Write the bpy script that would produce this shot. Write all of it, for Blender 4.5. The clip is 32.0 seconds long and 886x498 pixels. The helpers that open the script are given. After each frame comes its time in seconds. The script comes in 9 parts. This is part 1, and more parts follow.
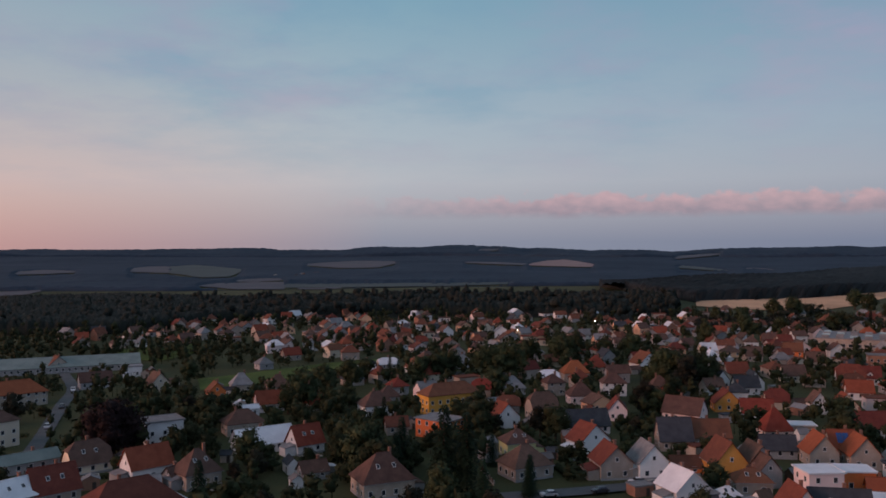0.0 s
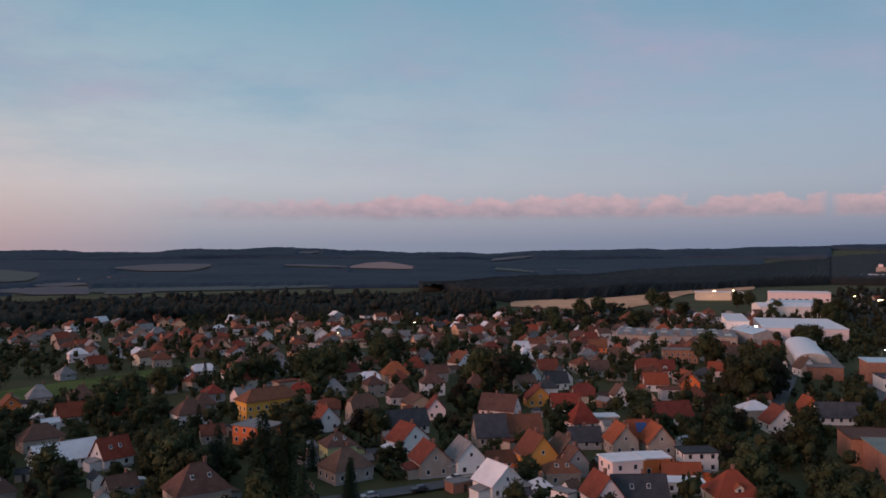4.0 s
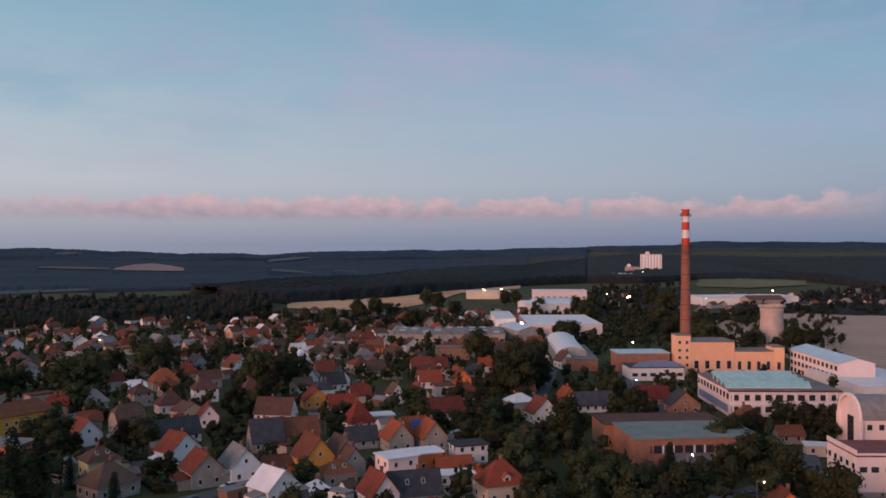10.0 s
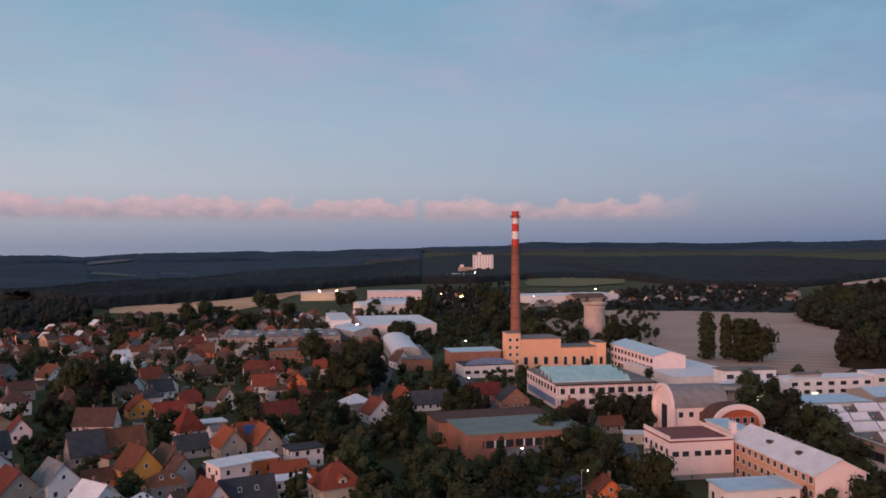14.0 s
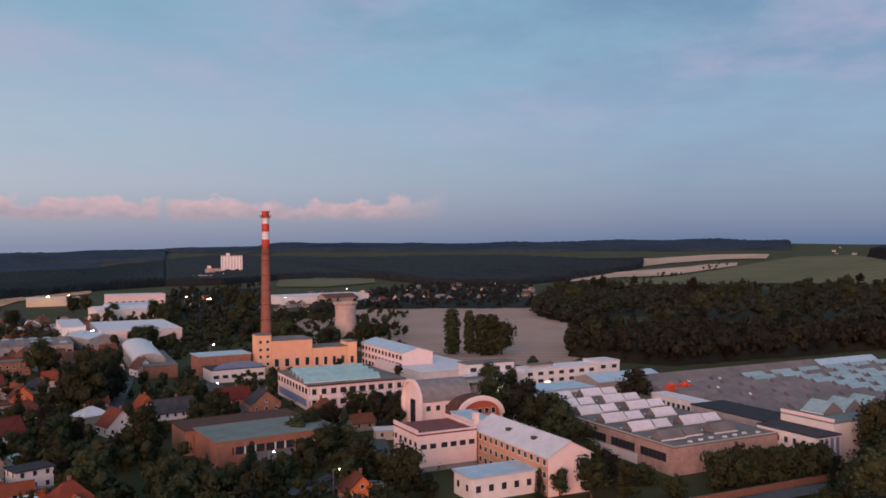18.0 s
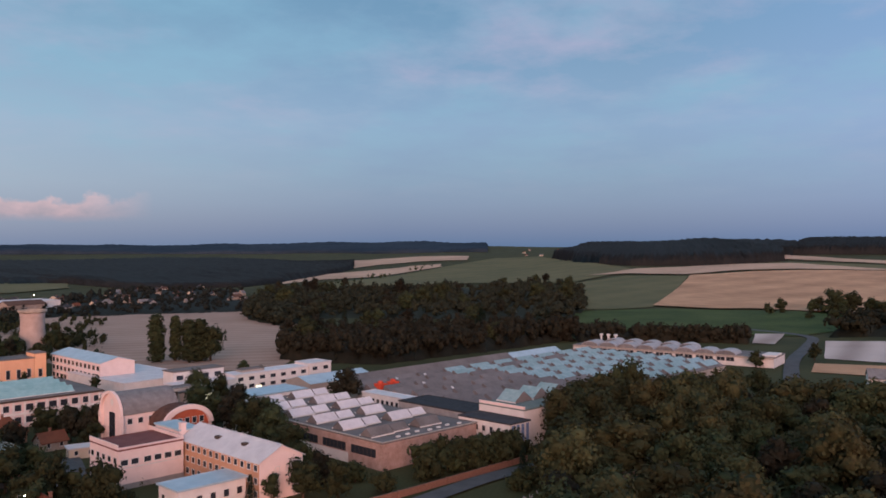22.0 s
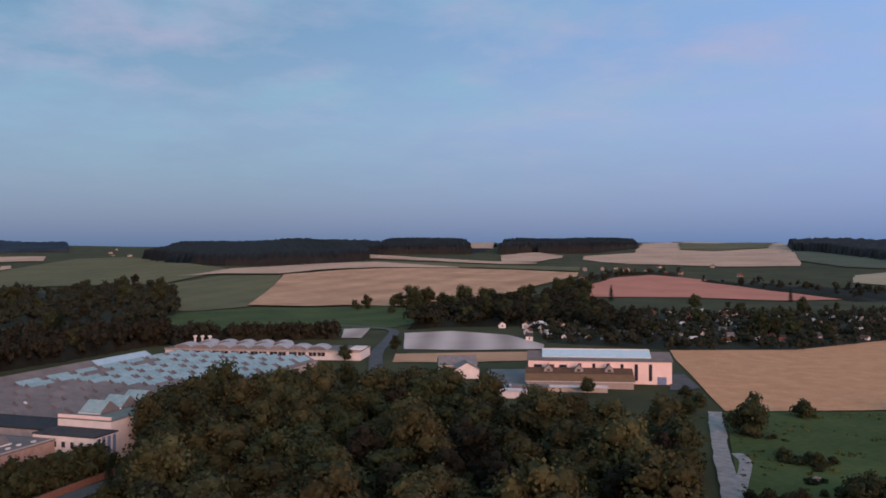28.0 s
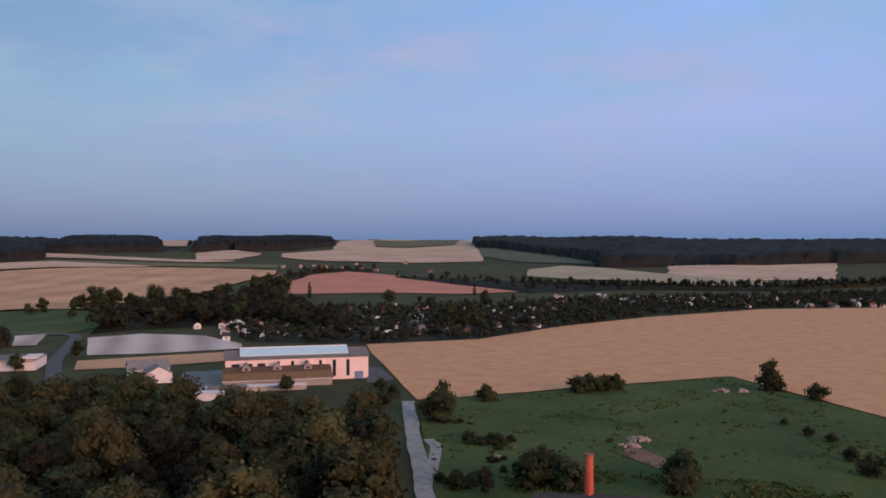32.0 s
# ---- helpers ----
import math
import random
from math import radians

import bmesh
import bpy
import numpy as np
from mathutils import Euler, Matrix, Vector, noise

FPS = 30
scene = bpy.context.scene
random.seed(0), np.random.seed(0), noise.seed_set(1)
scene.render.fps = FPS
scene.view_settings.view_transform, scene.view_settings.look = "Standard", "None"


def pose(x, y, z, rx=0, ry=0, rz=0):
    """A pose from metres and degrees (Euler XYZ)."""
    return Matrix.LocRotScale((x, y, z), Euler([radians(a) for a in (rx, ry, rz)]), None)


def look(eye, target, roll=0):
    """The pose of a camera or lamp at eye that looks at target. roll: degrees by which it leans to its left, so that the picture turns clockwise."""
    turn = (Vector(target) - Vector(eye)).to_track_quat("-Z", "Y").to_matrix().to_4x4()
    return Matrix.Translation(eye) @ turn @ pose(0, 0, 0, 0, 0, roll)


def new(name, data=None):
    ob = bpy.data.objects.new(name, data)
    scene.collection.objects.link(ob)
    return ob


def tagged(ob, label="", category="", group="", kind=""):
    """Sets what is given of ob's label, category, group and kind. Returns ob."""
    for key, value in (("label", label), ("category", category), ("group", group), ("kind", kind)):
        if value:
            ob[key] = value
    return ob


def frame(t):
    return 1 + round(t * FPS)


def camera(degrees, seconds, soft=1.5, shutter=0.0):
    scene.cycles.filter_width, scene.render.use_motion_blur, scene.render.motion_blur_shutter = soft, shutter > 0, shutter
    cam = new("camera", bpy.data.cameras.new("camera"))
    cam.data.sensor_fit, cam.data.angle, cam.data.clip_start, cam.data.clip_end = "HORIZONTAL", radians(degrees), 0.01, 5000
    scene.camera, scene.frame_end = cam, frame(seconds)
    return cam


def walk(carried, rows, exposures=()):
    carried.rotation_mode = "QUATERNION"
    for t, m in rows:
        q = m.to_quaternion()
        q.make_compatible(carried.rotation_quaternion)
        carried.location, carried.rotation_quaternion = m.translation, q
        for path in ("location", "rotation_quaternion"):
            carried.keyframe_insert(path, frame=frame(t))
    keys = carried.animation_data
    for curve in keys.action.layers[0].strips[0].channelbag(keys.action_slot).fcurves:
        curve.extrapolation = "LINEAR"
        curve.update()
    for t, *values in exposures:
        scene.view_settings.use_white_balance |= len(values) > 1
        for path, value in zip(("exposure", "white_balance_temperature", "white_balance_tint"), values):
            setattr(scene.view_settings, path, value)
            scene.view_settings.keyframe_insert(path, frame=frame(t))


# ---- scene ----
cam = camera(54.9, 32.0, soft=1.7)
# seconds, yaw, pitch, roll: a pan from one spot, high over the town
EYE = 60.0
ROWS = [
    (0, -0.00, -0.43, 0.28),
    (0.5, -1.62, -0.41, 0.29),
    (1, -3.17, -0.41, 0.22),
    (1.5, -4.71, -0.38, 0.22),
    (2, -6.04, -0.38, 0.20),
    (2.5, -7.57, -0.36, 0.20),
    (3, -9.08, -0.34, 0.20),
    (3.5, -10.51, -0.33, 0.18),
    (5.5, -16.35, -0.29, 0.11),
    (6, -17.57, -0.28, 0.09),
    (6.5, -18.93, -0.27, 0.08),
    (7, -19.94, -0.24, 0.04),
    (7.5, -20.81, -0.23, 0.04),
    (8, -22.15, -0.24, 0.06),
    (8.5, -23.37, -0.24, 0.01),
    (9, -24.56, -0.23, 0.02),
    (9.5, -25.84, -0.27, 0.01),
    (10, -26.89, -0.28, 0.05),
    (10.5, -28.09, -0.30, 0.04),
    (11, -29.45, -0.29, 0.06),
    (11.5, -30.69, -0.29, 0.06),
    (12, -32.03, -0.28, 0.10),
    (12.5, -33.21, -0.27, 0.09),
    (13, -35.01, -0.28, 0.09),
    (13.5, -36.49, -0.25, 0.14),
    (15.5, -43.37, -0.25, 0.18),
    (16, -45.76, -0.28, 0.25),
    (16.5, -48.09, -0.33, 0.23),
    (17, -49.78, -0.31, 0.24),
    (17.5, -52.01, -0.28, 0.26),
    (18, -54.52, -0.27, 0.28),
    (18.5, -57.32, -0.27, 0.30),
    (19, -59.54, -0.29, 0.28),
    (19.5, -62.11, -0.25, 0.28),
    (20, -64.17, -0.27, 0.25),
    (20.5, -66.39, -0.26, 0.23),
    (21, -68.98, -0.25, 0.22),
    (21.5, -71.31, -0.23, 0.18),
    (22, -73.70, -0.20, 0.19),
    (22.5, -76.28, -0.17, 0.20),
    (23, -78.95, -0.17, 0.18),
    (23.5, -81.47, -0.16, 0.17),
    (24, -83.91, -0.16, 0.08),
    (24.5, -86.44, -0.16, 0.04),
    (25, -88.67, -0.16, 0.06),
    (25.5, -91.00, -0.18, 0.09),
    (27.5, -98.09, -0.26, 0.10),
    (28, -100.43, -0.27, 0.06),
    (28.5, -103.34, -0.28, 0.08),
    (29, -105.99, -0.33, 0.08),
    (29.5, -108.52, -0.36, 0.04),
    (30, -111.02, -0.38, 0.02),
    (30.5, -113.36, -0.40, 0.04),
    (31, -115.71, -0.42, 0.08),
    (31.5, -118.16, -0.45, 0.06),
    (32, -120.49, -0.48, 0.13),
]
walk(cam, [(t, pose(0, 0, EYE, 90 + pitch, roll, yaw)) for t, yaw, pitch, roll in ROWS],
     exposures=[(0.0, -0.25, 6500, 10), (1.0, -0.10, 6500, 10), (6.0, -0.15, 6500, 10), (9.0, -0.08, 6500, 10), (13.0, -0.02, 6500, 10), (17.0, -0.03, 6500, 10), (18.0, 0.05, 6500, 10), (20.5, 0.10, 6450, 9), (23.5, 0.10, 6150, 3), (26.0, 0.10, 6200, 4), (29.0, 0.13, 6300, 6), (32.0, 0.15, 6350, 7)])


# ---------------------------------------------------------------- world and light
def math_node(nt, op, a, b=None, clamp=False):
    n = nt.nodes.new("ShaderNodeMath")
    n.operation, n.use_clamp = op, clamp
    for i, v in enumerate((a, b)):
        if v is None:
            continue
        if isinstance(v, (int, float)):
            n.inputs[i].default_value = v
        else:
            nt.links.new(v, n.inputs[i])
    return n.outputs[0]


def ramp_node(nt, fac, stops):
    n = nt.nodes.new("ShaderNodeValToRGB")
    while len(n.color_ramp.elements) < len(stops):
        n.color_ramp.elements.new(0.5)
    for e, (p, c) in zip(n.color_ramp.elements, stops):
        e.position = p
        e.color = (*c, 1) if len(c) == 3 else c
    nt.links.new(fac, n.inputs[0])
    return n.outputs[0]


def mix_node(nt, fac, a, b, blend="MIX"):
    n = nt.nodes.new("ShaderNodeMix")
    n.data_type, n.blend_type = "RGBA", blend
    for i, v in ((0, fac), (6, a), (7, b)):
        if isinstance(v, (int, float)):
            n.inputs[i].default_value = v
        elif isinstance(v, tuple):
            n.inputs[i].default_value = (*v, 1)
        else:
            nt.links.new(v, n.inputs[i])
    return n.outputs[2]


def noise_node(nt, vec, scale, detail=3.0, rough=0.55):
    n = nt.nodes.new("ShaderNodeTexNoise")
    n.inputs["Scale"].default_value, n.inputs["Detail"].default_value, n.inputs["Roughness"].default_value = scale, detail, rough
    if vec is not None:
        nt.links.new(vec, n.inputs["Vector"])
    return n.outputs[0]


def combine(nt, x, y, z):
    n = nt.nodes.new("ShaderNodeCombineXYZ")
    for i, v in enumerate((x, y, z)):
        if isinstance(v, (int, float)):
            n.inputs[i].default_value = v
        else:
            nt.links.new(v, n.inputs[i])
    return n.outputs[0]


def make_world():
    w = bpy.data.worlds.new("dusk")
    scene.world = w
    w.use_nodes = True
    nt = w.node_tree
    nt.nodes.clear()
    out, bg = nt.nodes.new("ShaderNodeOutputWorld"), nt.nodes.new("ShaderNodeBackground")
    sky = nt.nodes.new("ShaderNodeTexSky")
    sky.sky_type, sky.sun_disc = "NISHITA", False
    sky.sun_elevation, sky.sun_rotation = radians(3.0), radians(SUN_AZ)
    tc, sep = nt.nodes.new("ShaderNodeTexCoord"), nt.nodes.new("ShaderNodeSeparateXYZ")
    d = tc.outputs["Generated"]
    nt.links.new(d, sep.inputs[0])
    x, y, z = sep.outputs
    el = math_node(nt, "MULTIPLY", math_node(nt, "ARCSINE", z), 57.29578)
    az = math_node(nt, "MULTIPLY", math_node(nt, "ARCTAN2", math_node(nt, "MULTIPLY", x, -1.0), y), 57.29578)
    # clear dusk gradient, horizon to zenith
    e01 = math_node(nt, "DIVIDE", el, 40.0, True)
    east = ramp_node(nt, e01, [(0.0, (0.09, 0.17, 0.325)), (0.07, (0.13, 0.22, 0.41)), (0.20, (0.18, 0.275, 0.475)), (0.40, (0.114, 0.230, 0.392)), (1.0, (0.28, 0.34, 0.45))])
    south = ramp_node(nt, e01, [(0.0, (0.115, 0.21, 0.425)), (0.07, (0.19, 0.275, 0.56)), (0.20, (0.295, 0.37, 0.70)), (0.40, (0.25, 0.395, 0.76)), (1.0, (0.32, 0.40, 0.54))])
    north = ramp_node(nt, e01, [(0.0, (0.31, 0.34, 0.44)), (0.05, (0.42, 0.44, 0.53)), (0.10, (0.53, 0.55, 0.63)), (0.18, (0.45, 0.53, 0.62)), (0.40, (0.235, 0.425, 0.55)), (1.0, (0.31, 0.37, 0.47))])
    glow = ramp_node(nt, e01, [(0.0, (0.95, 0.38, 0.27)), (0.10, (0.85, 0.45, 0.38)), (0.25, (0.50, 0.44, 0.47)), (0.5, (0.32, 0.42, 0.54)), (1.0, (0.31, 0.37, 0.47))])
    n_e = math_node(nt, "DIVIDE", math_node(nt, "ADD", az, 70.0), 80.0, True)      # 0 in the east, 1 towards north
    s_e = math_node(nt, "DIVIDE", math_node(nt, "SUBTRACT", -86.0, az), 52.0, True)      # 1 towards the south
    col = mix_node(nt, s_e, mix_node(nt, n_e, east, north), south)
    from_sun = math_node(nt, "ABSOLUTE", math_node(nt, "SUBTRACT", az, 62.0))
    g = math_node(nt, "SUBTRACT", 1.0, math_node(nt, "DIVIDE", from_sun, 58.0), True)
    g = math_node(nt, "POWER", g, 0.9)
    col = mix_node(nt, g, col, glow)
    # the afterglow itself, low in the west behind the viewer
    west = math_node(nt, "SUBTRACT", 1.0, math_node(nt, "DIVIDE", math_node(nt, "ABSOLUTE", math_node(nt, "SUBTRACT", az, 98.0)), 55.0), True)
    low = math_node(nt, "SUBTRACT", 1.0, math_node(nt, "DIVIDE", math_node(nt, "ABSOLUTE", math_node(nt, "SUBTRACT", el, 4.0)), 15.0), True)
    col = mix_node(nt, math_node(nt, "MULTIPLY", west, low), col, (2.4, 1.05, 0.68))
    # thin veils of high cloud
    proj = nt.nodes.new("ShaderNodeVectorMath")
    proj.operation = "DIVIDE"
    zz = math_node(nt, "ADD", math_node(nt, "MAXIMUM", z, 0.0), 0.15)
    nt.links.new(d, proj.inputs[0])
    nt.links.new(combine(nt, zz, zz, zz), proj.inputs[1])
    veil = noise_node(nt, proj.outputs[0], 2.1, 7.0, 0.6)
    veil2 = noise_node(nt, proj.outputs[0], 1.25, 5.0, 0.58)
    v = ramp_node(nt, veil, [(0.40, (0, 0, 0)), (0.64, (1, 1, 1))])
    high = math_node(nt, "DIVIDE", math_node(nt, "SUBTRACT", el, 2.5), 9.0, True)
    pink = mix_node(nt, ramp_node(nt, veil2, [(0.42, (0, 0, 0)), (0.62, (1, 1, 1))]), (0.20, 0.37, 0.53), (0.40, 0.35, 0.52))
    col = mix_node(nt, math_node(nt, "MULTIPLY", math_node(nt, "MULTIPLY", v, high), 0.62), col, pink)
    # the low bank of cumulus along the horizon
    lump = noise_node(nt, combine(nt, math_node(nt, "MULTIPLY", az, 0.62), math_node(nt, "MULTIPLY", el, 0.8), 2.7), 1.0, 5.0, 0.52)
    big = noise_node(nt, combine(nt, math_node(nt, "MULTIPLY", az, 0.11), 1.3, 8.1), 1.0, 2.0, 0.5)
    slope = math_node(nt, "MULTIPLY", math_node(nt, "ABSOLUTE", math_node(nt, "ADD", az, 30.0)), 0.012)
    top = math_node(nt, "ADD", 1.75, math_node(nt, "ADD", math_node(nt, "MULTIPLY", math_node(nt, "SUBTRACT", lump, 0.2), 3.0), math_node(nt, "MULTIPLY", big, 1.4)))
    top = math_node(nt, "SUBTRACT", top, slope)
    over = math_node(nt, "MULTIPLY", math_node(nt, "SUBTRACT", top, el), 2.4, True)
    under = math_node(nt, "MULTIPLY", math_node(nt, "SUBTRACT", el, math_node(nt, "ADD", 1.25, math_node(nt, "MULTIPLY", lump, 0.5))), 2.0, True)
    side = math_node(nt, "MULTIPLY", math_node(nt, "DIVIDE", math_node(nt, "ADD", az, 55.0), 5.0, True),
                     math_node(nt, "DIVIDE", math_node(nt, "SUBTRACT", 9.0, az), 16.0, True))
    gap = math_node(nt, "MULTIPLY", math_node(nt, "ABSOLUTE", math_node(nt, "ADD", az, 36.4)), 1.6, True)
    bank = math_node(nt, "MULTIPLY", math_node(nt, "MULTIPLY", math_node(nt, "MULTIPLY", over, under), side), gap)
    fluff = noise_node(nt, combine(nt, math_node(nt, "MULTIPLY", az, 0.9), math_node(nt, "MULTIPLY", el, 1.6), 5.1), 1.0, 5.0, 0.55)
    lit = math_node(nt, "DIVIDE", math_node(nt, "SUBTRACT", math_node(nt, "ADD", el, math_node(nt, "MULTIPLY", math_node(nt, "SUBTRACT", fluff, 0.5), 2.2)), 1.7), 1.6, True)
    cloud = mix_node(nt, lit, (0.30, 0.262, 0.37), (0.62, 0.40, 0.485))
    col = mix_node(nt, math_node(nt, "MULTIPLY", bank, 0.85), col, cloud)
    # a little of the physical sky on top, and the dim ground below the horizon
    col = mix_node(nt, 0.04, col, sky.outputs[0])
    col = mix_node(nt, math_node(nt, "SUBTRACT", math_node(nt, "MULTIPLY", el, -0.7), 1.0, True), col, (0.03, 0.035, 0.04))
    nt.links.new(col, bg.inputs[0])
    bg.inputs[1].default_value = 1.0
    nt.links.new(bg.outputs[0], out.inputs[0])


SUN_AZ = -107.0        # the sun has just set to the left of the first view
make_world()
sun = new("sun", bpy.data.lights.new("sun", "SUN"))
sun.data.energy, sun.data.angle, sun.data.color = 3.1, radians(40), (1.0, 0.485, 0.40)
sun.matrix_world = look((-187, -57, 30), (0, 0, 0))


# ---------------------------------------------------------------- materials
def surface(name, c1, c2, scale=0.4, rough=0.85, bump=0.3, fine=6.0, random_tint=0.0, metal=0.0, stripes=None, spec=0.15):
    """A weathered surface: two colours mixed by coarse and fine noise, with relief."""
    m = bpy.data.materials.new(name)
    m.use_nodes = True
    nt = m.node_tree
    p = nt.nodes["Principled BSDF"]
    pos = nt.nodes.new("ShaderNodeNewGeometry").outputs["Position"]
    a, b = noise_node(nt, pos, scale, 4.0, 0.6), noise_node(nt, pos, fine, 3.0, 0.6)
    f = math_node(nt, "ADD", math_node(nt, "MULTIPLY", a, 0.65), math_node(nt, "MULTIPLY", b, 0.35))
    f = ramp_node(nt, f, [(0.36, (0, 0, 0)), (0.64, (1, 1, 1))])
    if stripes:
        width, turn, amount = stripes
        mp = nt.nodes.new("ShaderNodeMapping")
        mp.inputs["Rotation"].default_value = (0, 0, radians(turn))
        nt.links.new(pos, mp.inputs[0])
        wv = nt.nodes.new("ShaderNodeTexWave")
        wv.inputs["Scale"].default_value, wv.inputs["Distortion"].default_value = 0.314 / width, 2.5
        wv.inputs["Detail Scale"].default_value = 0.25
        nt.links.new(mp.outputs[0], wv.inputs[0])
        f = mix_node(nt, amount, f, wv.outputs[0])
    col = mix_node(nt, f, tuple(c1), tuple(c2))
    if random_tint:
        oi = nt.nodes.new("ShaderNodeObjectInfo").outputs["Random"]
        hsv = nt.nodes.new("ShaderNodeHueSaturation")
        nt.links.new(math_node(nt, "ADD", 1.0 - random_tint, math_node(nt, "MULTIPLY", oi, 2 * random_tint)), hsv.inputs["Value"])
        nt.links.new(math_node(nt, "ADD", 0.5 - 0.06 * random_tint, math_node(nt, "MULTIPLY", oi, 0.12 * random_tint)), hsv.inputs["Hue"])
        nt.links.new(col, hsv.inputs["Color"])
        col = hsv.outputs[0]
    nt.links.new(col, p.inputs["Base Color"])
    p.inputs["Roughness"].default_value, p.inputs["Metallic"].default_value = rough, metal
    p.inputs["Specular IOR Level"].default_value = spec
    if bump:
        bn = nt.nodes.new("ShaderNodeBump")
        bn.inputs["Strength"].default_value, bn.inputs["Distance"].default_value = bump, 0.05
        nt.links.new(b, bn.inputs["Height"])
        nt.links.new(bn.outputs[0], p.inputs["Normal"])
    return m


def leaves(name, c1, c2, scale=0.25, fine=2.0, tint=0.3, spread=0.4):
    """Foliage: patches of tone, and each spray a little lighter or darker than the next."""
    m = surface(name, c1, c2, scale, 0.8, 0.0, fine, tint, spec=0.08)
    nt = m.node_tree
    p = nt.nodes["Principled BSDF"]
    hsv = nt.nodes.new("ShaderNodeHueSaturation")
    isl = nt.nodes.new("ShaderNodeNewGeometry").outputs["Random Per Island"]
    nt.links.new(math_node(nt, "ADD", 1.0 - spread / 2, math_node(nt, "MULTIPLY", isl, spread)), hsv.inputs["Value"])
    nt.links.new(math_node(nt, "ADD", 0.485, math_node(nt, "MULTIPLY", isl, 0.03)), hsv.inputs["Hue"])
    nt.links.new(p.inputs["Base Color"].links[0].from_socket, hsv.inputs["Color"])
    nt.links.new(hsv.outputs[0], p.inputs["Base Color"])
    return m


def tiles_material(name, c1, c2, row=0.33, rough=0.8, tint=0.15):
    """Roofing in courses: colour patches, moss and a course relief that follows the height."""
    m = surface(name, c1, c2, 0.5, rough, 0.0, 5.0, tint, spec=0.06)
    nt = m.node_tree
    p = nt.nodes["Principled BSDF"]
    pos = nt.nodes.new("ShaderNodeNewGeometry").outputs["Position"]
    sep = nt.nodes.new("ShaderNodeSeparateXYZ")
    nt.links.new(pos, sep.inputs[0])
    saw = math_node(nt, "FRACT", math_node(nt, "DIVIDE", sep.outputs[2], row * 0.7))
    bn = nt.nodes.new("ShaderNodeBump")
    bn.inputs["Strength"].default_value, bn.inputs["Distance"].default_value = 0.6, 0.04
    nt.links.new(saw, bn.inputs["Height"])
    nt.links.new(bn.outputs[0], p.inputs["Normal"])
    return m


def lamp_material(name, colour, strength):
    m = bpy.data.materials.new(name)
    m.use_nodes = True
    p = m.node_tree.nodes["Principled BSDF"]
    p.inputs["Emission Color"].default_value, p.inputs["Emission Strength"].default_value = (*colour, 1), strength
    p.inputs["Base Color"].default_value = (0.8, 0.75, 0.6, 1)
    return m


def glass_material(name, tint=(0.03, 0.035, 0.045)):
    m = bpy.data.materials.new(name)
    m.use_nodes = True
    p = m.node_tree.nodes["Principled BSDF"]
    p.inputs["Base Color"].default_value, p.inputs["Roughness"].default_value = (*tint, 1), 0.08
    p.inputs["Specular IOR Level"].default_value = 0.6
    return m


WALL = {
    "white": surface("white_render", (0.66, 0.64, 0.62), (0.78, 0.76, 0.74), 0.35, 0.9, 0.2, 5, 0.08),
    "cream": surface("cream_render", (0.55, 0.47, 0.36), (0.66, 0.57, 0.45), 0.35, 0.9, 0.2, 5, 0.08),
    "beige": surface("beige_render", (0.30, 0.25, 0.21), (0.44, 0.37, 0.31), 0.35, 0.92, 0.25, 5, 0.12),
    "grey": surface("grey_render", (0.26, 0.25, 0.25), (0.36, 0.35, 0.34), 0.35, 0.92, 0.25, 5, 0.12),
    "pink": surface("pink_render", (0.72, 0.58, 0.55), (0.81, 0.67, 0.64), 0.35, 0.9, 0.2, 5, 0.06),
    "orange": surface("orange_render", (0.68, 0.17, 0.06), (0.76, 0.21, 0.075), 0.35, 0.9, 0.2, 5, 0.06),
    "tangerine": surface("tangerine_render", (0.60, 0.26, 0.06), (0.68, 0.32, 0.09), 0.35, 0.9, 0.2, 5, 0.06),
    "peach": surface("peach_render", (0.78, 0.44, 0.27), (0.84, 0.50, 0.32), 0.35, 0.9, 0.2, 5, 0.05),
    "ochre": surface("ochre_render", (0.48, 0.28, 0.18), (0.56, 0.34, 0.22), 0.35, 0.9, 0.2, 5, 0.05),
    "yellow": surface("yellow_render", (0.62, 0.32, 0.06), (0.70, 0.38, 0.09), 0.35, 0.9, 0.2, 5, 0.06),
    "lime": surface("lime_render", (0.52, 0.50, 0.24), (0.60, 0.58, 0.30), 0.35, 0.9, 0.2, 5, 0.06),
    "red": surface("red_render", (0.42, 0.10, 0.06), (0.52, 0.14, 0.08), 0.35, 0.9, 0.2, 5, 0.06),
    "brick": surface("brickwork", (0.26, 0.13, 0.09), (0.36, 0.19, 0.13), 0.6, 0.92, 0.4, 9, 0.1),
    "concrete": surface("old_concrete", (0.34, 0.31, 0.28), (0.44, 0.41, 0.37), 0.25, 0.92, 0.3, 5, 0.08),
    "wood": surface("dark_boards", (0.09, 0.055, 0.035), (0.14, 0.085, 0.055), 0.8, 0.85, 0.3, 8, 0.1),
}
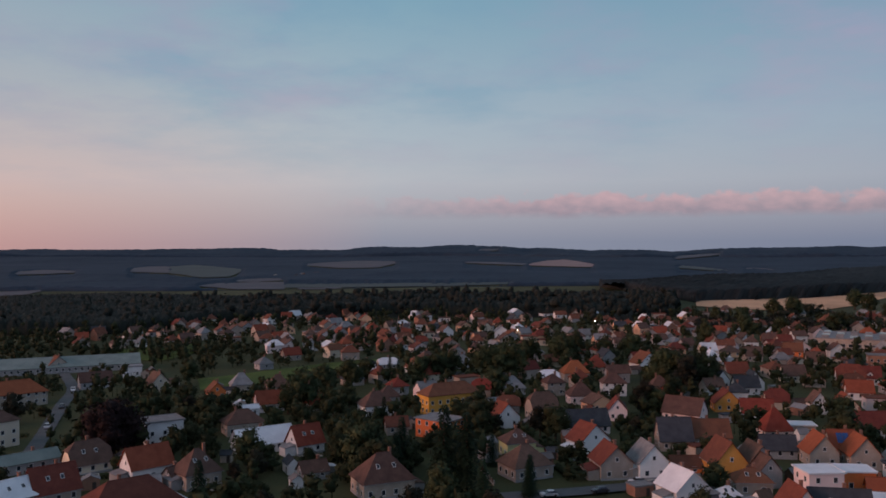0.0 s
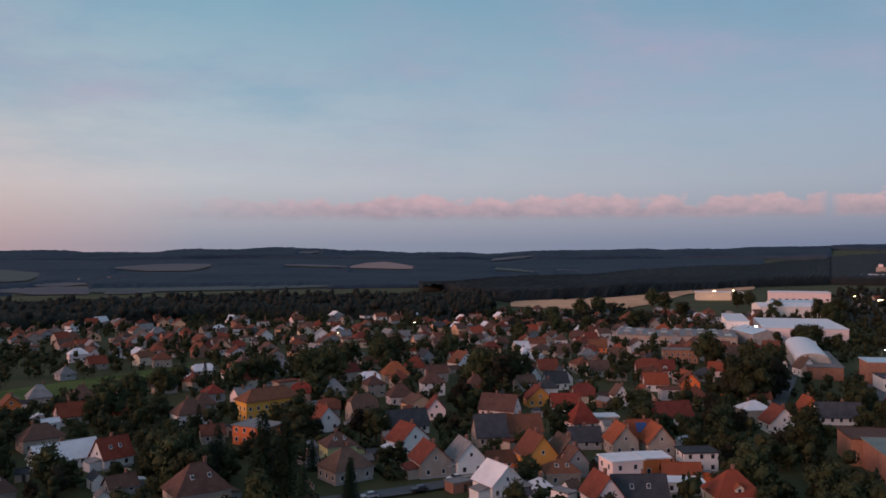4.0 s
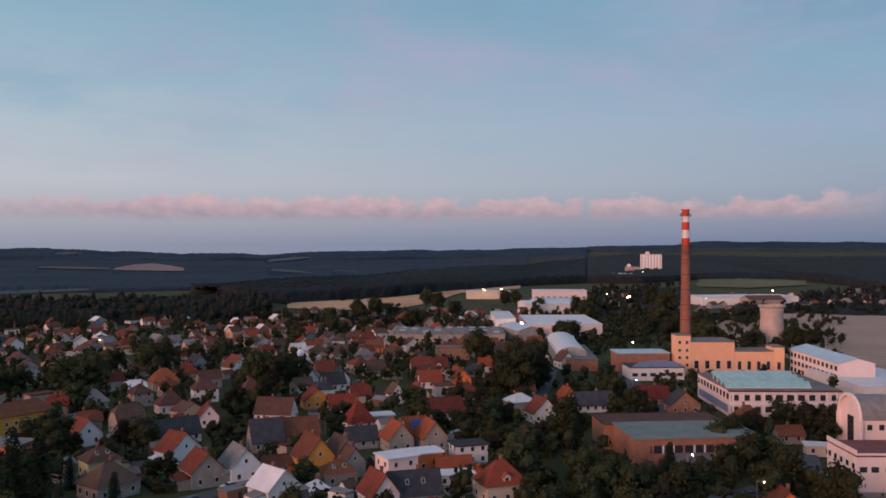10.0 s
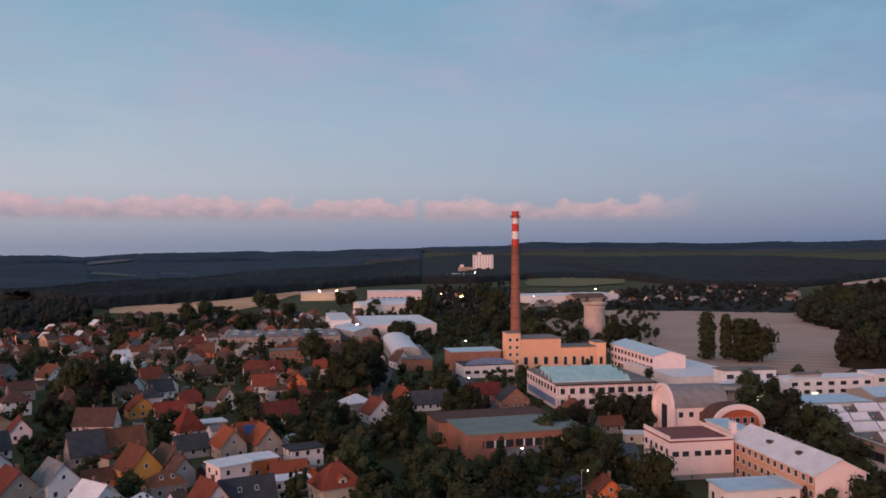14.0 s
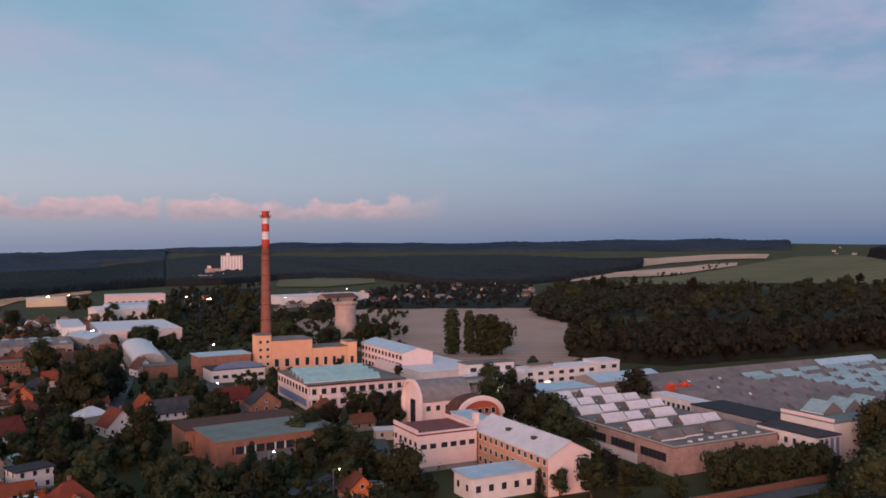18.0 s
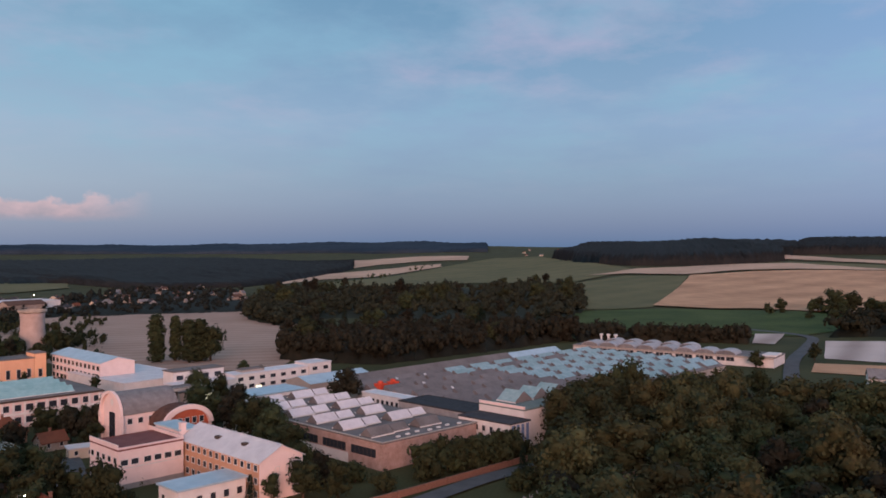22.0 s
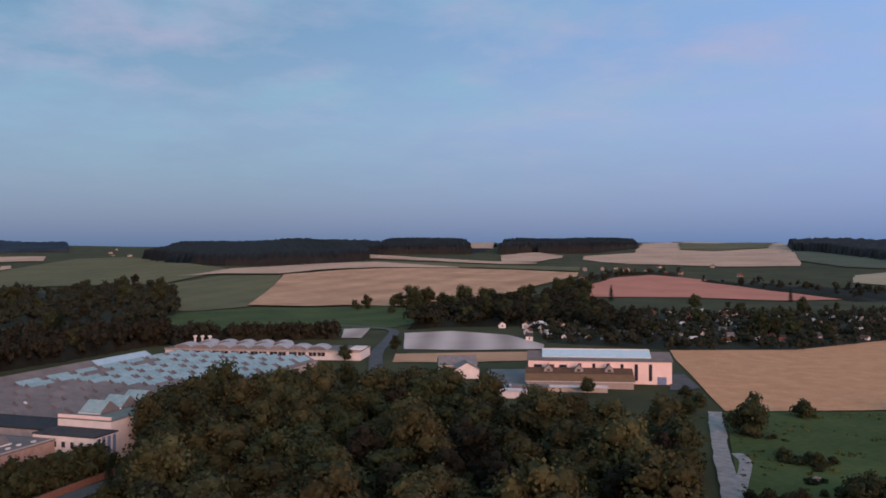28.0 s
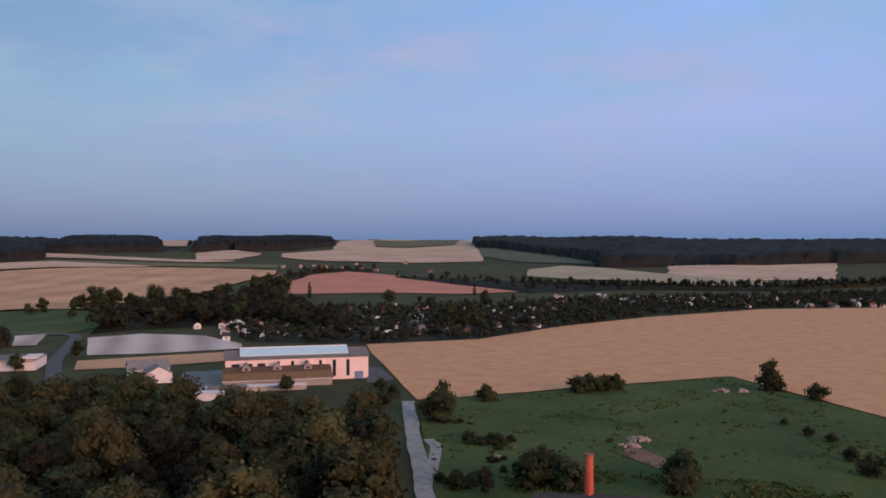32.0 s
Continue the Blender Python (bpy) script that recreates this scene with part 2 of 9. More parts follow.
ROOF = {
    "red": tiles_material("red_tiles", (0.182, 0.047, 0.029), (0.252, 0.070, 0.044)),
    "orange": tiles_material("orange_tiles", (0.225, 0.066, 0.036), (0.285, 0.088, 0.048)),
    "darkred": tiles_material("dark_red_tiles", (0.119, 0.035, 0.028), (0.175, 0.052, 0.039)),
    "brown": tiles_material("brown_tiles", (0.086, 0.053, 0.044), (0.139, 0.083, 0.066)),
    "rust": tiles_material("rust_tiles", (0.119, 0.049, 0.034), (0.173, 0.070, 0.046)),
    "slate": tiles_material("dark_slates", (0.040, 0.044, 0.052), (0.068, 0.072, 0.080)),
    "grey": tiles_material("grey_sheets", (0.16, 0.16, 0.165), (0.24, 0.24, 0.245), 0.6),
    "silver": surface("pale_metal_roof", (0.54, 0.55, 0.58), (0.69, 0.70, 0.72), 0.3, 0.5, 0.15, 4, 0.08, 0.0),
    "green": surface("green_grey_felt", (0.14, 0.18, 0.17), (0.21, 0.25, 0.235), 0.2, 0.8, 0.2, 3, 0.05, spec=0.08),
    "felt": surface("grey_felt", (0.135, 0.125, 0.123), (0.21, 0.197, 0.192), 0.15, 0.85, 0.2, 3, 0.08),
    "blue": surface("blue_metal_roof", (0.36, 0.50, 0.58), (0.48, 0.62, 0.70), 0.3, 0.45, 0.15, 4, 0.05, 0.15),
}
TRIM = surface("white_frame", (0.60, 0.59, 0.57), (0.72, 0.71, 0.69), 2.0, 0.6, 0.0)
PANE = glass_material("window_glass")
DARK = surface("dark_frame", (0.05, 0.04, 0.035), (0.08, 0.065, 0.055), 2.0, 0.7, 0.0)
CHIMNEY = surface("chimney_brick", (0.17, 0.09, 0.07), (0.26, 0.14, 0.10), 2.0, 0.95, 0.3, 9)
GRASS = surface("meadow_grass", (0.034, 0.041, 0.018), (0.070, 0.073, 0.031), 0.02, 0.95, 0.5, 1.2)
LAWN = surface("lawn", (0.040, 0.066, 0.014), (0.092, 0.122, 0.028), 0.045, 0.95, 0.8, 0.9)
PASTURE = surface("rough_pasture", (0.034, 0.060, 0.016), (0.078, 0.106, 0.033), 0.028, 0.95, 0.8, 0.45)
EARTH = surface("bare_earth", (0.15, 0.085, 0.058), (0.23, 0.145, 0.10), 0.25, 0.95, 0.5, 2.5)
CONCRETE_YARD = surface("concrete_yard", (0.13, 0.14, 0.145), (0.21, 0.22, 0.22), 0.12, 0.9, 0.3, 3)
HAYFIELD = surface("green_hill_field", (0.098, 0.104, 0.050), (0.165, 0.150, 0.074), 0.007, 0.95, 0.3, 0.06, stripes=(50, -70, 0.25))
STUBBLE = surface("stubble", (0.30, 0.205, 0.16), (0.46, 0.33, 0.265), 0.02, 0.95, 0.3, 1.0, stripes=(13.0, -30, 0.45))
WHEAT = surface("ripe_wheat", (0.49, 0.252, 0.130), (0.63, 0.348, 0.188), 0.11, 0.95, 0.4, 0.8, stripes=(9.0, 20, 0.05))
WHEAT_FAR = surface("ripe_barley", (0.36, 0.205, 0.118), (0.66, 0.395, 0.235), 0.009, 0.95, 0.3, 0.06, stripes=(60, -60, 0.22))
PALE = surface("pale_straw", (0.43, 0.295, 0.208), (0.61, 0.425, 0.305), 0.01, 0.95, 0.3, 0.1)
# HAZY colours: distance haze is put into the field colour, greyed and dulled
HAZY = surface("hazed_pale_field", (0.070, 0.078, 0.092), (0.105, 0.10, 0.11), 0.006, 0.95, 0.3, 0.03)
HAZY_PINK = surface("hazed_cut_field", (0.20, 0.15, 0.145), (0.28, 0.20, 0.185), 0.006, 0.95, 0.3, 0.03)
STRAW_GREEN = surface("greenish_stubble", (0.30, 0.26, 0.17), (0.44, 0.37, 0.25), 0.012, 0.95, 0.3, 0.2, stripes=(30, 40, 0.3))
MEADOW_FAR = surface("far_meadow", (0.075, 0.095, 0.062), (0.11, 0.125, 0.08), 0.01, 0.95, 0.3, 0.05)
HAZY_GREEN = surface("hazed_green_field", (0.050, 0.068, 0.072), (0.072, 0.092, 0.088), 0.006, 0.95, 0.3, 0.03)
RED_SOIL = surface("red_clover_field", (0.44, 0.18, 0.125), (0.60, 0.265, 0.185), 0.012, 0.95, 0.3, 0.3, stripes=(16, 60, 0.25))
TILLED = surface("tilled_field", (0.33, 0.265, 0.235), (0.64, 0.545, 0.50), 0.02, 0.95, 0.3, 0.8, stripes=(25, -78, 0.7))
ASPHALT = surface("asphalt", (0.07, 0.075, 0.08), (0.11, 0.115, 0.12), 0.2, 0.85, 0.3, 4)
GRAVEL = surface("pale_track", (0.20, 0.20, 0.195), (0.36, 0.355, 0.345), 0.35, 0.95, 0.4, 4)
BARK = surface("bark", (0.05, 0.035, 0.025), (0.09, 0.065, 0.045), 1.5, 0.95, 0.5, 10)
LEAF = {
    "green": leaves("leaves_green", (0.025, 0.033, 0.016), (0.043, 0.051, 0.024), 0.2),
    "olive": leaves("leaves_olive", (0.034, 0.041, 0.020), (0.065, 0.063, 0.028), 0.12),
    "copper": leaves("leaves_copper", (0.016, 0.010, 0.011), (0.030, 0.020, 0.018), 0.2),
    "fir": leaves("needles", (0.009, 0.019, 0.011), (0.020, 0.035, 0.018), 0.4, 3.0, 0.2),
    "wood": leaves("leaves_wood", (0.018, 0.023, 0.016), (0.033, 0.037, 0.023), 0.08, spread=0.25),
    "forest": leaves("forest_canopy", (0.015, 0.019, 0.016), (0.024, 0.027, 0.022), 0.03, 0.25, 0.0, 0.16),
    # hill slightly, far strongly: blue distance haze mixed into the leaf colour
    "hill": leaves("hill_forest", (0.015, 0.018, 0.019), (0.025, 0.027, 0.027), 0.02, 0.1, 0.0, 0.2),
    "far": surface("hazed_far_forest", (0.020, 0.035, 0.054), (0.040, 0.058, 0.080), 0.0035, 0.95, 0.0, 0.03, spec=0.05),
    "rusty": leaves("leaves_rusty", (0.015, 0.017, 0.012), (0.029, 0.027, 0.018), 0.2, spread=0.25),
}


# ---------------------------------------------------------------- mesh helpers
class Shape:
    """Collects vertices and faces, with a material slot for each face."""
    def __init__(self):
        self.v, self.f, self.s = [], [], []

    def poly(self, pts, slot=0):
        n = len(self.v)
        self.v += [tuple(p) for p in pts]
        self.f.append(tuple(range(n, n + len(pts))))
        self.s.append(slot)
        return self

    def box(self, x0, x1, y0, y1, z0, z1, slot=0):
        n = len(self.v)
        self.v += [(x, y, z) for z in (z0, z1) for x, y in ((x0, y0), (x1, y0), (x1, y1), (x0, y1))]
        self.f += [tuple(n + i for i in q) for q in ((3, 2, 1, 0), (4, 5, 6, 7), (0, 1, 5, 4), (1, 2, 6, 5), (2, 3, 7, 6), (3, 0, 4, 7))]
        self.s += [slot] * 6
        return self

    def tube(self, x, y, levels, sides=12, slot=0, cap=True):
        """Rings of (height, radius) round an upright axis."""
        n = len(self.v)
        for z, r in levels:
            self.v += [(x + r * math.cos(2 * math.pi * i / sides), y + r * math.sin(2 * math.pi * i / sides), z) for i in range(sides)]
        for k in range(len(levels) - 1):
            for i in range(sides):
                j = (i + 1) % sides
                self.f.append((n + k * sides + i, n + k * sides + j, n + (k + 1) * sides + j, n + (k + 1) * sides + i))
                self.s.append(slot)
        if cap:
            self.f += [tuple(n + i for i in reversed(range(sides))), tuple(n + (len(levels) - 1) * sides + i for i in range(sides))]
            self.s += [slot] * 2
        return self

    def slab(self, pts, t, slot=0):
        """A flat polygon given thickness t downwards."""
        k, n = len(pts), len(self.v)
        self.v += [tuple(p) for p in pts] + [(p[0], p[1], p[2] - t) for p in pts]
        self.f += [tuple(range(n, n + k)), tuple(n + k + i for i in reversed(range(k)))]
        self.f += [(n + i, n + k + i, n + k + (i + 1) % k, n + (i + 1) % k) for i in range(k)]
        self.s += [slot] * (k + 2)
        return self

    def mesh(self, name, mats, smooth=False):
        me = bpy.data.meshes.new(name)
        me.from_pydata(self.v, [], self.f)
        for m in mats if isinstance(mats, (list, tuple)) else (mats,):
            me.materials.append(m)
        me.polygons.foreach_set("material_index", self.s)
        if smooth:
            me.polygons.foreach_set("use_smooth", [True] * len(self.f))
        me.update()
        return me


def part(name, shape, material, parent, label="", smooth=False, at=None):
    """One mesh object under a thing or under a part. shape: a Shape or a mesh to share."""
    ob = new(name, shape if isinstance(shape, bpy.types.Mesh) else shape.mesh(name, material, smooth))
    ob.parent = parent
    if at is not None:
        ob.matrix_basis = at
    return tagged(ob, label)


def thing(name, m, label, category, group="", kind=""):
    ob = new(name)
    ob.empty_display_size = 0.5
    ob.matrix_basis = m
    return tagged(ob, label, category, group, kind)


# ---------------------------------------------------------------- the lie of the land
CREST = [(-180, 36, 840, 3120), (-148, 62, 840, 3240), (-122, 62, 840, 3240), (-113, 67, 840, 3360), (-97, 65, 840, 3120), (-84, 50, 840, 3120),
         (-76, 58, 1080, 3900), (-68, 69, 1560, 4700), (-62, 57, 1800, 4750), (-45, 60, 2280, 4750), (-39, 37, 2500, 4750), (-32, 21, 2700, 4750), (-25, 13, 2880, 4750), (-18, 6, 2880, 4750), (-15, -6, 2880, 4750),
         (-10, 1, 2880, 4750), (-6, 10, 2880, 4750), (-4, 26, 2880, 4750), (0, 31, 2880, 4750), (3, 23, 2880, 4750), (8, 9, 2880, 4750), (14, 17, 2880, 4750), (24, 22, 2880, 4750), (40, 28, 2880, 4750), (180, 36, 1800, 4200)]


def relief(x, y):
    """Height of the land: flat round the town, rising to low hills."""
    r, az = math.hypot(x, y), math.degrees(math.atan2(-x, y))
    for a, b in zip(CREST, CREST[1:]):
        if a[0] <= az <= b[0]:
            k = (az - a[0]) / (b[0] - a[0])
            k = k * k * (3 - 2 * k)
            c, r0, r1 = (p + (q - p) * k for p, q in zip(a[1:], b[1:]))
            break
    s = min(max((r - r0) / (r1 - r0), 0.0), 1.0)
    return c * s * s * (3 - 2 * s) + min(max(r - 1320, 0) / 1000, 1.0) * 3.6 * math.sin(x / 370 + 1.0) * math.cos(y / 440)


def ground_sheet():
    s = Shape()
    radii = [0] + [20 * 1.075 ** i for i in range(76)] + [4980]
    radii = [r for r in radii if r <= 4980]
    na = 240
    for r in radii:
        for i in range(na):
            a = 2 * math.pi * i / na
            s.v.append((r * math.cos(a), r * math.sin(a), relief(r * math.cos(a), r * math.sin(a))))
    for k in range(len(radii) - 1):
        for i in range(na):
            j = (i + 1) % na
            s.f.append((k * na + i, k * na + j, (k + 1) * na + j, (k + 1) * na + i) if k else (i, na + j, na + i))
            s.s.append(0)
    ob = new("ground", s.mesh("ground", GRASS, True))
    tagged(ob, "dark green grassland rising to low hills all round", "ground", kind="structure")


def chain(pts, n):
    """n points at even steps along a line of corners."""
    lens = [0.0]
    for a, b in zip(pts, pts[1:]):
        lens.append(lens[-1] + math.dist(a, b))
    u = np.linspace(0, lens[-1], n)
    return list(zip(np.interp(u, lens, [p[0] for p in pts]), np.interp(u, lens, [p[1] for p in pts])))


def strip(near, far, nu, nv, lift, ragged=0.0):
    """A sheet laid on the land between two edges."""
    s = Shape()
    a, b = chain(near, nu), chain(far, nu)
    for j in range(nv):
        k = j / (nv - 1)
        for i in range(nu):
            x, y = a[i][0] + (b[i][0] - a[i][0]) * k, a[i][1] + (b[i][1] - a[i][1]) * k
            if ragged and (i in (0, nu - 1) or j in (0, nv - 1)):
                r = math.hypot(x, y)
                x += ragged * r * noise.noise((x * 12 / r, y * 12 / r, x * 0.03))
                y += ragged * r * noise.noise((x * 12 / r, y * 12 / r, 50 + y * 0.03))
            s.v.append((x, y, relief(x, y) + lift + 0.0011 * max(math.hypot(x, y) - 500, 0)))
    for j in range(nv - 1):
        for i in range(nu - 1):
            s.f.append((j * nu + i, j * nu + i + 1, (j + 1) * nu + i + 1, (j + 1) * nu + i))
            s.s.append(0)
    return s


FIELDS = []


def field(near, far, material, label, name="field", lift=0.35, nu=60, nv=20):
    lift += 0.03 * (len(FIELDS) % 7)
    ring = list(near) + list(reversed(far))
    FIELDS.append((min(p[0] for p in ring), max(p[0] for p in ring), min(p[1] for p in ring), max(p[1] for p in ring), ring))
    return tagged(new(name, strip(near, far, nu, nv, lift, 0.004).mesh(name, material, True)), label, "field", kind="structure")


def path_strip(pts, width, material, name, label, lift=0.5):
    """A road or track: a smooth line through its corners, with worn, uneven edges."""
    line = []
    for i in range(len(pts) - 1):
        p0, p1, p2, p3 = (Vector(pts[min(max(k, 0), len(pts) - 1)]) for k in (i - 1, i, i + 1, i + 2))
        for s in range(8):
            t = s / 8
            line.append(0.5 * (2 * p1 + (p2 - p0) * t + (2 * p0 - 5 * p1 + 4 * p2 - p3) * t * t + (3 * p1 - p0 - 3 * p2 + p3) * t ** 3))
    line.append(Vector(pts[-1]))
    left, right = [], []
    for i, p in enumerate(line):
        d = (line[min(i + 1, len(line) - 1)] - line[max(i - 1, 0)]).normalized()
        wear = 0.14 if name == "track" else 0.03
        wl, wr = (width / 2 * (1 + wear * 2 * noise.noise((p.x * 0.15, p.y * 0.15, q))) for q in (1.5, 7.5))
        left.append((p.x - d.y * wl, p.y + d.x * wl))
        right.append((p.x + d.y * wr, p.y - d.x * wr))
    s = strip(right, left, 60, 4, lift)
    return tagged(new(name, s.mesh(name, material, True)), label, "road", kind="structure")


ground_sheet()


# ---------------------------------------------------------------- houses
SHARED = {}
TAKEN = []      # plots that are built over: x, y, radius


def shared(key, make, mats, smooth=False):
    if key not in SHARED:
        SHARED[key] = make().mesh(key[0], mats, smooth)
    return SHARED[key]


def window_mesh(w, h, deep):
    """A frame with a sill lip; the glass is set back in it (left open where the pane is a part of its own)."""
    s = Shape()
    t = 0.09
    def ring(y, g, low=0.0):
        s.v += [(-w / 2 + g, y, g - low), (w / 2 - g, y, g - low), (w / 2 - g, y, h - g), (-w / 2 + g, y, h - g)]
    ring(0.03, 0.0), ring(-0.07, 0.0, 0.06), ring(-0.07, t), ring(-0.02, t)
    for a in (0, 4, 8):
        for k in range(4):
            m = (k + 1) % 4
            s.f.append((a + k, a + m, a + 4 + m, a + 4 + k))
            s.s.append(0)
    if not deep:
        s.f.append((12, 13, 14, 15))
        s.s.append(1)
    return s


def pane_mesh(w, h):
    return Shape().box(-w / 2 + 0.08, w / 2 - 0.08, -0.02, 0.02, 0.08, h - 0.08)


def windows_on(parent, length, m, base, storeys, near, step=2.6, w=1.1, h=1.35, skip=()):
    """Rows of windows along a wall of that length; m takes the wall's middle, looking outwards along -y."""
    n = max(1, int((length - 1.0) / step))
    for k in range(storeys):
        for i in range(n):
            if (k, i) in skip:
                continue
            at = m @ pose((i - (n - 1) / 2) * (length / n), 0, base + k * 2.8)
            win = part("window", shared(("window", round(w, 2), round(h, 2), near), lambda: window_mesh(w, h, near), [TRIM, PANE]), None, parent, at=at)
            if near:
                part("pane", shared(("pane", round(w, 2), round(h, 2)), lambda: pane_mesh(w, h), PANE), None, win)


def gable_walls(s, w, d, h, rh, axis):
    """Walls of a house with their gables; axis is the way the ridge runs."""
    a, b = w / 2, d / 2
    s.poly([(-a, -b, 0), (-a, b, 0), (a, b, 0), (a, -b, 0)])
    if axis == "x":
        s.poly([(-a, -b, 0), (a, -b, 0), (a, -b, h), (-a, -b, h)]).poly([(a, b, 0), (-a, b, 0), (-a, b, h), (a, b, h)])
        s.poly([(a, -b, 0), (a, b, 0), (a, b, h), (a, 0, h + rh), (a, -b, h)]).poly([(-a, b, 0), (-a, -b, 0), (-a, -b, h), (-a, 0, h + rh), (-a, b, h)])
    else:
        s.poly([(a, -b, 0), (a, b, 0), (a, b, h), (a, -b, h)]).poly([(-a, b, 0), (-a, -b, 0), (-a, -b, h), (-a, b, h)])
        s.poly([(-a, -b, 0), (a, -b, 0), (a, -b, h), (0, -b, h + rh), (-a, -b, h)]).poly([(a, b, 0), (-a, b, 0), (-a, b, h), (0, b, h + rh), (a, b, h)])
    return s


def roof_shape(w, d, h, rh, kind, over=0.45, t=0.16):
    s = Shape()
    a, b = w / 2, d / 2
    if kind in ("x", "y"):
        p, q = (a, b) if kind == "x" else (b, a)
        e = rh * over / q
        for sg in (-1, 1):
            pts = [(-p - over, sg * (q + over), h - e), (p + over, sg * (q + over), h - e), (p + over, 0, h + rh), (-p - over, 0, h + rh)]
            pts = pts if sg < 0 else pts[::-1]
            pts = [(x, y, z + t) for x, y, z in pts]
            s.slab([(x, y, z) if kind == "x" else (-y, x, z) for x, y, z in pts], t)
        ridge = [(-p - over, p + over)]
        if kind == "x":
            s.box(-p - over, p + over, -0.14, 0.14, h + rh + t - 0.05, h + rh + t + 0.08)
        else:
            s.box(-0.14, 0.14, -p - over, p + over, h + rh + t - 0.05, h + rh + t + 0.08)
    elif kind in ("hip", "half"):
        long_x = w >= d
        p, q = (a, b) if long_x else (b, a)
        cut = q * (0.95 if kind == "hip" else 0.45)
        r = max(p - cut, 0.25)
        o = over
        e = rh * o / q
        z0, z1 = h - e + t, h + rh + t
        if kind == "hip":
            faces = [[(-p - o, -q - o, z0), (p + o, -q - o, z0), (r, 0, z1), (-r, 0, z1)], [(p + o, q + o, z0), (-p - o, q + o, z0), (-r, 0, z1), (r, 0, z1)],
                     [(p + o, -q - o, z0), (p + o, q + o, z0), (r, 0, z1)], [(-p - o, q + o, z0), (-p - o, -q - o, z0), (-r, 0, z1)]]
        else:
            m, zm = q * 0.45, h + rh * 0.55 + t
            faces = []
            for sg in (-1, 1):
                f = [(-p - o, sg * (q + o), z0), (p + o, sg * (q + o), z0), (p + o, sg * m, zm), (r, 0, z1), (-r, 0, z1), (-p - o, sg * m, zm)]
                faces.append(f if sg < 0 else f[::-1])
            faces += [[(p + o, -m, zm), (p + o, m, zm), (r, 0, z1)], [(-p - o, m, zm), (-p - o, -m, zm), (-r, 0, z1)]]
        for f in faces:
            s.slab([(x, y, z) if long_x else (-y, x, z) for x, y, z in f], t)
        if long_x:
            s.box(-r, r, -0.12, 0.12, z1 - 0.05, z1 + 0.07)
        else:
            s.box(-0.12, 0.12, -r, r, z1 - 0.05, z1 + 0.07)
    else:   # flat, with a raised rim
        s.box(-a - over, a + over, -b - over, b + over, h, h + 0.25)
        for x0, x1, y0, y1 in ((-a - over, a + over, -b - over, -b - over + 0.2), (-a - over, a + over, b + over - 0.2, b + over),
                               (-a - over, -a - over + 0.2, -b - over + 0.2, b + over - 0.2), (a + over - 0.2, a + over, -b - over + 0.2, b + over - 0.2)):
            s.box(x0, x1, y0, y1, h + 0.25, h + 0.37)
    return s


COLOUR_WORDS = {"darkred": "dark red tiled", "red": "red tiled", "orange": "orange tiled", "brown": "brown tiled", "rust": "rust-brown tiled", "slate": "dark slate", "grey": "grey sheet",
                "silver": "pale metal", "green": "grey-green felt", "felt": "grey felt", "blue": "pale blue metal"}
SHAPE_WORDS = {"x": "gabled", "y": "gabled", "hip": "hipped", "half": "half-hipped", "flat": "flat"}


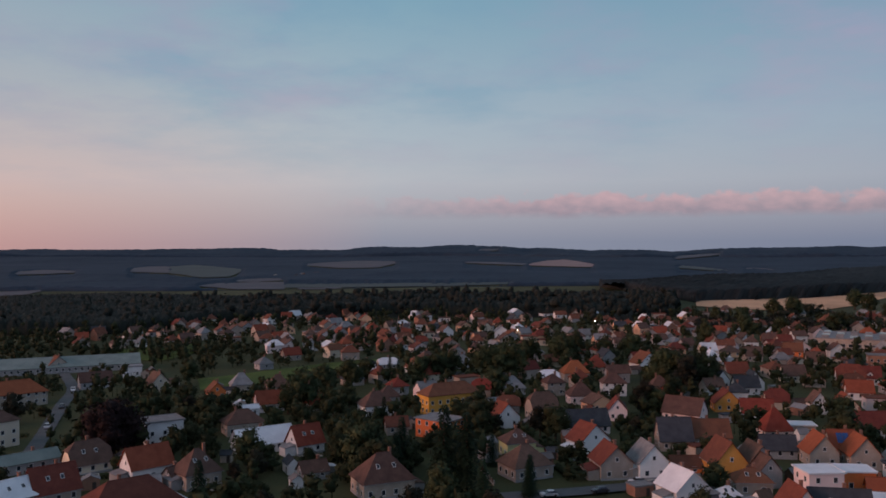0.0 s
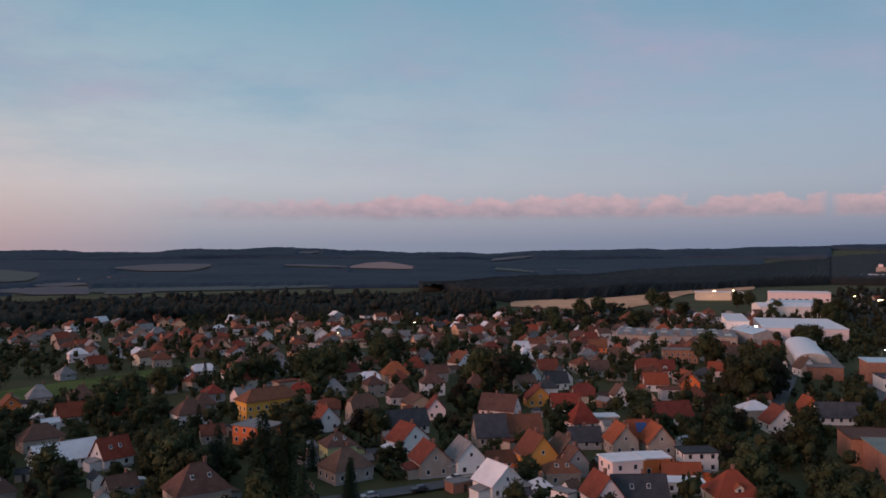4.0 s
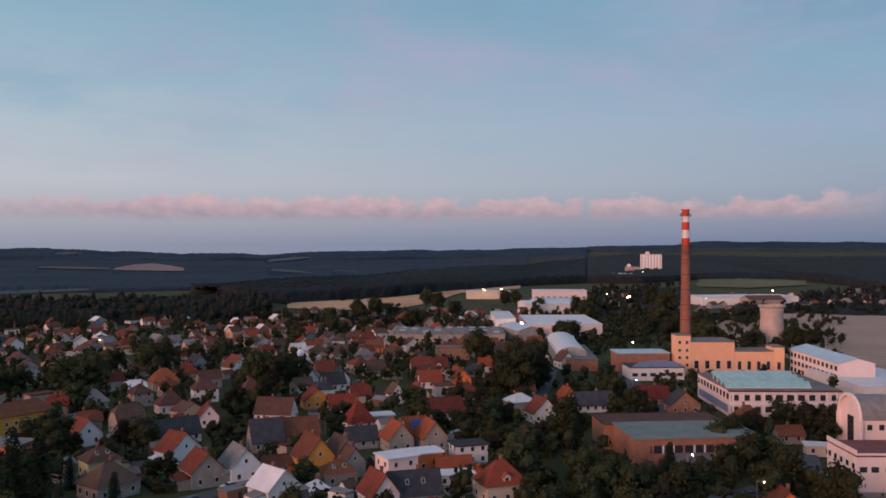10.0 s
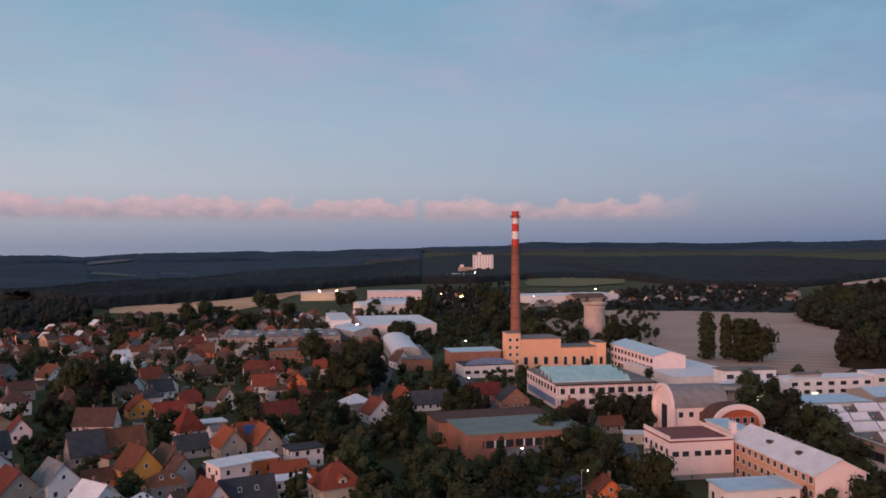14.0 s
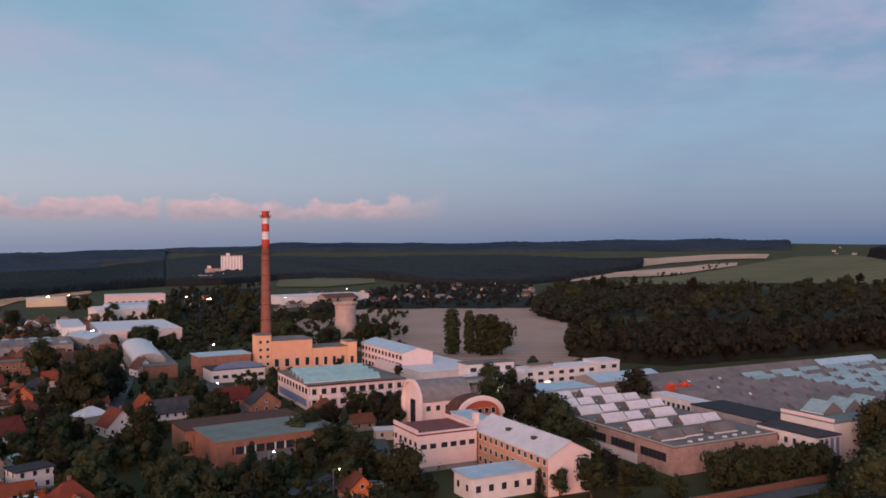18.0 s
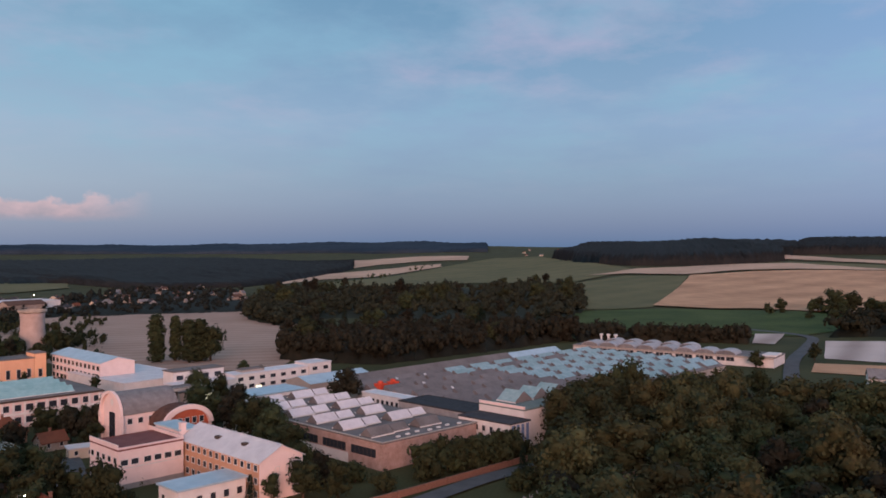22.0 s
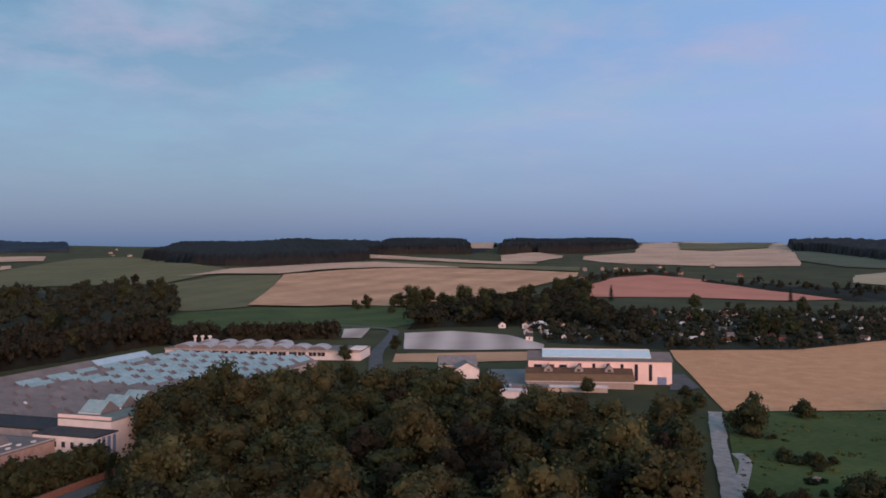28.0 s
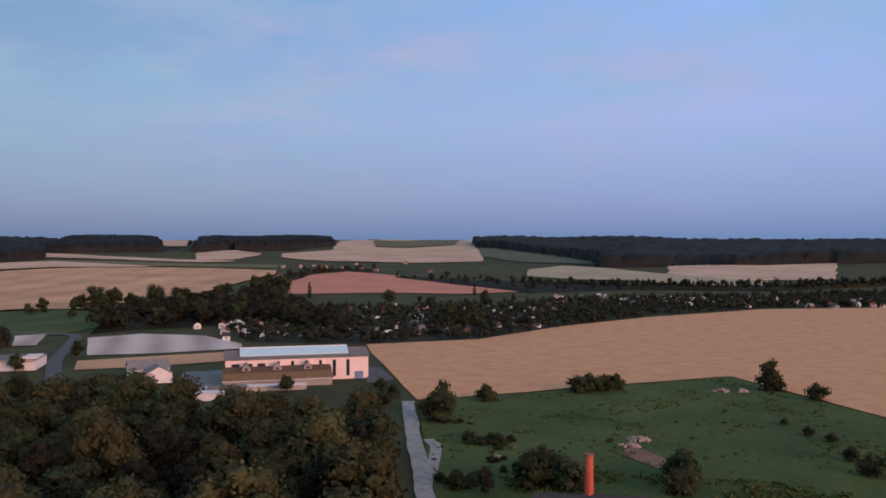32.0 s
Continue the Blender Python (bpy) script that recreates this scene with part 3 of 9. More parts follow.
def house(x, y, turn, w, d, h, rh, kind, wall, roof, near=True, name="house", category="house", label="", chimney=True, dormer=0, over=0.45, far=False, solar=False):
    """A house with its front on -y, standing on the land."""
    TAKEN.append((x, y, max(w, d) * 0.62))
    root = thing(name, pose(x, y, relief(x, y), 0, 0, turn),
                 label or "%s house with a %s %s roof" % ({"lime": "pale green", "tangerine": "amber orange"}.get(wall, wall), COLOUR_WORDS[roof], SHAPE_WORDS[kind]),
                 category, "houses of the town" if category == "house" else "")
    rnd = random.Random(int(x * 7 + y * 13))
    if kind in ("x", "y"):
        walls = gable_walls(Shape(), w, d, h, rh, kind)
    elif kind == "half":
        walls = Shape().box(-w / 2, w / 2, -d / 2, d / 2, 0, h)
        lx, q = w >= d, min(w, d) / 2
        p, m, zm = max(w, d) / 2, q * 0.45, h + rh * 0.55
        for sg in (-1, 1):
            f = [(sg * p, -q, h), (sg * p, q, h), (sg * p, m, zm), (sg * p, -m, zm)]
            f = f if sg > 0 else f[::-1]
            walls.poly([(a, b, c) if lx else (-b, a, c) for a, b, c in f])
    else:
        walls = Shape().box(-w / 2, w / 2, -d / 2, d / 2, 0, h)
    body = part("wall", walls, WALL[wall], root)
    if near:
        plinth = Shape()
        for x0, x1, y0, y1 in ((-w / 2 - 0.05, w / 2 + 0.05, -d / 2 - 0.05, -d / 2), (-w / 2 - 0.05, w / 2 + 0.05, d / 2, d / 2 + 0.05),
                               (-w / 2 - 0.05, -w / 2, -d / 2, d / 2), (w / 2, w / 2 + 0.05, -d / 2, d / 2)):
            plinth.box(x0, x1, y0, y1, -0.3, 0.6)
        part("plinth", plinth, WALL["grey"], root)
    top = part("roof", roof_shape(w, d, h, rh, kind, over), ROOF[roof], root)
    storeys = 2 if h >= 5 else 1
    if far:
        windows_on(root, w, pose(0, -d / 2, 0), 1.1, 1, False, 3.2)
        windows_on(root, d, pose(-w / 2, 0, 0, 0, 0, -90), 1.1, 1, False, 4.0)
    else:
        windows_on(root, w, pose(0, -d / 2, 0), 1.0, storeys, near)
        windows_on(root, d, pose(-w / 2, 0, 0, 0, 0, -90), 1.0, storeys, near)
        windows_on(root, d, pose(w / 2, 0, 0, 0, 0, 90), 1.0, storeys, near)
    if near:
        windows_on(root, w, pose(0, d / 2, 0, 0, 0, 180), 1.0, storeys, False)
        part("door", Shape().box(-0.5, 0.5, -0.05, 0.02, 0, 2.05).box(0.36, 0.42, -0.11, -0.05, 1.0, 1.06), DARK, root, at=pose(w * 0.27, d / 2 + 0.03, 0, 0, 0, 180))
        if kind != "flat":
            for sg in (-1, 1):
                if kind == "y":
                    e = h - rh * over / (w / 2)
                    g = Shape().box(sg * (w / 2 + over) - 0.06, sg * (w / 2 + over) + 0.06, -d / 2 - over, d / 2 + over, e - 0.06, e + 0.06)
                else:
                    e = h - rh * over / (min(w, d) / 2)
                    g = Shape().box(-w / 2 - over, w / 2 + over, sg * (d / 2 + over) - 0.06, sg * (d / 2 + over) + 0.06, e - 0.06, e + 0.06)
                part("gutter", g, WALL["grey"], root)
    if kind == "y" and not far:
        windows_on(root, min(w * 0.55, 4.0), pose(0, -d / 2, 0), h + 0.4, 1, near, 1.9, 0.9, 1.1)
    if kind == "x" and not far:
        for sg in (-1, 1):
            windows_on(root, min(d * 0.5, 3.6), pose(sg * w / 2, 0, 0, 0, 0, 90 * sg), h + 0.4, 1, near, 1.9, 0.9, 1.1)
    if chimney and kind != "flat":
        cx, cy = rnd.uniform(-0.25, 0.25) * w, 0.6
        if kind == "y":
            cx, cy = 0.6, rnd.uniform(-0.25, 0.25) * d
        part("chimney", Shape().box(-0.32, 0.32, -0.32, 0.32, h + rh * 0.4, h + rh + 0.95).box(-0.4, 0.4, -0.4, 0.4, h + rh + 0.95, h + rh + 1.08), CHIMNEY, root, at=pose(cx, cy, 0))
    for i in range(dormer):
        dx = (i - (dormer - 1) / 2) * w / max(dormer, 1) * 0.8
        dm = part("dormer", gable_walls(Shape(), 2.0, 3.0, 1.3, 0.8, "y"), WALL[wall], root, at=pose(dx, -d / 2 + 1.9, h + 0.1))
        part("dormer_roof", roof_shape(2.0, 3.0, 1.3, 0.8, "y", 0.25, 0.1), ROOF[roof], dm)
        part("window", shared(("window", 1.0, 0.95, False), lambda: window_mesh(1.0, 0.95, False), [TRIM, PANE]), None, dm, at=pose(0, -1.5, 0.3))
    if near and not far and rnd.random() < 0.55:
        sg, aw, ad = rnd.choice((-1, 1)), rnd.uniform(2.4, 3.4), d * rnd.uniform(0.45, 0.7)
        ax, ay = sg * (w / 2 + aw / 2), rnd.uniform(-0.5, 0.5) * (d - ad)
        an = part("annexe", Shape().box(-aw / 2, aw / 2, -ad / 2, ad / 2, 0, 2.5), WALL[wall if rnd.random() < 0.5 else "grey"], root, "lower side annexe", at=pose(ax, ay, 0))
        t0, t1 = (3.1, 2.5) if sg > 0 else (2.5, 3.1)
        part("annexe_roof", Shape().slab([(-aw / 2 - 0.1, -ad / 2 - 0.2, t0), (aw / 2 + 0.1, -ad / 2 - 0.2, t1), (aw / 2 + 0.1, ad / 2 + 0.2, t1), (-aw / 2 - 0.1, ad / 2 + 0.2, t0)], 0.12), ROOF[rnd.choice((roof, "silver", "grey", "felt"))], an)
    if near and not far and rnd.random() < 0.6:
        tx = rnd.uniform(-0.2, 0.2) * w
        part("terrace", Shape().box(tx - w * 0.32, tx + w * 0.32, -d / 2 - rnd.uniform(2.2, 4.0), -d / 2 - 0.06, -0.2, 0.14), WALL["concrete"], root, "paved terrace before the house")
    if solar:
        slope = math.degrees(math.atan2(rh, d / 2))
        for i in range(2):
            for j in range(3):
                part("solar_panel", Shape().box(-0.78, 0.78, -0.5, 0.5, 0, 0.05), SOLAR, root, "dark blue solar panel", at=pose(-0.82 + 1.64 * i, -d / 4, h + rh / 2 + 0.2, slope) @ pose(0, (j - 1) * 1.05, 0))
    if near and not solar and kind in ("x", "hip", "half") and rnd.random() < 0.45 and not dormer:
        slope = math.degrees(math.atan2(rh, d / 2))
        for i in (-1, 1):
            part("roof_window", Shape().box(-0.42, 0.42, -0.6, 0.6, 0, 0.09, 0).box(-0.34, 0.34, -0.52, 0.52, 0.09, 0.10, 1), [TRIM, PANE], root,
                 at=pose(i * w * 0.16, -d / 4, h + rh / 2 + 0.17, slope))
    return root


SOLAR = surface("solar_glass", (0.03, 0.07, 0.20), (0.05, 0.10, 0.26), 2.0, 0.25, 0.0)


# ---------------------------------------------------------------- trees
def lump(s, rnd, c, r, sides, rings, flat=1.0, rough=0.22):
    """A knobbly mass of foliage: an uneven closed shell."""
    n = len(s.v)
    off = Vector((rnd.uniform(0, 90), rnd.uniform(0, 90), rnd.uniform(0, 90)))
    rows = []
    for k in range(rings + 1):
        ph = math.pi * k / rings
        row = []
        for i in range(sides if 0 < k < rings else 1):
            t = 2 * math.pi * (i + 0.5 * (k % 2)) / sides
            d = Vector((math.sin(ph) * math.cos(t), math.sin(ph) * math.sin(t), math.cos(ph)))
            q = r * (1 + rough * noise.noise(d * 2.3 + off) * 2.0 + rnd.uniform(-0.12, 0.12))
            row.append(len(s.v))
            s.v.append((c[0] + d.x * q, c[1] + d.y * q, c[2] + d.z * q * flat))
        rows.append(row)
    for a, b in zip(rows, rows[1:]):
        for i in range(sides):
            j = (i + 1) % sides
            f = (a[0], b[i], b[j]) if len(a) == 1 else (a[i], b[0], a[j]) if len(b) == 1 else (a[i], b[i], b[j], a[j])
            s.f.append(f)
            s.s.append(0)


def leaf_card(s, rnd, o, n, g):
    """One spray of leaves: a small tilted kite."""
    nv = Vector(n).normalized()
    uv = nv.orthogonal().normalized()
    wv = nv.cross(uv)
    t = rnd.uniform(0, 6.283)
    uv, wv = uv * math.cos(t) + wv * math.sin(t), wv * math.cos(t) - uv * math.sin(t)
    o = Vector(o)
    s.poly([o + uv * g, o + wv * g * 0.7, o - uv * g * 0.8, o - wv * g * 0.6])


def leaf_crown(rnd, radius, height, boughs, sprays, size, slim=False):
    """Boughs of foliage on a tapered volume: a ragged dark core in each, and sprays of leaves over it; base at 0."""
    s = Shape()
    masses = []
    for c in range(boughs):
        z = (c + rnd.random()) / boughs
        a = c * 2.4 + rnd.uniform(-0.6, 0.6)
        env = radius * (math.sin(math.pi * (0.16 + 0.76 * z)) ** 0.8 if not slim else 0.75 * math.sin(math.pi * (0.22 + 0.72 * z)) ** 0.6)
        u = rnd.uniform(0.45, 0.75) if not slim else rnd.uniform(0.1, 0.5)
        cr = radius * rnd.uniform(0.36, 0.56) * (1.0 if not slim else 1.3)
        masses.append((Vector((env * u * math.cos(a), env * u * math.sin(a), height * (0.14 + 0.74 * z))), cr))
    if not slim:
        masses.append((Vector((0, 0, height * 0.45)), radius * 0.62))
        masses.append((Vector((rnd.uniform(-.1, .1) * radius, rnd.uniform(-.1, .1) * radius, height * 0.72)), radius * 0.5))
    off = Vector((rnd.uniform(0, 50), rnd.uniform(0, 50), rnd.uniform(0, 50)))
    for o, cr in masses:
        lump(s, rnd, o, cr * 0.66, 6, 5, 0.9, 0.45)
    made = 0
    weights = [cr * cr for o, cr in masses]
    while made < sprays:
        o, cr = rnd.choices(masses, weights)[0]
        t, q = rnd.uniform(0, 2 * math.pi), rnd.uniform(-0.75, 1)
        k = math.sqrt(1 - q * q)
        d = Vector((k * math.cos(t), k * math.sin(t), q))
        p = o + Vector((d.x, d.y, d.z * 0.92)) * cr * (0.86 + 0.30 * noise.noise(d * 2.6 + off) + rnd.uniform(-0.12, 0.20) + 0.10 * noise.noise((o + d * cr) * 1.1 + off))
        if any((p - o2).length < r2 * 0.64 for o2, r2 in masses):
            made += 0.25
            continue
        made += 1
        leaf_card(s, rnd, p, d + Vector((rnd.gauss(0, .55), rnd.gauss(0, .55), rnd.gauss(0.2, .5))), size * rnd.uniform(0.7, 1.8))
    return s


def fir_crown(rnd, radius, height, rings, size):
    s = Shape()
    for k in range(rings):
        z = height * (k / rings) ** 0.9
        r = radius * (1 - k / rings) ** 0.85 + 0.15
        n = max(5, int(16 * r / radius) + 4)
        for i in range(n):
            a = 2 * math.pi * (i + rnd.random()) / n
            rr = r * rnd.uniform(0.75, 1.1)
            for j in range(3):
                q = (j + 0.6) / 3
                o = Vector((rr * q * math.cos(a), rr * q * math.sin(a), z - 0.28 * rr * q + rnd.uniform(-.15, .15)))
                side = Vector((-math.sin(a), math.cos(a), 0)) * size * rnd.uniform(0.6, 1.1)
                tip = Vector((math.cos(a), math.sin(a), -0.45)) * size * 1.6
                s.poly([o - side * 0.9, o + tip * 0.2 - Vector((0, 0, 0.1)), o + side * 0.9, o + tip])
    return s


def trunk_shape(rnd, height, r, limbs, reach):
    s = Shape().tube(0, 0, [(-0.2, r * 1.35), (0.5, r), (height * 0.5, r * 0.75), (height, r * 0.3)], 8)
    for i in range(limbs):
        a, z = rnd.uniform(0, 6.28), rnd.uniform(0.45, 0.9) * height
        t = reach * rnd.uniform(0.5, 0.9)
        e = Vector((t * math.cos(a), t * math.sin(a), z + t * 0.8))
        b = Vector((0, 0, z))
        sd = Vector((-math.sin(a), math.cos(a), 0)) * r * 0.35
        up = Vector((0, 0, r * 0.35))
        for p, q in ((sd, up), (up, -sd), (-sd, -up), (-up, sd)):
            s.poly([b + p, b + q, e + q * 0.3, e + p * 0.3])
    return s


TREES = {}


def tree_kind(key, make_crown, trunk_h, trunk_r, reach, base, label, leaf, category="tree"):
    """One model tree of a kind, kept far under the land's edge list until copied."""
    rnd = random.Random(key)
    crown = make_crown(rnd).mesh("crown", LEAF[leaf], True)
    trunk = trunk_shape(rnd, trunk_h, trunk_r, 6, reach).mesh("trunk", BARK)
    TREES[key] = (crown, trunk, base, label, category)


def tree(key, x, y, size=1.0, turn=0.0, stretch=1.0, name="tree", group=""):
    crown, trunk, base, label, category = TREES[key]
    root = thing(name, pose(x, y, relief(x, y), 0, 0, turn) @ Matrix.Diagonal((size, size, size * stretch, 1)), label, category, group)
    part("trunk", trunk, None, root)
    part("crown", crown, None, root, at=pose(0, 0, base))
    return root


for i in range(4):
    tree_kind("round%d" % i, lambda r: leaf_crown(r, 4.2, 8.5, 6, 620, 0.31), 6, 0.28, 2.6, 0.7, "dark green leafy garden tree with a rounded crown", "green")
    tree_kind("park%d" % i, lambda r: leaf_crown(r, 6.2, 13.0, 11, 1650, 0.34), 11, 0.5, 4.0, 1.8, "tall old park tree with a broad olive-green crown", "olive")
    tree_kind("dark%d" % i, lambda r: leaf_crown(r, 5.6, 11.5, 9, 1150, 0.35), 10, 0.45, 3.6, 1.2, "tall broadleaf tree with a dense dark green crown", "green")
    tree_kind("rusty%d" % i, lambda r: leaf_crown(r, 4.6, 11.0, 8, 900, 0.34), 9, 0.35, 3.0, 1.0, "broadleaf tree with a rusty brown-green crown", "rusty")
for i in range(2):
    tree_kind("fir%d" % i, lambda r: fir_crown(r, 3.3, 15.0, 26, 0.55), 15, 0.25, 0.5, 1.0, "dark conical spruce with drooping branches", "fir")
    tree_kind("poplar%d" % i, lambda r: leaf_crown(r, 3.0, 20.0, 18, 1300, 0.40, True), 17, 0.35, 1.5, -1.6, "tall slender poplar with a narrow crown", "green")
    tree_kind("bush%d" % i, lambda r: leaf_crown(r, 3.4, 4.6, 6, 620, 0.25), 2.5, 0.2, 1.5, 0.0, "round leafy bush growing low on the ground", "green", "bush")
tree_kind("copper0", lambda r: leaf_crown(r, 9.5, 16.0, 22, 2600, 0.50), 11, 0.6, 6, 2.5, "huge copper beech with a dark purple-brown crown", "copper")


def in_poly(x, y, poly):
    inside = False
    for (x0, y0), (x1, y1) in zip(poly, poly[1:] + poly[:1]):
        if (y0 > y) != (y1 > y) and x < (x1 - x0) * (y - y0) / (y1 - y0) + x0:
            inside = not inside
    return inside


def wood(near, far, count, label, leaf="forest", tall=(10, 17), wide=(4, 7), tris=26, lean=1.0, floor=0.7):
    """Uncounted trees between two edges of the land, each a tuft of leaf clumps on a stem: one mesh."""
    rnd = random.Random(count * 31 + int(near[0][0]))
    a, b = chain(near, 60), chain(far, 60)
    s = Shape()
    nu, nv = 60, 10
    for j in range(nv):
        for i in range(nu):
            k = j / (nv - 1)
            x, y = a[i][0] + (b[i][0] - a[i][0]) * k, a[i][1] + (b[i][1] - a[i][1]) * k
            h = tall[0] * floor * rnd.uniform(0.25, 1.0) if 0 < i < nu - 1 and 0 < j < nv - 1 else -0.2
            s.v.append((x + rnd.uniform(-2, 2), y + rnd.uniform(-2, 2), relief(x, y) + h))
    for j in range(nv - 1):
        for i in range(nu - 1):
            s.f.append((j * nu + i, j * nu + i + 1, (j + 1) * nu + i + 1, (j + 1) * nu + i))
            s.s.append(0)
    for c in range(count):
        i, k = rnd.randrange(60), rnd.random() ** lean
        j = min(i + 1, 59)
        f = rnd.random()
        ax, ay = a[i][0] + (a[j][0] - a[i][0]) * f, a[i][1] + (a[j][1] - a[i][1]) * f
        bx, by = b[i][0] + (b[j][0] - b[i][0]) * f, b[i][1] + (b[j][1] - b[i][1]) * f
        x, y = ax + (bx - ax) * k, ay + (by - ay) * k
        z, h, r = relief(x, y), rnd.uniform(*tall), rnd.uniform(*wide)
        n = len(s.v)
        s.v += [(x - 0.3, y, z), (x + 0.3, y, z), (x, y + 0.3, z + h * 0.7)]
        s.f.append((n, n + 1, n + 2))
        s.s.append(0)
        for q in range(max(2, tris // 20)):
            t, u = rnd.uniform(0, 6.283), rnd.uniform(0.35, 0.8)
            rr = r * rnd.uniform(0.1, 0.5)
            o, cr = Vector((x + rr * math.cos(t), y + rr * math.sin(t), z + h * u)), r * rnd.uniform(0.45, 0.7)
            flat = min(1.3, h / (2.2 * r))
            lump(s, rnd, o, cr * (0.82 if tris < 36 else 0.62), 6, 4, flat, 0.45)
            for _ in range(tris // 10 if tris < 36 else tris // 3):
                d = Vector((rnd.gauss(0, 1), rnd.gauss(0, 1), rnd.gauss(0.35, 1))).normalized()
                leaf_card(s, rnd, o + Vector((d.x, d.y, d.z * flat)) * cr * rnd.uniform(0.65, 1.2), d + Vector((rnd.gauss(0, .6), rnd.gauss(0, .6), rnd.gauss(0, .5))), cr * rnd.uniform(0.2, 0.42))
    return tagged(new("woodland", s.mesh("woodland", LEAF[leaf], True)), label, "woodland", kind="stuff")


def on_field(x, y):
    return any(x0 < x < x1 and y0 < y < y1 and in_poly(x, y, p) for x0, x1, y0, y1, p in FIELDS)


def open_land(x, y):
    """True on a field and on the scrub before it."""
    r = math.hypot(x, y)
    for k in (0, 140, 280, 420) if r > 1500 else (0, 60, 120):
        f = 1 + k / r
        for x0, x1, y0, y1, poly in FIELDS:
            if x0 < x * f < x1 and y0 < y * f < y1 and in_poly(x * f, y * f, poly):
                return True
    return False


def canopy(near, far, height, label, leaf="forest", nu=200, nv=26, rough=0.32, wave=0.3, name="forest"):
    """A distant forest seen as one uneven roof of crowns with an upright edge, open where fields lie."""
    a, b = chain(near, nu), chain(far, nu)
    s = Shape()
    rnd = random.Random(int(near[0][0] * 3 + height))
    for j in range(nv + 1):
        k = max(j - 1, 0) / (nv - 1)
        for i in range(nu):
            q = k + (rnd.uniform(-0.4, 0.4) / nv if 1 < j < nv else 0)
            x, y = a[i][0] + (b[i][0] - a[i][0]) * q, a[i][1] + (b[i][1] - a[i][1]) * q
            edge = 0.55 if i in (0, nu - 1) else 1.0
            h = 0 if j == 0 else height * edge * (1 - rough * rnd.random()) * (0.85 + wave * noise.noise((x * 0.004, y * 0.004, 1.0))) * (rnd.uniform(0.45, 0.9) if j == 1 else 1.0)
            if h and open_land(x, y):
                h = -1.5 if on_field(x, y) else 0.6
            s.v.append((x, y, relief(x, y) + h))
    for j in range(nv):
        for i in range(nu - 1):
            s.f.append((j * nu + i, j * nu + i + 1, (j + 1) * nu + i + 1, (j + 1) * nu + i))
            s.s.append(0)
    return tagged(new(name, s.mesh(name, LEAF[leaf], True)), label, "forest", kind="stuff")


class Spread:
    """Houses too far off to tell their parts: walls, roofs and dark openings of many, by material."""
    def __init__(self):
        self.s, self.mats = Shape(), []

    def slot(self, m):
        if m not in self.mats:
            self.mats.append(m)
        return self.mats.index(m)

    def add(self, shape, m, mat):
        n, k = len(self.s.v), self.slot(mat)
        self.s.v += [tuple(m @ Vector(v)) for v in shape.v]
        self.s.f += [tuple(n + i for i in f) for f in shape.f]
        self.s.s += [k] * len(shape.f)

    def house(self, x, y, turn, w, d, h, rh, kind, wall, roof):
        m = pose(x, y, relief(x, y), 0, 0, turn)
        self.add(gable_walls(Shape(), w, d, h, rh, kind) if kind in ("x", "y") else Shape().box(-w / 2, w / 2, -d / 2, d / 2, 0, h), m, WALL[wall])
        self.add(roof_shape(w, d, h, rh, kind, 0.4), m, ROOF[roof])
        for i in (-1, 1):
            self.add(Shape().box(-0.6, 0.6, -0.05, 0.02, 1.2, 2.5), m @ pose(i * w / 4, -d / 2, 0), PANE)
        self.add(Shape().box(-0.3, 0.3, -0.3, 0.3, h, h + rh + 0.8), m @ pose(w * 0.15, 0.5, 0), CHIMNEY)

    def done(self, name, label, category):
        return tagged(new(name, self.s.mesh(name, self.mats)), label, category, kind="stuff")


def tuft_trees(places, label, leaf, name="greenery", tris=70):
    """Many small trees as one mesh; places: x, y, height, radius."""
    rnd = random.Random(len(places))
    s = Shape()
    for x, y, h, r in places:
        z = relief(x, y)
        s.poly([(x - 0.2, y, z), (x + 0.2, y, z), (x, y + 0.2, z + h * 0.6)])
        for q in range(3):
            t, u = rnd.uniform(0, 6.283), rnd.uniform(0.3, 0.85)
            rr = r * rnd.uniform(0.0, 0.5)
            o, cr = Vector((x + rr * math.cos(t), y + rr * math.sin(t), z + h * u)), r * rnd.uniform(0.42, 0.68)
            lump(s, rnd, o, cr * 0.66, 6, 4, min(1.25, h / (2.2 * r)), 0.42)
            for _ in range(13):
                d = Vector((rnd.gauss(0, 1), rnd.gauss(0, 1), rnd.gauss(0.35, 1))).normalized()
                leaf_card(s, rnd, o + d * cr * rnd.uniform(0.6, 1.15), d + Vector((rnd.gauss(0, .6), rnd.gauss(0, .6), rnd.gauss(0, .5))), cr * rnd.uniform(0.25, 0.48))
    return tagged(new(name, s.mesh(name, LEAF[leaf], True)), label, "greenery", kind="stuff")


def belt(near, far, count, kinds, lo, hi):
    """Single tall trees that stand out of a belt of woodland."""
    rnd = random.Random(count * 7 + int(near[0][0]))
    a, b = chain(near, 50), chain(far, 50)
    for c in range(count):
        i, k = rnd.randrange(50), rnd.random()
        x, y = a[i][0] + (b[i][0] - a[i][0]) * k, a[i][1] + (b[i][1] - a[i][1]) * k
        kind = rnd.choice(kinds) + str(rnd.randrange(2))
        tree(kind, x, y, rnd.uniform(lo, hi), rnd.uniform(0, 360), rnd.uniform(0.8, 1.15), "spruce" if kind[:3] == "fir" else "tree", "trees of the belts")


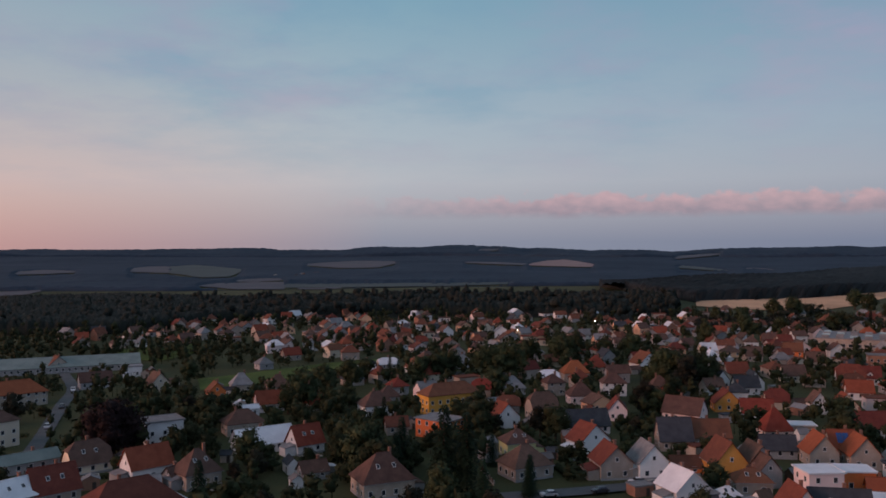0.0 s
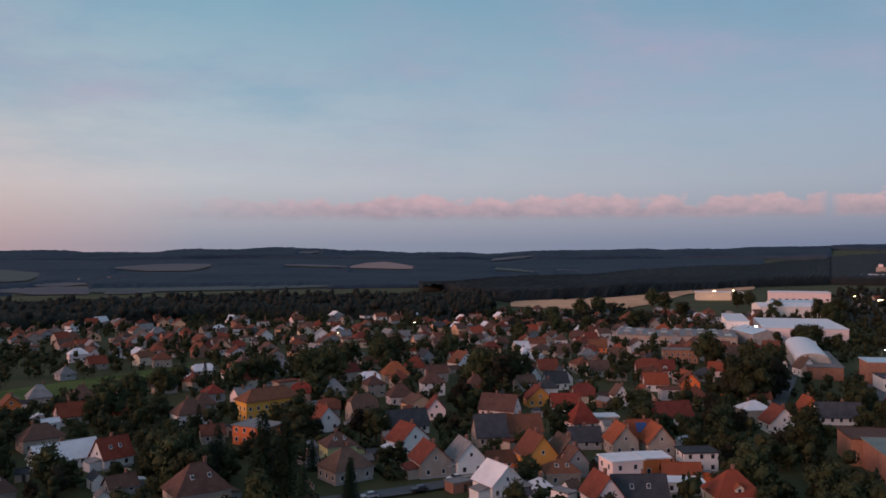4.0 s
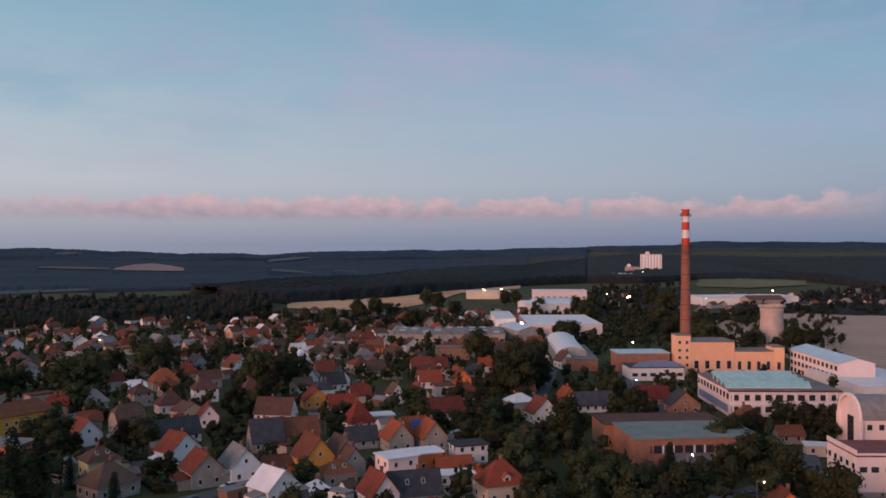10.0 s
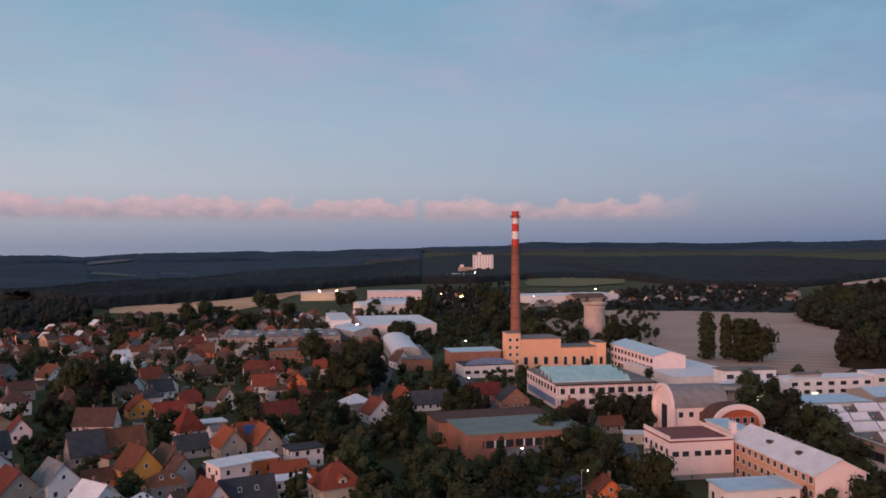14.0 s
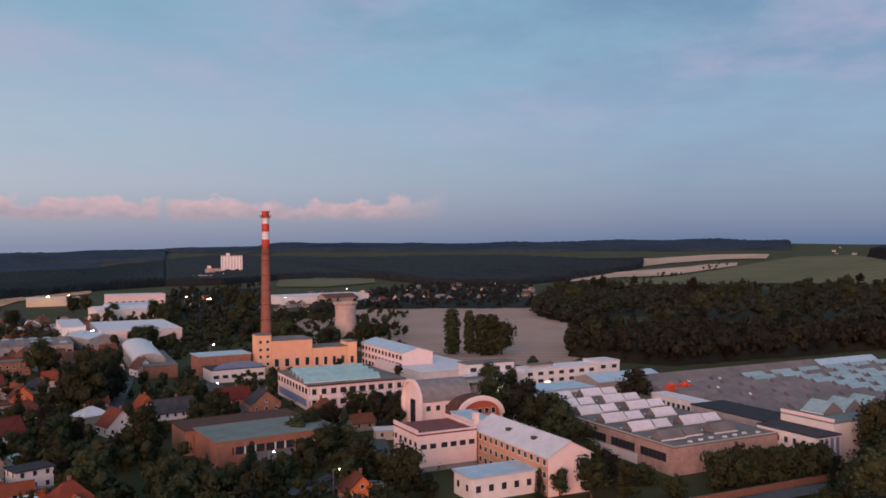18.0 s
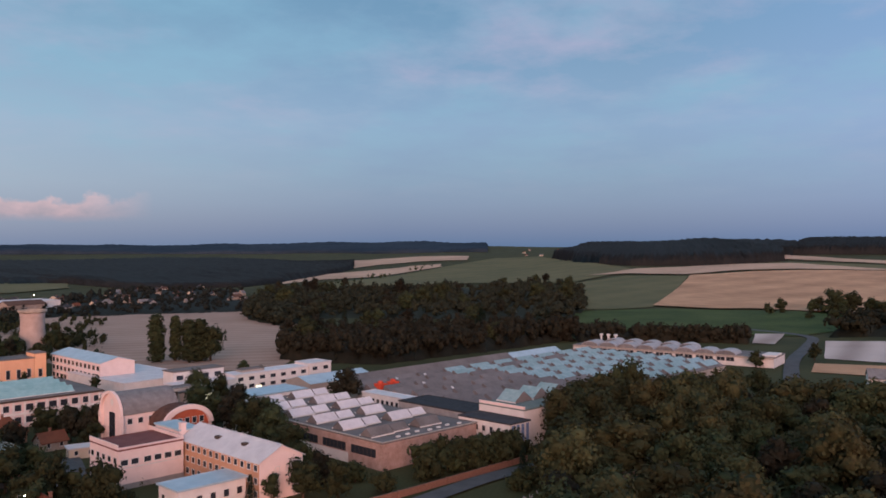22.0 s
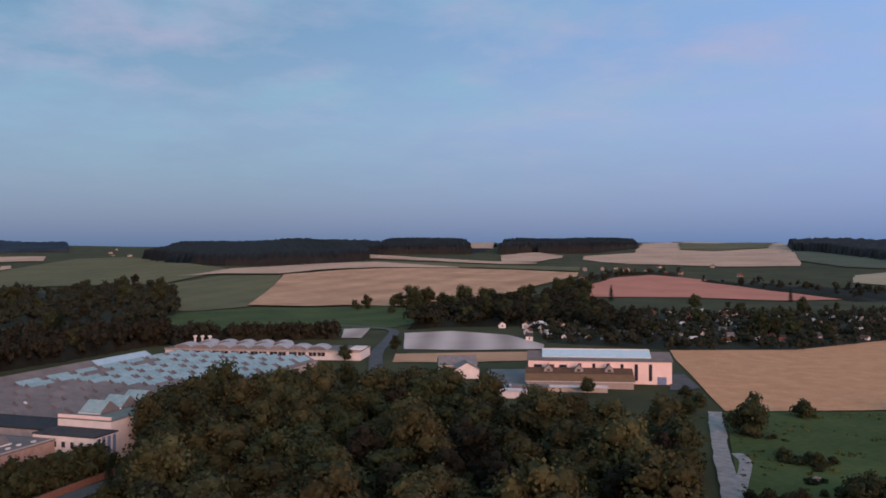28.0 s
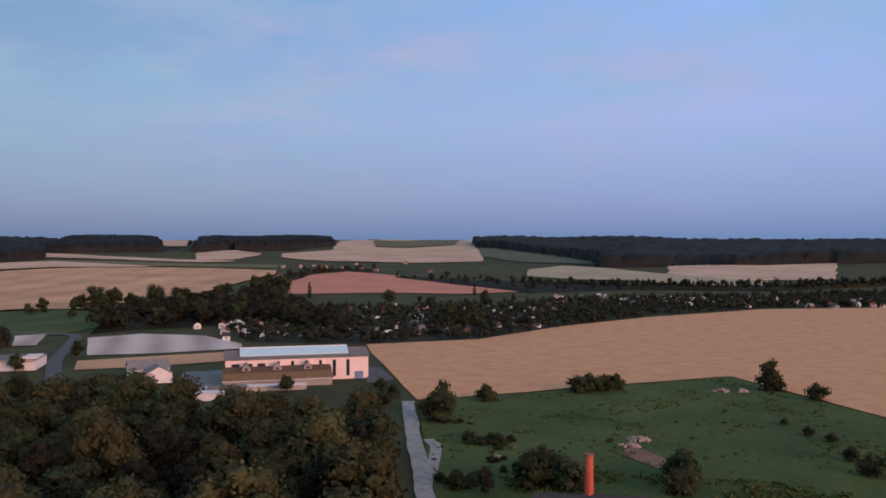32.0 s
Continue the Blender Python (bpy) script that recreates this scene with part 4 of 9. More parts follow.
# ---------------------------------------------------------------- fields, woods and roads
field([(392.6, 421.5), (350.2, 266.4), (372.4, 194.2), (466.3, 216.1)], [(507.2, 544.3), (646.0, 567.6), (818.9, 461.6), (578.9, 277.6)], STUBBLE, "mown stubble field with pale curved swathes")
field([(-815.6, 1610.2), (-775.3, 1637.9), (-745.4, 1724.3)], [(-898.8, 1803.0), (-899.2, 1926.7), (-793.0, 1834.5)], HAZY, "pinkish field across the valley, dulled by haze in its colour")
field([(-647.2, 1755.5), (-592.0, 1720.4), (-541.7, 1688.0)], [(-746.6, 2055.1), (-777.7, 2247.2), (-715.0, 2228.4)], HAZY, "pinkish field across the valley, dulled by haze in its colour")
field([(-540.7, 1688.3), (-413.9, 1472.0), (-376.3, 1517.1), (-428.2, 1813.7)], [(-713.7, 2228.8), (-707.0, 2429.1), (-587.6, 2193.8), (-455.5, 1929.6)], HAZY_GREEN, "green field across the valley, greyed by haze in its colour")
field([(-345.9, 1187.9), (-265.5, 1099.3), (-202.3, 1092.1)], [(-335.5, 1267.4), (-287.6, 1298.0), (-239.6, 1294.3)], HAZY, "reddish field in the valley, dulled by haze in its colour")
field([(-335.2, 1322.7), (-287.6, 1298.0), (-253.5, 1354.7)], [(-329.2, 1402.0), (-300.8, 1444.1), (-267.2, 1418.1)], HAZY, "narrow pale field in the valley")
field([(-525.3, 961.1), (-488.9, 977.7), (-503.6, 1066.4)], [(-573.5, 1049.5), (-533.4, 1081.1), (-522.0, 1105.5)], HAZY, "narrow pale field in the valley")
field([(-362.8, 2242.0), (-242.7, 1987.8), (-153.0, 2020.9), (-126.5, 2322.8)], [(-383.6, 2420.1), (-334.0, 2595.9), (-258.0, 2700.9), (-139.5, 2561.8)], HAZY, "field on the far slope, greyed by haze in its colour")
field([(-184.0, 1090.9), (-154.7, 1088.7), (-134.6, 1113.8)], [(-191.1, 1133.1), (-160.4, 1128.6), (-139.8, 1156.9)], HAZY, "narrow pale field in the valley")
field([(-210.1, 1134.4), (-109.0, 1139.3), (-0.3, 1158.3), (91.6, 1194.8)], [(-229.8, 1241.1), (-119.5, 1249.0), (-0.3, 1252.2), (96.7, 1261.1)], HAZY_GREEN, "green meadow along the valley, greyed by haze in its colour")
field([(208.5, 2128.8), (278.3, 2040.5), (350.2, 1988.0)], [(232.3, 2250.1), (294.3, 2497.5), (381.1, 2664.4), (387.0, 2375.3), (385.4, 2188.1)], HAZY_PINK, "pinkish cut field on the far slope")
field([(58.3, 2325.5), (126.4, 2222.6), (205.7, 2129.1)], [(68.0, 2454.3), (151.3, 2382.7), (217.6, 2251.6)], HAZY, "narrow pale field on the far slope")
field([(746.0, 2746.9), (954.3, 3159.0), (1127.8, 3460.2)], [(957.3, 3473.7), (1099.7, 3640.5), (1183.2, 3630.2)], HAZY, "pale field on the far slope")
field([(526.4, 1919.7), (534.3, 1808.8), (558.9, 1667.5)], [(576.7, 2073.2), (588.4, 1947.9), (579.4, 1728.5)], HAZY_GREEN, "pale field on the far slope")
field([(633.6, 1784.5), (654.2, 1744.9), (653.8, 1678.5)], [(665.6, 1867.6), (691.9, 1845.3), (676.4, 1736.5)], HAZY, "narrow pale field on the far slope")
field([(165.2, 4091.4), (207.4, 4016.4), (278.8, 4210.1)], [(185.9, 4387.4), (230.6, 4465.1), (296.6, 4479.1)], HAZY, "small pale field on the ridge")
field([(231.5, 781.3), (255.6, 750.1), (285.8, 730.7), (311.9, 714.8), (379.1, 783.6), (491.4, 921.1), (614.2, 982.0)], [(253.3, 854.8), (308.5, 869.2), (381.3, 889.4), (456.6, 943.5), (508.9, 984.8), (573.2, 1009.2), (664.0, 1061.6)], WHEAT_FAR, "ripe grain field behind the town")
field([(860.1, 906.7), (897.3, 844.7), (1037.7, 869.2)], [(1022.7, 1075.3), (1133.7, 1080.6), (1143.9, 964.0)], HAYFIELD, "dull green meadow before the forest")
field([(1211.7, 615.6), (1397.4, 628.4), (1521.5, 584.9), (1721.7, 576.8), (1878.9, 554.5)], [(1290.8, 651.5), (1626.5, 731.4), (1824.9, 701.5), (1968.4, 659.4), (2003.0, 591.0)], PALE, "pale stubble strip with a row of trees")
field([(1933.0, 790.4), (2111.5, 786.0), (2188.7, 717.1), (2153.6, 563.9)], [(2370.0, 969.0), (2462.7, 916.7), (2507.2, 821.4), (2384.7, 624.3)], PALE, "pale stubble field on the slope")
field([(817.2, 374.1), (1180.5, 453.9), (1238.8, 370.1), (1293.5, 295.9), (1265.8, 172.4), (1603.8, 108.4)], [(1246.4, 568.5), (1472.9, 559.5), (1856.5, 547.9), (2231.8, 510.3), (2223.8, 389.2), (1675.8, 113.2)], HAYFIELD, "olive-green hay field on a gentle slope")
field([(794.0, 123.5), (801.3, 78.9), (842.2, 37.2)], [(1240.7, 169.0), (1439.1, 106.0), (1440.1, 7.6)], HAYFIELD, "grey-green hay field on a gentle slope")
field([(582.6, 90.7), (598.6, 22.6), (600.1, -67.5), (664.5, -113.0)], [(767.9, 117.0), (820.6, 36.3), (822.8, -92.6), (779.6, -132.6)], PASTURE, "green pasture below the slope")
field([(857.5, 37.4), (831.2, -17.0), (839.4, -57.0), (802.2, -133.9), (905.1, -212.6), (1125.1, -337.6), (1296.3, -451.5)], [(1454.6, 3.4), (1480.3, -47.2), (1538.4, -95.9), (1565.3, -180.0), (1544.4, -312.3), (1488.5, -400.2), (1390.5, -492.5)], WHEAT_FAR, "wide golden barley field on a slope", lift=1.1, nu=110)
field([(1435.2, 175.3), (1504.4, 101.7), (1472.1, 12.0), (1576.7, -80.4), (1598.0, -174.2), (1559.9, -315.4)], [(1463.7, 157.6), (1656.6, 99.9), (1696.5, 13.8), (1752.9, -89.4), (1766.9, -182.1), (1585.0, -320.5)], PALE, "pale strip of cut straw on the slope", lift=1.1, nu=90)
field([(1896.3, -182.0), (1790.0, -304.8), (1670.3, -426.3), (1671.0, -501.6)], [(2041.6, -197.2), (1881.7, -320.4), (1764.9, -426.7), (1697.9, -509.7)], PALE, "narrow pale field below the woods")
field([(1617.8, -171.5), (1587.8, -270.3), (1564.8, -367.8), (1433.9, -513.2)], [(1803.1, -180.5), (1737.2, -295.8), (1637.3, -417.9), (1545.8, -547.5)], HAYFIELD, "brown-green fallow strip on the slope")
field([(1742.7, -441.3), (1726.9, -512.3), (1870.2, -621.5)], [(1960.1, -499.0), (2049.7, -565.3), (2094.2, -628.7), (1937.9, -646.8)], PALE, "small pale field between woods")
field([(1793.5, -642.0), (1684.9, -647.2), (1625.1, -681.4)], [(1923.0, -689.8), (1993.2, -811.2), (2033.9, -872.0)], PALE, "small pale field between woods")
field([(1628.7, -672.8), (1547.0, -744.8), (1471.9, -802.2), (1426.6, -936.9)], [(2785.7, -1218.4), (2967.4, -1428.7), (4096.7, -2303.6), (3989.7, -2484.5)], PALE, "pale stubble field on the ridge", nv=36)
field([(2154.2, -1051.3), (2037.6, -1093.2), (2170.1, -1320.0)], [(2774.5, -1344.9), (2684.6, -1440.3), (3992.9, -2479.2)], HAYFIELD, "green strip on the ridge", lift=2.4)
field([(2303.0, -511.0), (2309.6, -566.2)], [(4607.8, -926.2), (4561.2, -1133.7)], PALE, "pale field in a gap of the woods")
field([(922.6, -316.6), (904.7, -375.1), (883.2, -436.7), (815.9, -509.5), (812.4, -632.4)], [(1053.1, -366.8), (1259.7, -502.9), (1314.5, -588.4), (1223.1, -604.9), (1068.3, -619.3), (941.0, -631.2), (823.8, -641.3)], RED_SOIL, "dusky red field on a rise", nu=90, nv=30)
field([(1054.5, -770.2), (958.8, -785.9), (899.6, -835.1), (751.9, -832.6), (706.9, -885.6)], [(1185.3, -868.1), (1238.4, -979.2), (1147.3, -1001.6), (993.4, -979.2), (878.7, -973.0), (771.9, -967.0)], STRAW_GREEN, "pale greenish stubble field beyond the trees", nv=28)
field([(977.0, -983.8), (870.0, -963.3), (787.0, -964.3), (739.4, -1066.9)], [(1121.3, -1138.3), (1086.0, -1202.5), (1009.6, -1250.8), (964.5, -1391.6)], PALE, "brownish-pink field below the dark forest")
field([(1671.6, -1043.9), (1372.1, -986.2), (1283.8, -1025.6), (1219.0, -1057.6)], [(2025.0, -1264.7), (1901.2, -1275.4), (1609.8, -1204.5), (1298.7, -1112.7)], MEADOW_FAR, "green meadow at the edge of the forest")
field([(440.9, -209.2), (280.4, -154.1), (273.4, -218.5), (260.9, -300.6), (213.6, -287.3), (171.8, -274.7), (138.0, -257.3)], [(452.4, -212.9), (437.9, -284.2), (476.5, -380.8), (493.8, -479.0), (499.0, -617.6), (453.0, -723.9), (408.4, -806.5)], WHEAT, "broad field of ripe golden wheat")
field([(485.5, -66.5), (473.1, -102.0), (470.3, -144.5)], [(572.6, -78.5), (581.1, -113.3), (545.2, -144.3), (491.1, -151.6)], TILLED, "tilled grey-brown field with pale bands")
field([(430.7, -53.2), (424.8, -88.7), (424.2, -124.3)], [(464.3, -58.9), (462.0, -96.5), (458.7, -134.4)], WHEAT_FAR, "strip of dry yellow grass")
field([(548.9, -35.0), (545.9, -47.4)], [(606.6, -40.7), (611.1, -59.2)], TILLED, "small tilled patch beside the road")
field([(-99.5, 346.2), (-79.9, 359.4), (-57.9, 387.8), (-28.1, 411.5)], [(-108.8, 376.2), (-80.7, 398.8), (-54.8, 424.0), (-29.0, 441.6)], LAWN, "bright green meadow between the houses")
field([(-169.4, 436.3), (-143.0, 435.1), (-134.8, 466.9)], [(-185.3, 477.3), (-163.5, 497.8), (-146.4, 507.3)], LAWN, "green lawn beside the works")
field([(135.4, -81.2), (118.3, -107.7), (98.6, -145.8), (88.8, -165.7)], [(280.0, -153.4), (270.3, -216.0), (259.6, -299.0), (173.0, -274.0)], PASTURE, "rough green meadow with weeds")
field([(339.4, -76.7), (336.4, -89.0), (336.2, -97.3)], [(398.5, -96.5), (396.4, -104.9), (395.4, -115.9)], CONCRETE_YARD, "grey yard beside the long hall", "yard")
field([(327.2, -154.8), (326.1, -161.7), (328.9, -169.5)], [(367.0, -173.7), (367.2, -177.9), (366.1, -180.2)], ASPHALT, "dark asphalt yard beside the long hall", "yard")
field([(181.5, -164.0), (173.0, -162.5), (164.0, -161.5)], [(186.0, -173.0), (176.0, -172.0), (164.5, -168.5)], EARTH, "bare red-brown earth beside rubble", "bare_earth", 0.42, 20, 8)
path_strip([(224.0, -126.5), (215.5, -124.2), (206.0, -118.6), (197.0, -112.6), (184.0, -104.8)], 3.4, GRAVEL, "verge", "pale worn verge beside the track", 0.46)
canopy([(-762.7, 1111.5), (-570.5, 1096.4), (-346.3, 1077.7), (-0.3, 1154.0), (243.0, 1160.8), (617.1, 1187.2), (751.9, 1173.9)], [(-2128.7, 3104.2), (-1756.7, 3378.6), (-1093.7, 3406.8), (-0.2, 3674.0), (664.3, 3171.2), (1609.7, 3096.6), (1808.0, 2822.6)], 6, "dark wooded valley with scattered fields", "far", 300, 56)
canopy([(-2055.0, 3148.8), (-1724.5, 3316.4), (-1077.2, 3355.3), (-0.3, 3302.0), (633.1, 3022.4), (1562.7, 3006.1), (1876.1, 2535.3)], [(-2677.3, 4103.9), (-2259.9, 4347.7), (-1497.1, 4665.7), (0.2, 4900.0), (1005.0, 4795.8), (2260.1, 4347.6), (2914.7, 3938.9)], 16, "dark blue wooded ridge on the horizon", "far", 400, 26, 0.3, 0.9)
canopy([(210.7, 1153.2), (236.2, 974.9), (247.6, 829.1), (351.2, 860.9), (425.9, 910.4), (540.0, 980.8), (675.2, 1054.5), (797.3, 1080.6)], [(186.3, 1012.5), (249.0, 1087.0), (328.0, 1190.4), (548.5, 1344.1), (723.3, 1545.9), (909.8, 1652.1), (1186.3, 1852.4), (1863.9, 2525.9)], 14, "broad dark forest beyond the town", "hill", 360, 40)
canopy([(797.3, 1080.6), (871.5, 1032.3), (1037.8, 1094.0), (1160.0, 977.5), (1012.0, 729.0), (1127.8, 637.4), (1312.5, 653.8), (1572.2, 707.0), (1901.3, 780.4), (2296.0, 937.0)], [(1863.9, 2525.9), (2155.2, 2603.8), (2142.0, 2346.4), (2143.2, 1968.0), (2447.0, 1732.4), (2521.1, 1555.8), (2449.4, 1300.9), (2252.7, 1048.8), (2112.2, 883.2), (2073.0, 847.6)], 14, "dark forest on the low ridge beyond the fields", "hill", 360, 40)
canopy([(1979.9, 4482.2), (2601.9, 4152.1), (2383.8, 2671.0), (2792.6, 2136.2), (3027.4, 1480.5), (2723.1, 643.0)], [(1980.4, 4481.9), (2602.4, 4151.8), (3263.1, 3655.4), (3892.2, 2976.8), (4402.0, 2152.3), (4768.9, 1125.9)], 16, "distant forest on the skyline, blue haze in its colour", "far", 400, 26, 0.3, 0.9)
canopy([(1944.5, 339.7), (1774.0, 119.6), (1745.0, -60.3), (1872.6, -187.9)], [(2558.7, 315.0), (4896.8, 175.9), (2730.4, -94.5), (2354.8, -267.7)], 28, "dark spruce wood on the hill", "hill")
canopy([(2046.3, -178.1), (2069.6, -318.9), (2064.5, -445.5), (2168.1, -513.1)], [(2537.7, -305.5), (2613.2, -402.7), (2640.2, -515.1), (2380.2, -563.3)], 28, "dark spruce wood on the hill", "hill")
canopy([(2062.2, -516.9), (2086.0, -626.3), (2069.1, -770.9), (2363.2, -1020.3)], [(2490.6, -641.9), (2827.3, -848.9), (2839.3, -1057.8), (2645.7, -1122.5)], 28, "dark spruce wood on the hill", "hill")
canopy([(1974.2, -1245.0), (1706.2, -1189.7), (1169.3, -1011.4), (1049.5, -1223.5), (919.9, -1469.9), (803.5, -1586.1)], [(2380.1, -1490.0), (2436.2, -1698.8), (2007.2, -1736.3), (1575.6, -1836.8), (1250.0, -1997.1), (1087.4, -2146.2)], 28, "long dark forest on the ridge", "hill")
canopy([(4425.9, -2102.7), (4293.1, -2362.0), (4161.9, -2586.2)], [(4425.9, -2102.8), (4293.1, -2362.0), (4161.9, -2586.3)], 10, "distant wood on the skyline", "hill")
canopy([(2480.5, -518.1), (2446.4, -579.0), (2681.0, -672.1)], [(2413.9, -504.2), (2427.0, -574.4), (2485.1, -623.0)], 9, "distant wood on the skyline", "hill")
wood([(295.4, 656.6), (283.9, 535.4), (286.1, 479.1)], [(286.4, 636.5), (285.0, 521.2), (287.3, 454.8)], 90, "dark trees round the far works", "wood", (6, 11), (3, 5), 40, 1.0, 0.2)
wood([(197.2, 621.5), (263.8, 674.2), (329.7, 753.0)], [(180.2, 568.1), (238.3, 609.0), (300.5, 674.1)], 70, "dark trees round the far works", "wood", (6, 11), (3, 5), 40, 1.0, 0.2)
canopy([(-338.4, 545.5), (-291.9, 560.5), (-220.0, 566.8), (-164.7, 645.3), (-39.1, 696.9), (97.0, 679.1), (186.0, 681.3)], [(-534.2, 861.8), (-445.0, 855.1), (-339.1, 874.6), (-213.0, 835.3), (-49.9, 890.6), (129.7, 906.8), (236.0, 870.5)], 12.5, "dark woods behind the town", "forest", 440, 64, 0.4, 0.4)
wood([(-338.4, 545.5), (-291.9, 560.5), (-220.0, 566.8), (-164.7, 645.3), (-39.1, 696.9), (97.0, 679.1), (186.0, 681.3)], [(-534.2, 861.8), (-445.0, 855.1), (-339.1, 874.6), (-213.0, 835.3), (-49.9, 890.6), (129.7, 906.8), (236.0, 870.5)], 650, "tall trees standing out of the woods behind the town", "forest", (11, 15))
wood([(102.9, 641.8), (150.3, 645.2), (186.2, 683.2)], [(150.6, 804.0), (206.4, 853.4), (222.2, 816.8)], 90, "dark woods behind the town", "forest")
wood([(-113.3, 648.2), (-2.9, 692.0), (106.7, 665.5)], [(-143.2, 819.6), (-3.7, 908.0), (141.0, 878.8)], 160, "dark woods behind the town", "forest")
wood([(165.0, 560.0), (215.0, 545.0), (262.0, 548.0)], [(185.0, 625.0), (240.0, 605.0), (292.0, 610.0)], 120, "trees below the grain field", "forest", (6, 9), (3, 5), 40)
wood([(622.6, 349.4), (569.1, 292.7), (655.0, 289.2), (671.3, 198.5), (669.0, 97.0), (754.4, 92.1)], [(747.2, 409.5), (991.7, 485.2), (1021.3, 419.2), (1097.0, 331.7), (1177.7, 219.6), (1103.1, 140.8)], 760, "belt of bushy riverside trees", "wood", (9, 17), (5, 8.5), 60)
wood([(409.7, 209.1), (402.5, 177.8), (404.7, 151.2), (469.1, 111.0), (543.2, 72.5)], [(420.4, 214.5), (479.4, 211.6), (530.3, 198.0), (562.5, 133.0), (531.3, 70.9)], 420, "row of tall rusty trees behind the works", "rusty", (11, 17), (3.5, 5.5), 60)
wood([(585.1, 76.2), (557.3, 28.4), (546.0, -7.3), (567.0, -34.4)], [(529.5, 69.0), (547.3, 27.8), (553.9, -7.5), (545.0, -33.1)], 130, "row of tall rusty trees behind the works", "rusty", (8, 12), (3, 5), 64)
wood([(594.4, -81.5), (609.3, -114.6), (609.0, -161.2), (593.4, -199.5), (496.7, -221.9)], [(719.4, -135.3), (788.9, -192.2), (873.7, -268.5), (938.4, -315.4), (1024.8, -359.4)], 330, "thick grove of dark trees", "wood", (9, 16), (5, 8), 60)
wood([(502.3, -156.0), (455.8, -205.4), (434.5, -282.0), (470.3, -375.9), (505.3, -490.2), (511.6, -633.2), (431.4, -803.5)], [(732.4, -202.8), (715.0, -257.6), (682.5, -352.1), (662.8, -462.1), (661.0, -601.9), (623.7, -727.2), (529.8, -986.8)], 2200, "allotment gardens full of dark fruit trees and hedges", "wood", (4, 9), (2.6, 5.0), 40, 1.0, 0.7)
wood([(788.9, -581.4), (767.5, -698.9), (711.0, -828.9), (644.0, -1029.1), (614.0, -1143.6)], [(1173.8, -586.2), (953.2, -664.6), (774.6, -723.6), (662.4, -819.8), (614.0, -1143.6)], 330, "belt of dark trees between the fields", "wood", (8, 14), (3.5, 6), 44)
wood([(983.9, -330.7), (1341.9, -549.4), (1274.3, -617.4)], [(1027.5, -345.4), (1313.8, -489.5), (1362.5, -660.2)], 80, "dark trees between the fields", "wood", (8, 14), (3.5, 6), 44)
wood([(797.8, -58.8), (796.0, -138.8)], [(682.1, -51.2), (679.7, -118.6)], 10, "row of round trees along the pasture", "green", (7, 12), (4, 6), 60, 1.0, 0.05)
wood([(1239.3, 583.9), (1466.7, 598.3), (1722.6, 611.7), (2033.8, 619.3)], [(1044.3, 491.2), (1238.9, 505.4), (1524.7, 541.5), (1867.3, 568.6)], 24, "row of roadside trees on the slope", "green", (7, 10), (4, 6), 40, 1.0, 0.05)
wood([(493.9, 526.7), (553.0, 518.5), (581.2, 538.0)], [(478.8, 510.6), (501.1, 494.5), (528.4, 489.1)], 40, "trees beside the far hall", "wood", (7, 11), (3, 5), 40)
wood([(735.5, 623.2), (756.3, 551.5), (848.7, 481.9)], [(808.7, 685.2), (1013.2, 738.8), (1052.2, 597.5)], 200, "dark trees round the far cottages", "forest", (6, 11), (3, 5), 30)
wood([(424.6, 576.5), (407.5, 496.1), (364.3, 409.4)], [(665.4, 890.9), (764.4, 930.3), (868.8, 926.4)], 190, "dark trees between the far works", "wood", (7, 12), (3, 5), 34)
wood([(561.0, 546.0), (640.0, 462.0), (700.0, 372.0)], [(705.0, 681.0), (793.0, 576.0), (865.0, 460.0)], 230, "dark trees between far cottages", "forest", (5, 9), (3, 5), 36)
belt([(635.5, 351.1), (588.7, 302.8), (675.1, 298.0), (696.2, 205.9), (692.8, 100.5), (778.0, 97.2)], [(897.7, 484.3), (1162.3, 568.7), (1197.1, 491.4), (1298.0, 392.5), (1337.0, 249.3), (1251.8, 159.8)], 46, ("dark", "round", "dark", "rusty"), 1.1, 1.9)
belt([(429.0, 215.4), (418.9, 185.1), (423.4, 158.2), (482.7, 114.2), (552.7, 77.0)], [(500.5, 251.2), (565.3, 249.6), (616.4, 230.2), (663.7, 156.9), (627.9, 87.4)], 40, ("fir", "rusty", "dark"), 0.8, 1.4)
belt([(605.5, -89.1), (616.4, -120.2), (616.8, -163.2), (601.0, -202.0), (531.2, -217.5)], [(839.3, -157.9), (911.3, -222.0), (1009.4, -310.3), (1063.5, -357.5), (1134.3, -397.7)], 34, ("dark", "round", "dark"), 1.0, 1.7)
belt([(520.9, -182.6), (493.0, -220.3), (490.0, -275.2), (488.1, -352.4)], [(813.4, -285.2), (763.3, -341.0), (748.1, -420.2), (724.8, -523.4)], 40, ("round", "dark", "bush"), 0.6, 1.2)
belt([(797.6, -61.5), (795.6, -101.0), (796.0, -138.8)], [(819.6, -63.1), (817.4, -103.8), (817.7, -142.6)], 9, ("round", "dark"), 1.2, 1.7)
path_strip([(165.0, -93.4), (180.1, -100.5), (194.2, -107.3), (212.2, -116.1), (233.9, -126.8), (260.4, -139.9), (281.3, -150.2)], 4.6, GRAVEL, "track", "pale gravel track beside the park")
path_strip([(399.9, -41.4), (473.4, -49.9), (542.1, -65.2), (597.7, -71.9), (636.8, -38.6)], 7, ASPHALT, "road", "narrow country road past the works")
path_strip([(175.8, 269.8), (208.2, 310.7), (253.0, 369.7), (340.1, 487.0), (391.6, 531.2)], 6, ASPHALT, "road", "grey street running out of town")
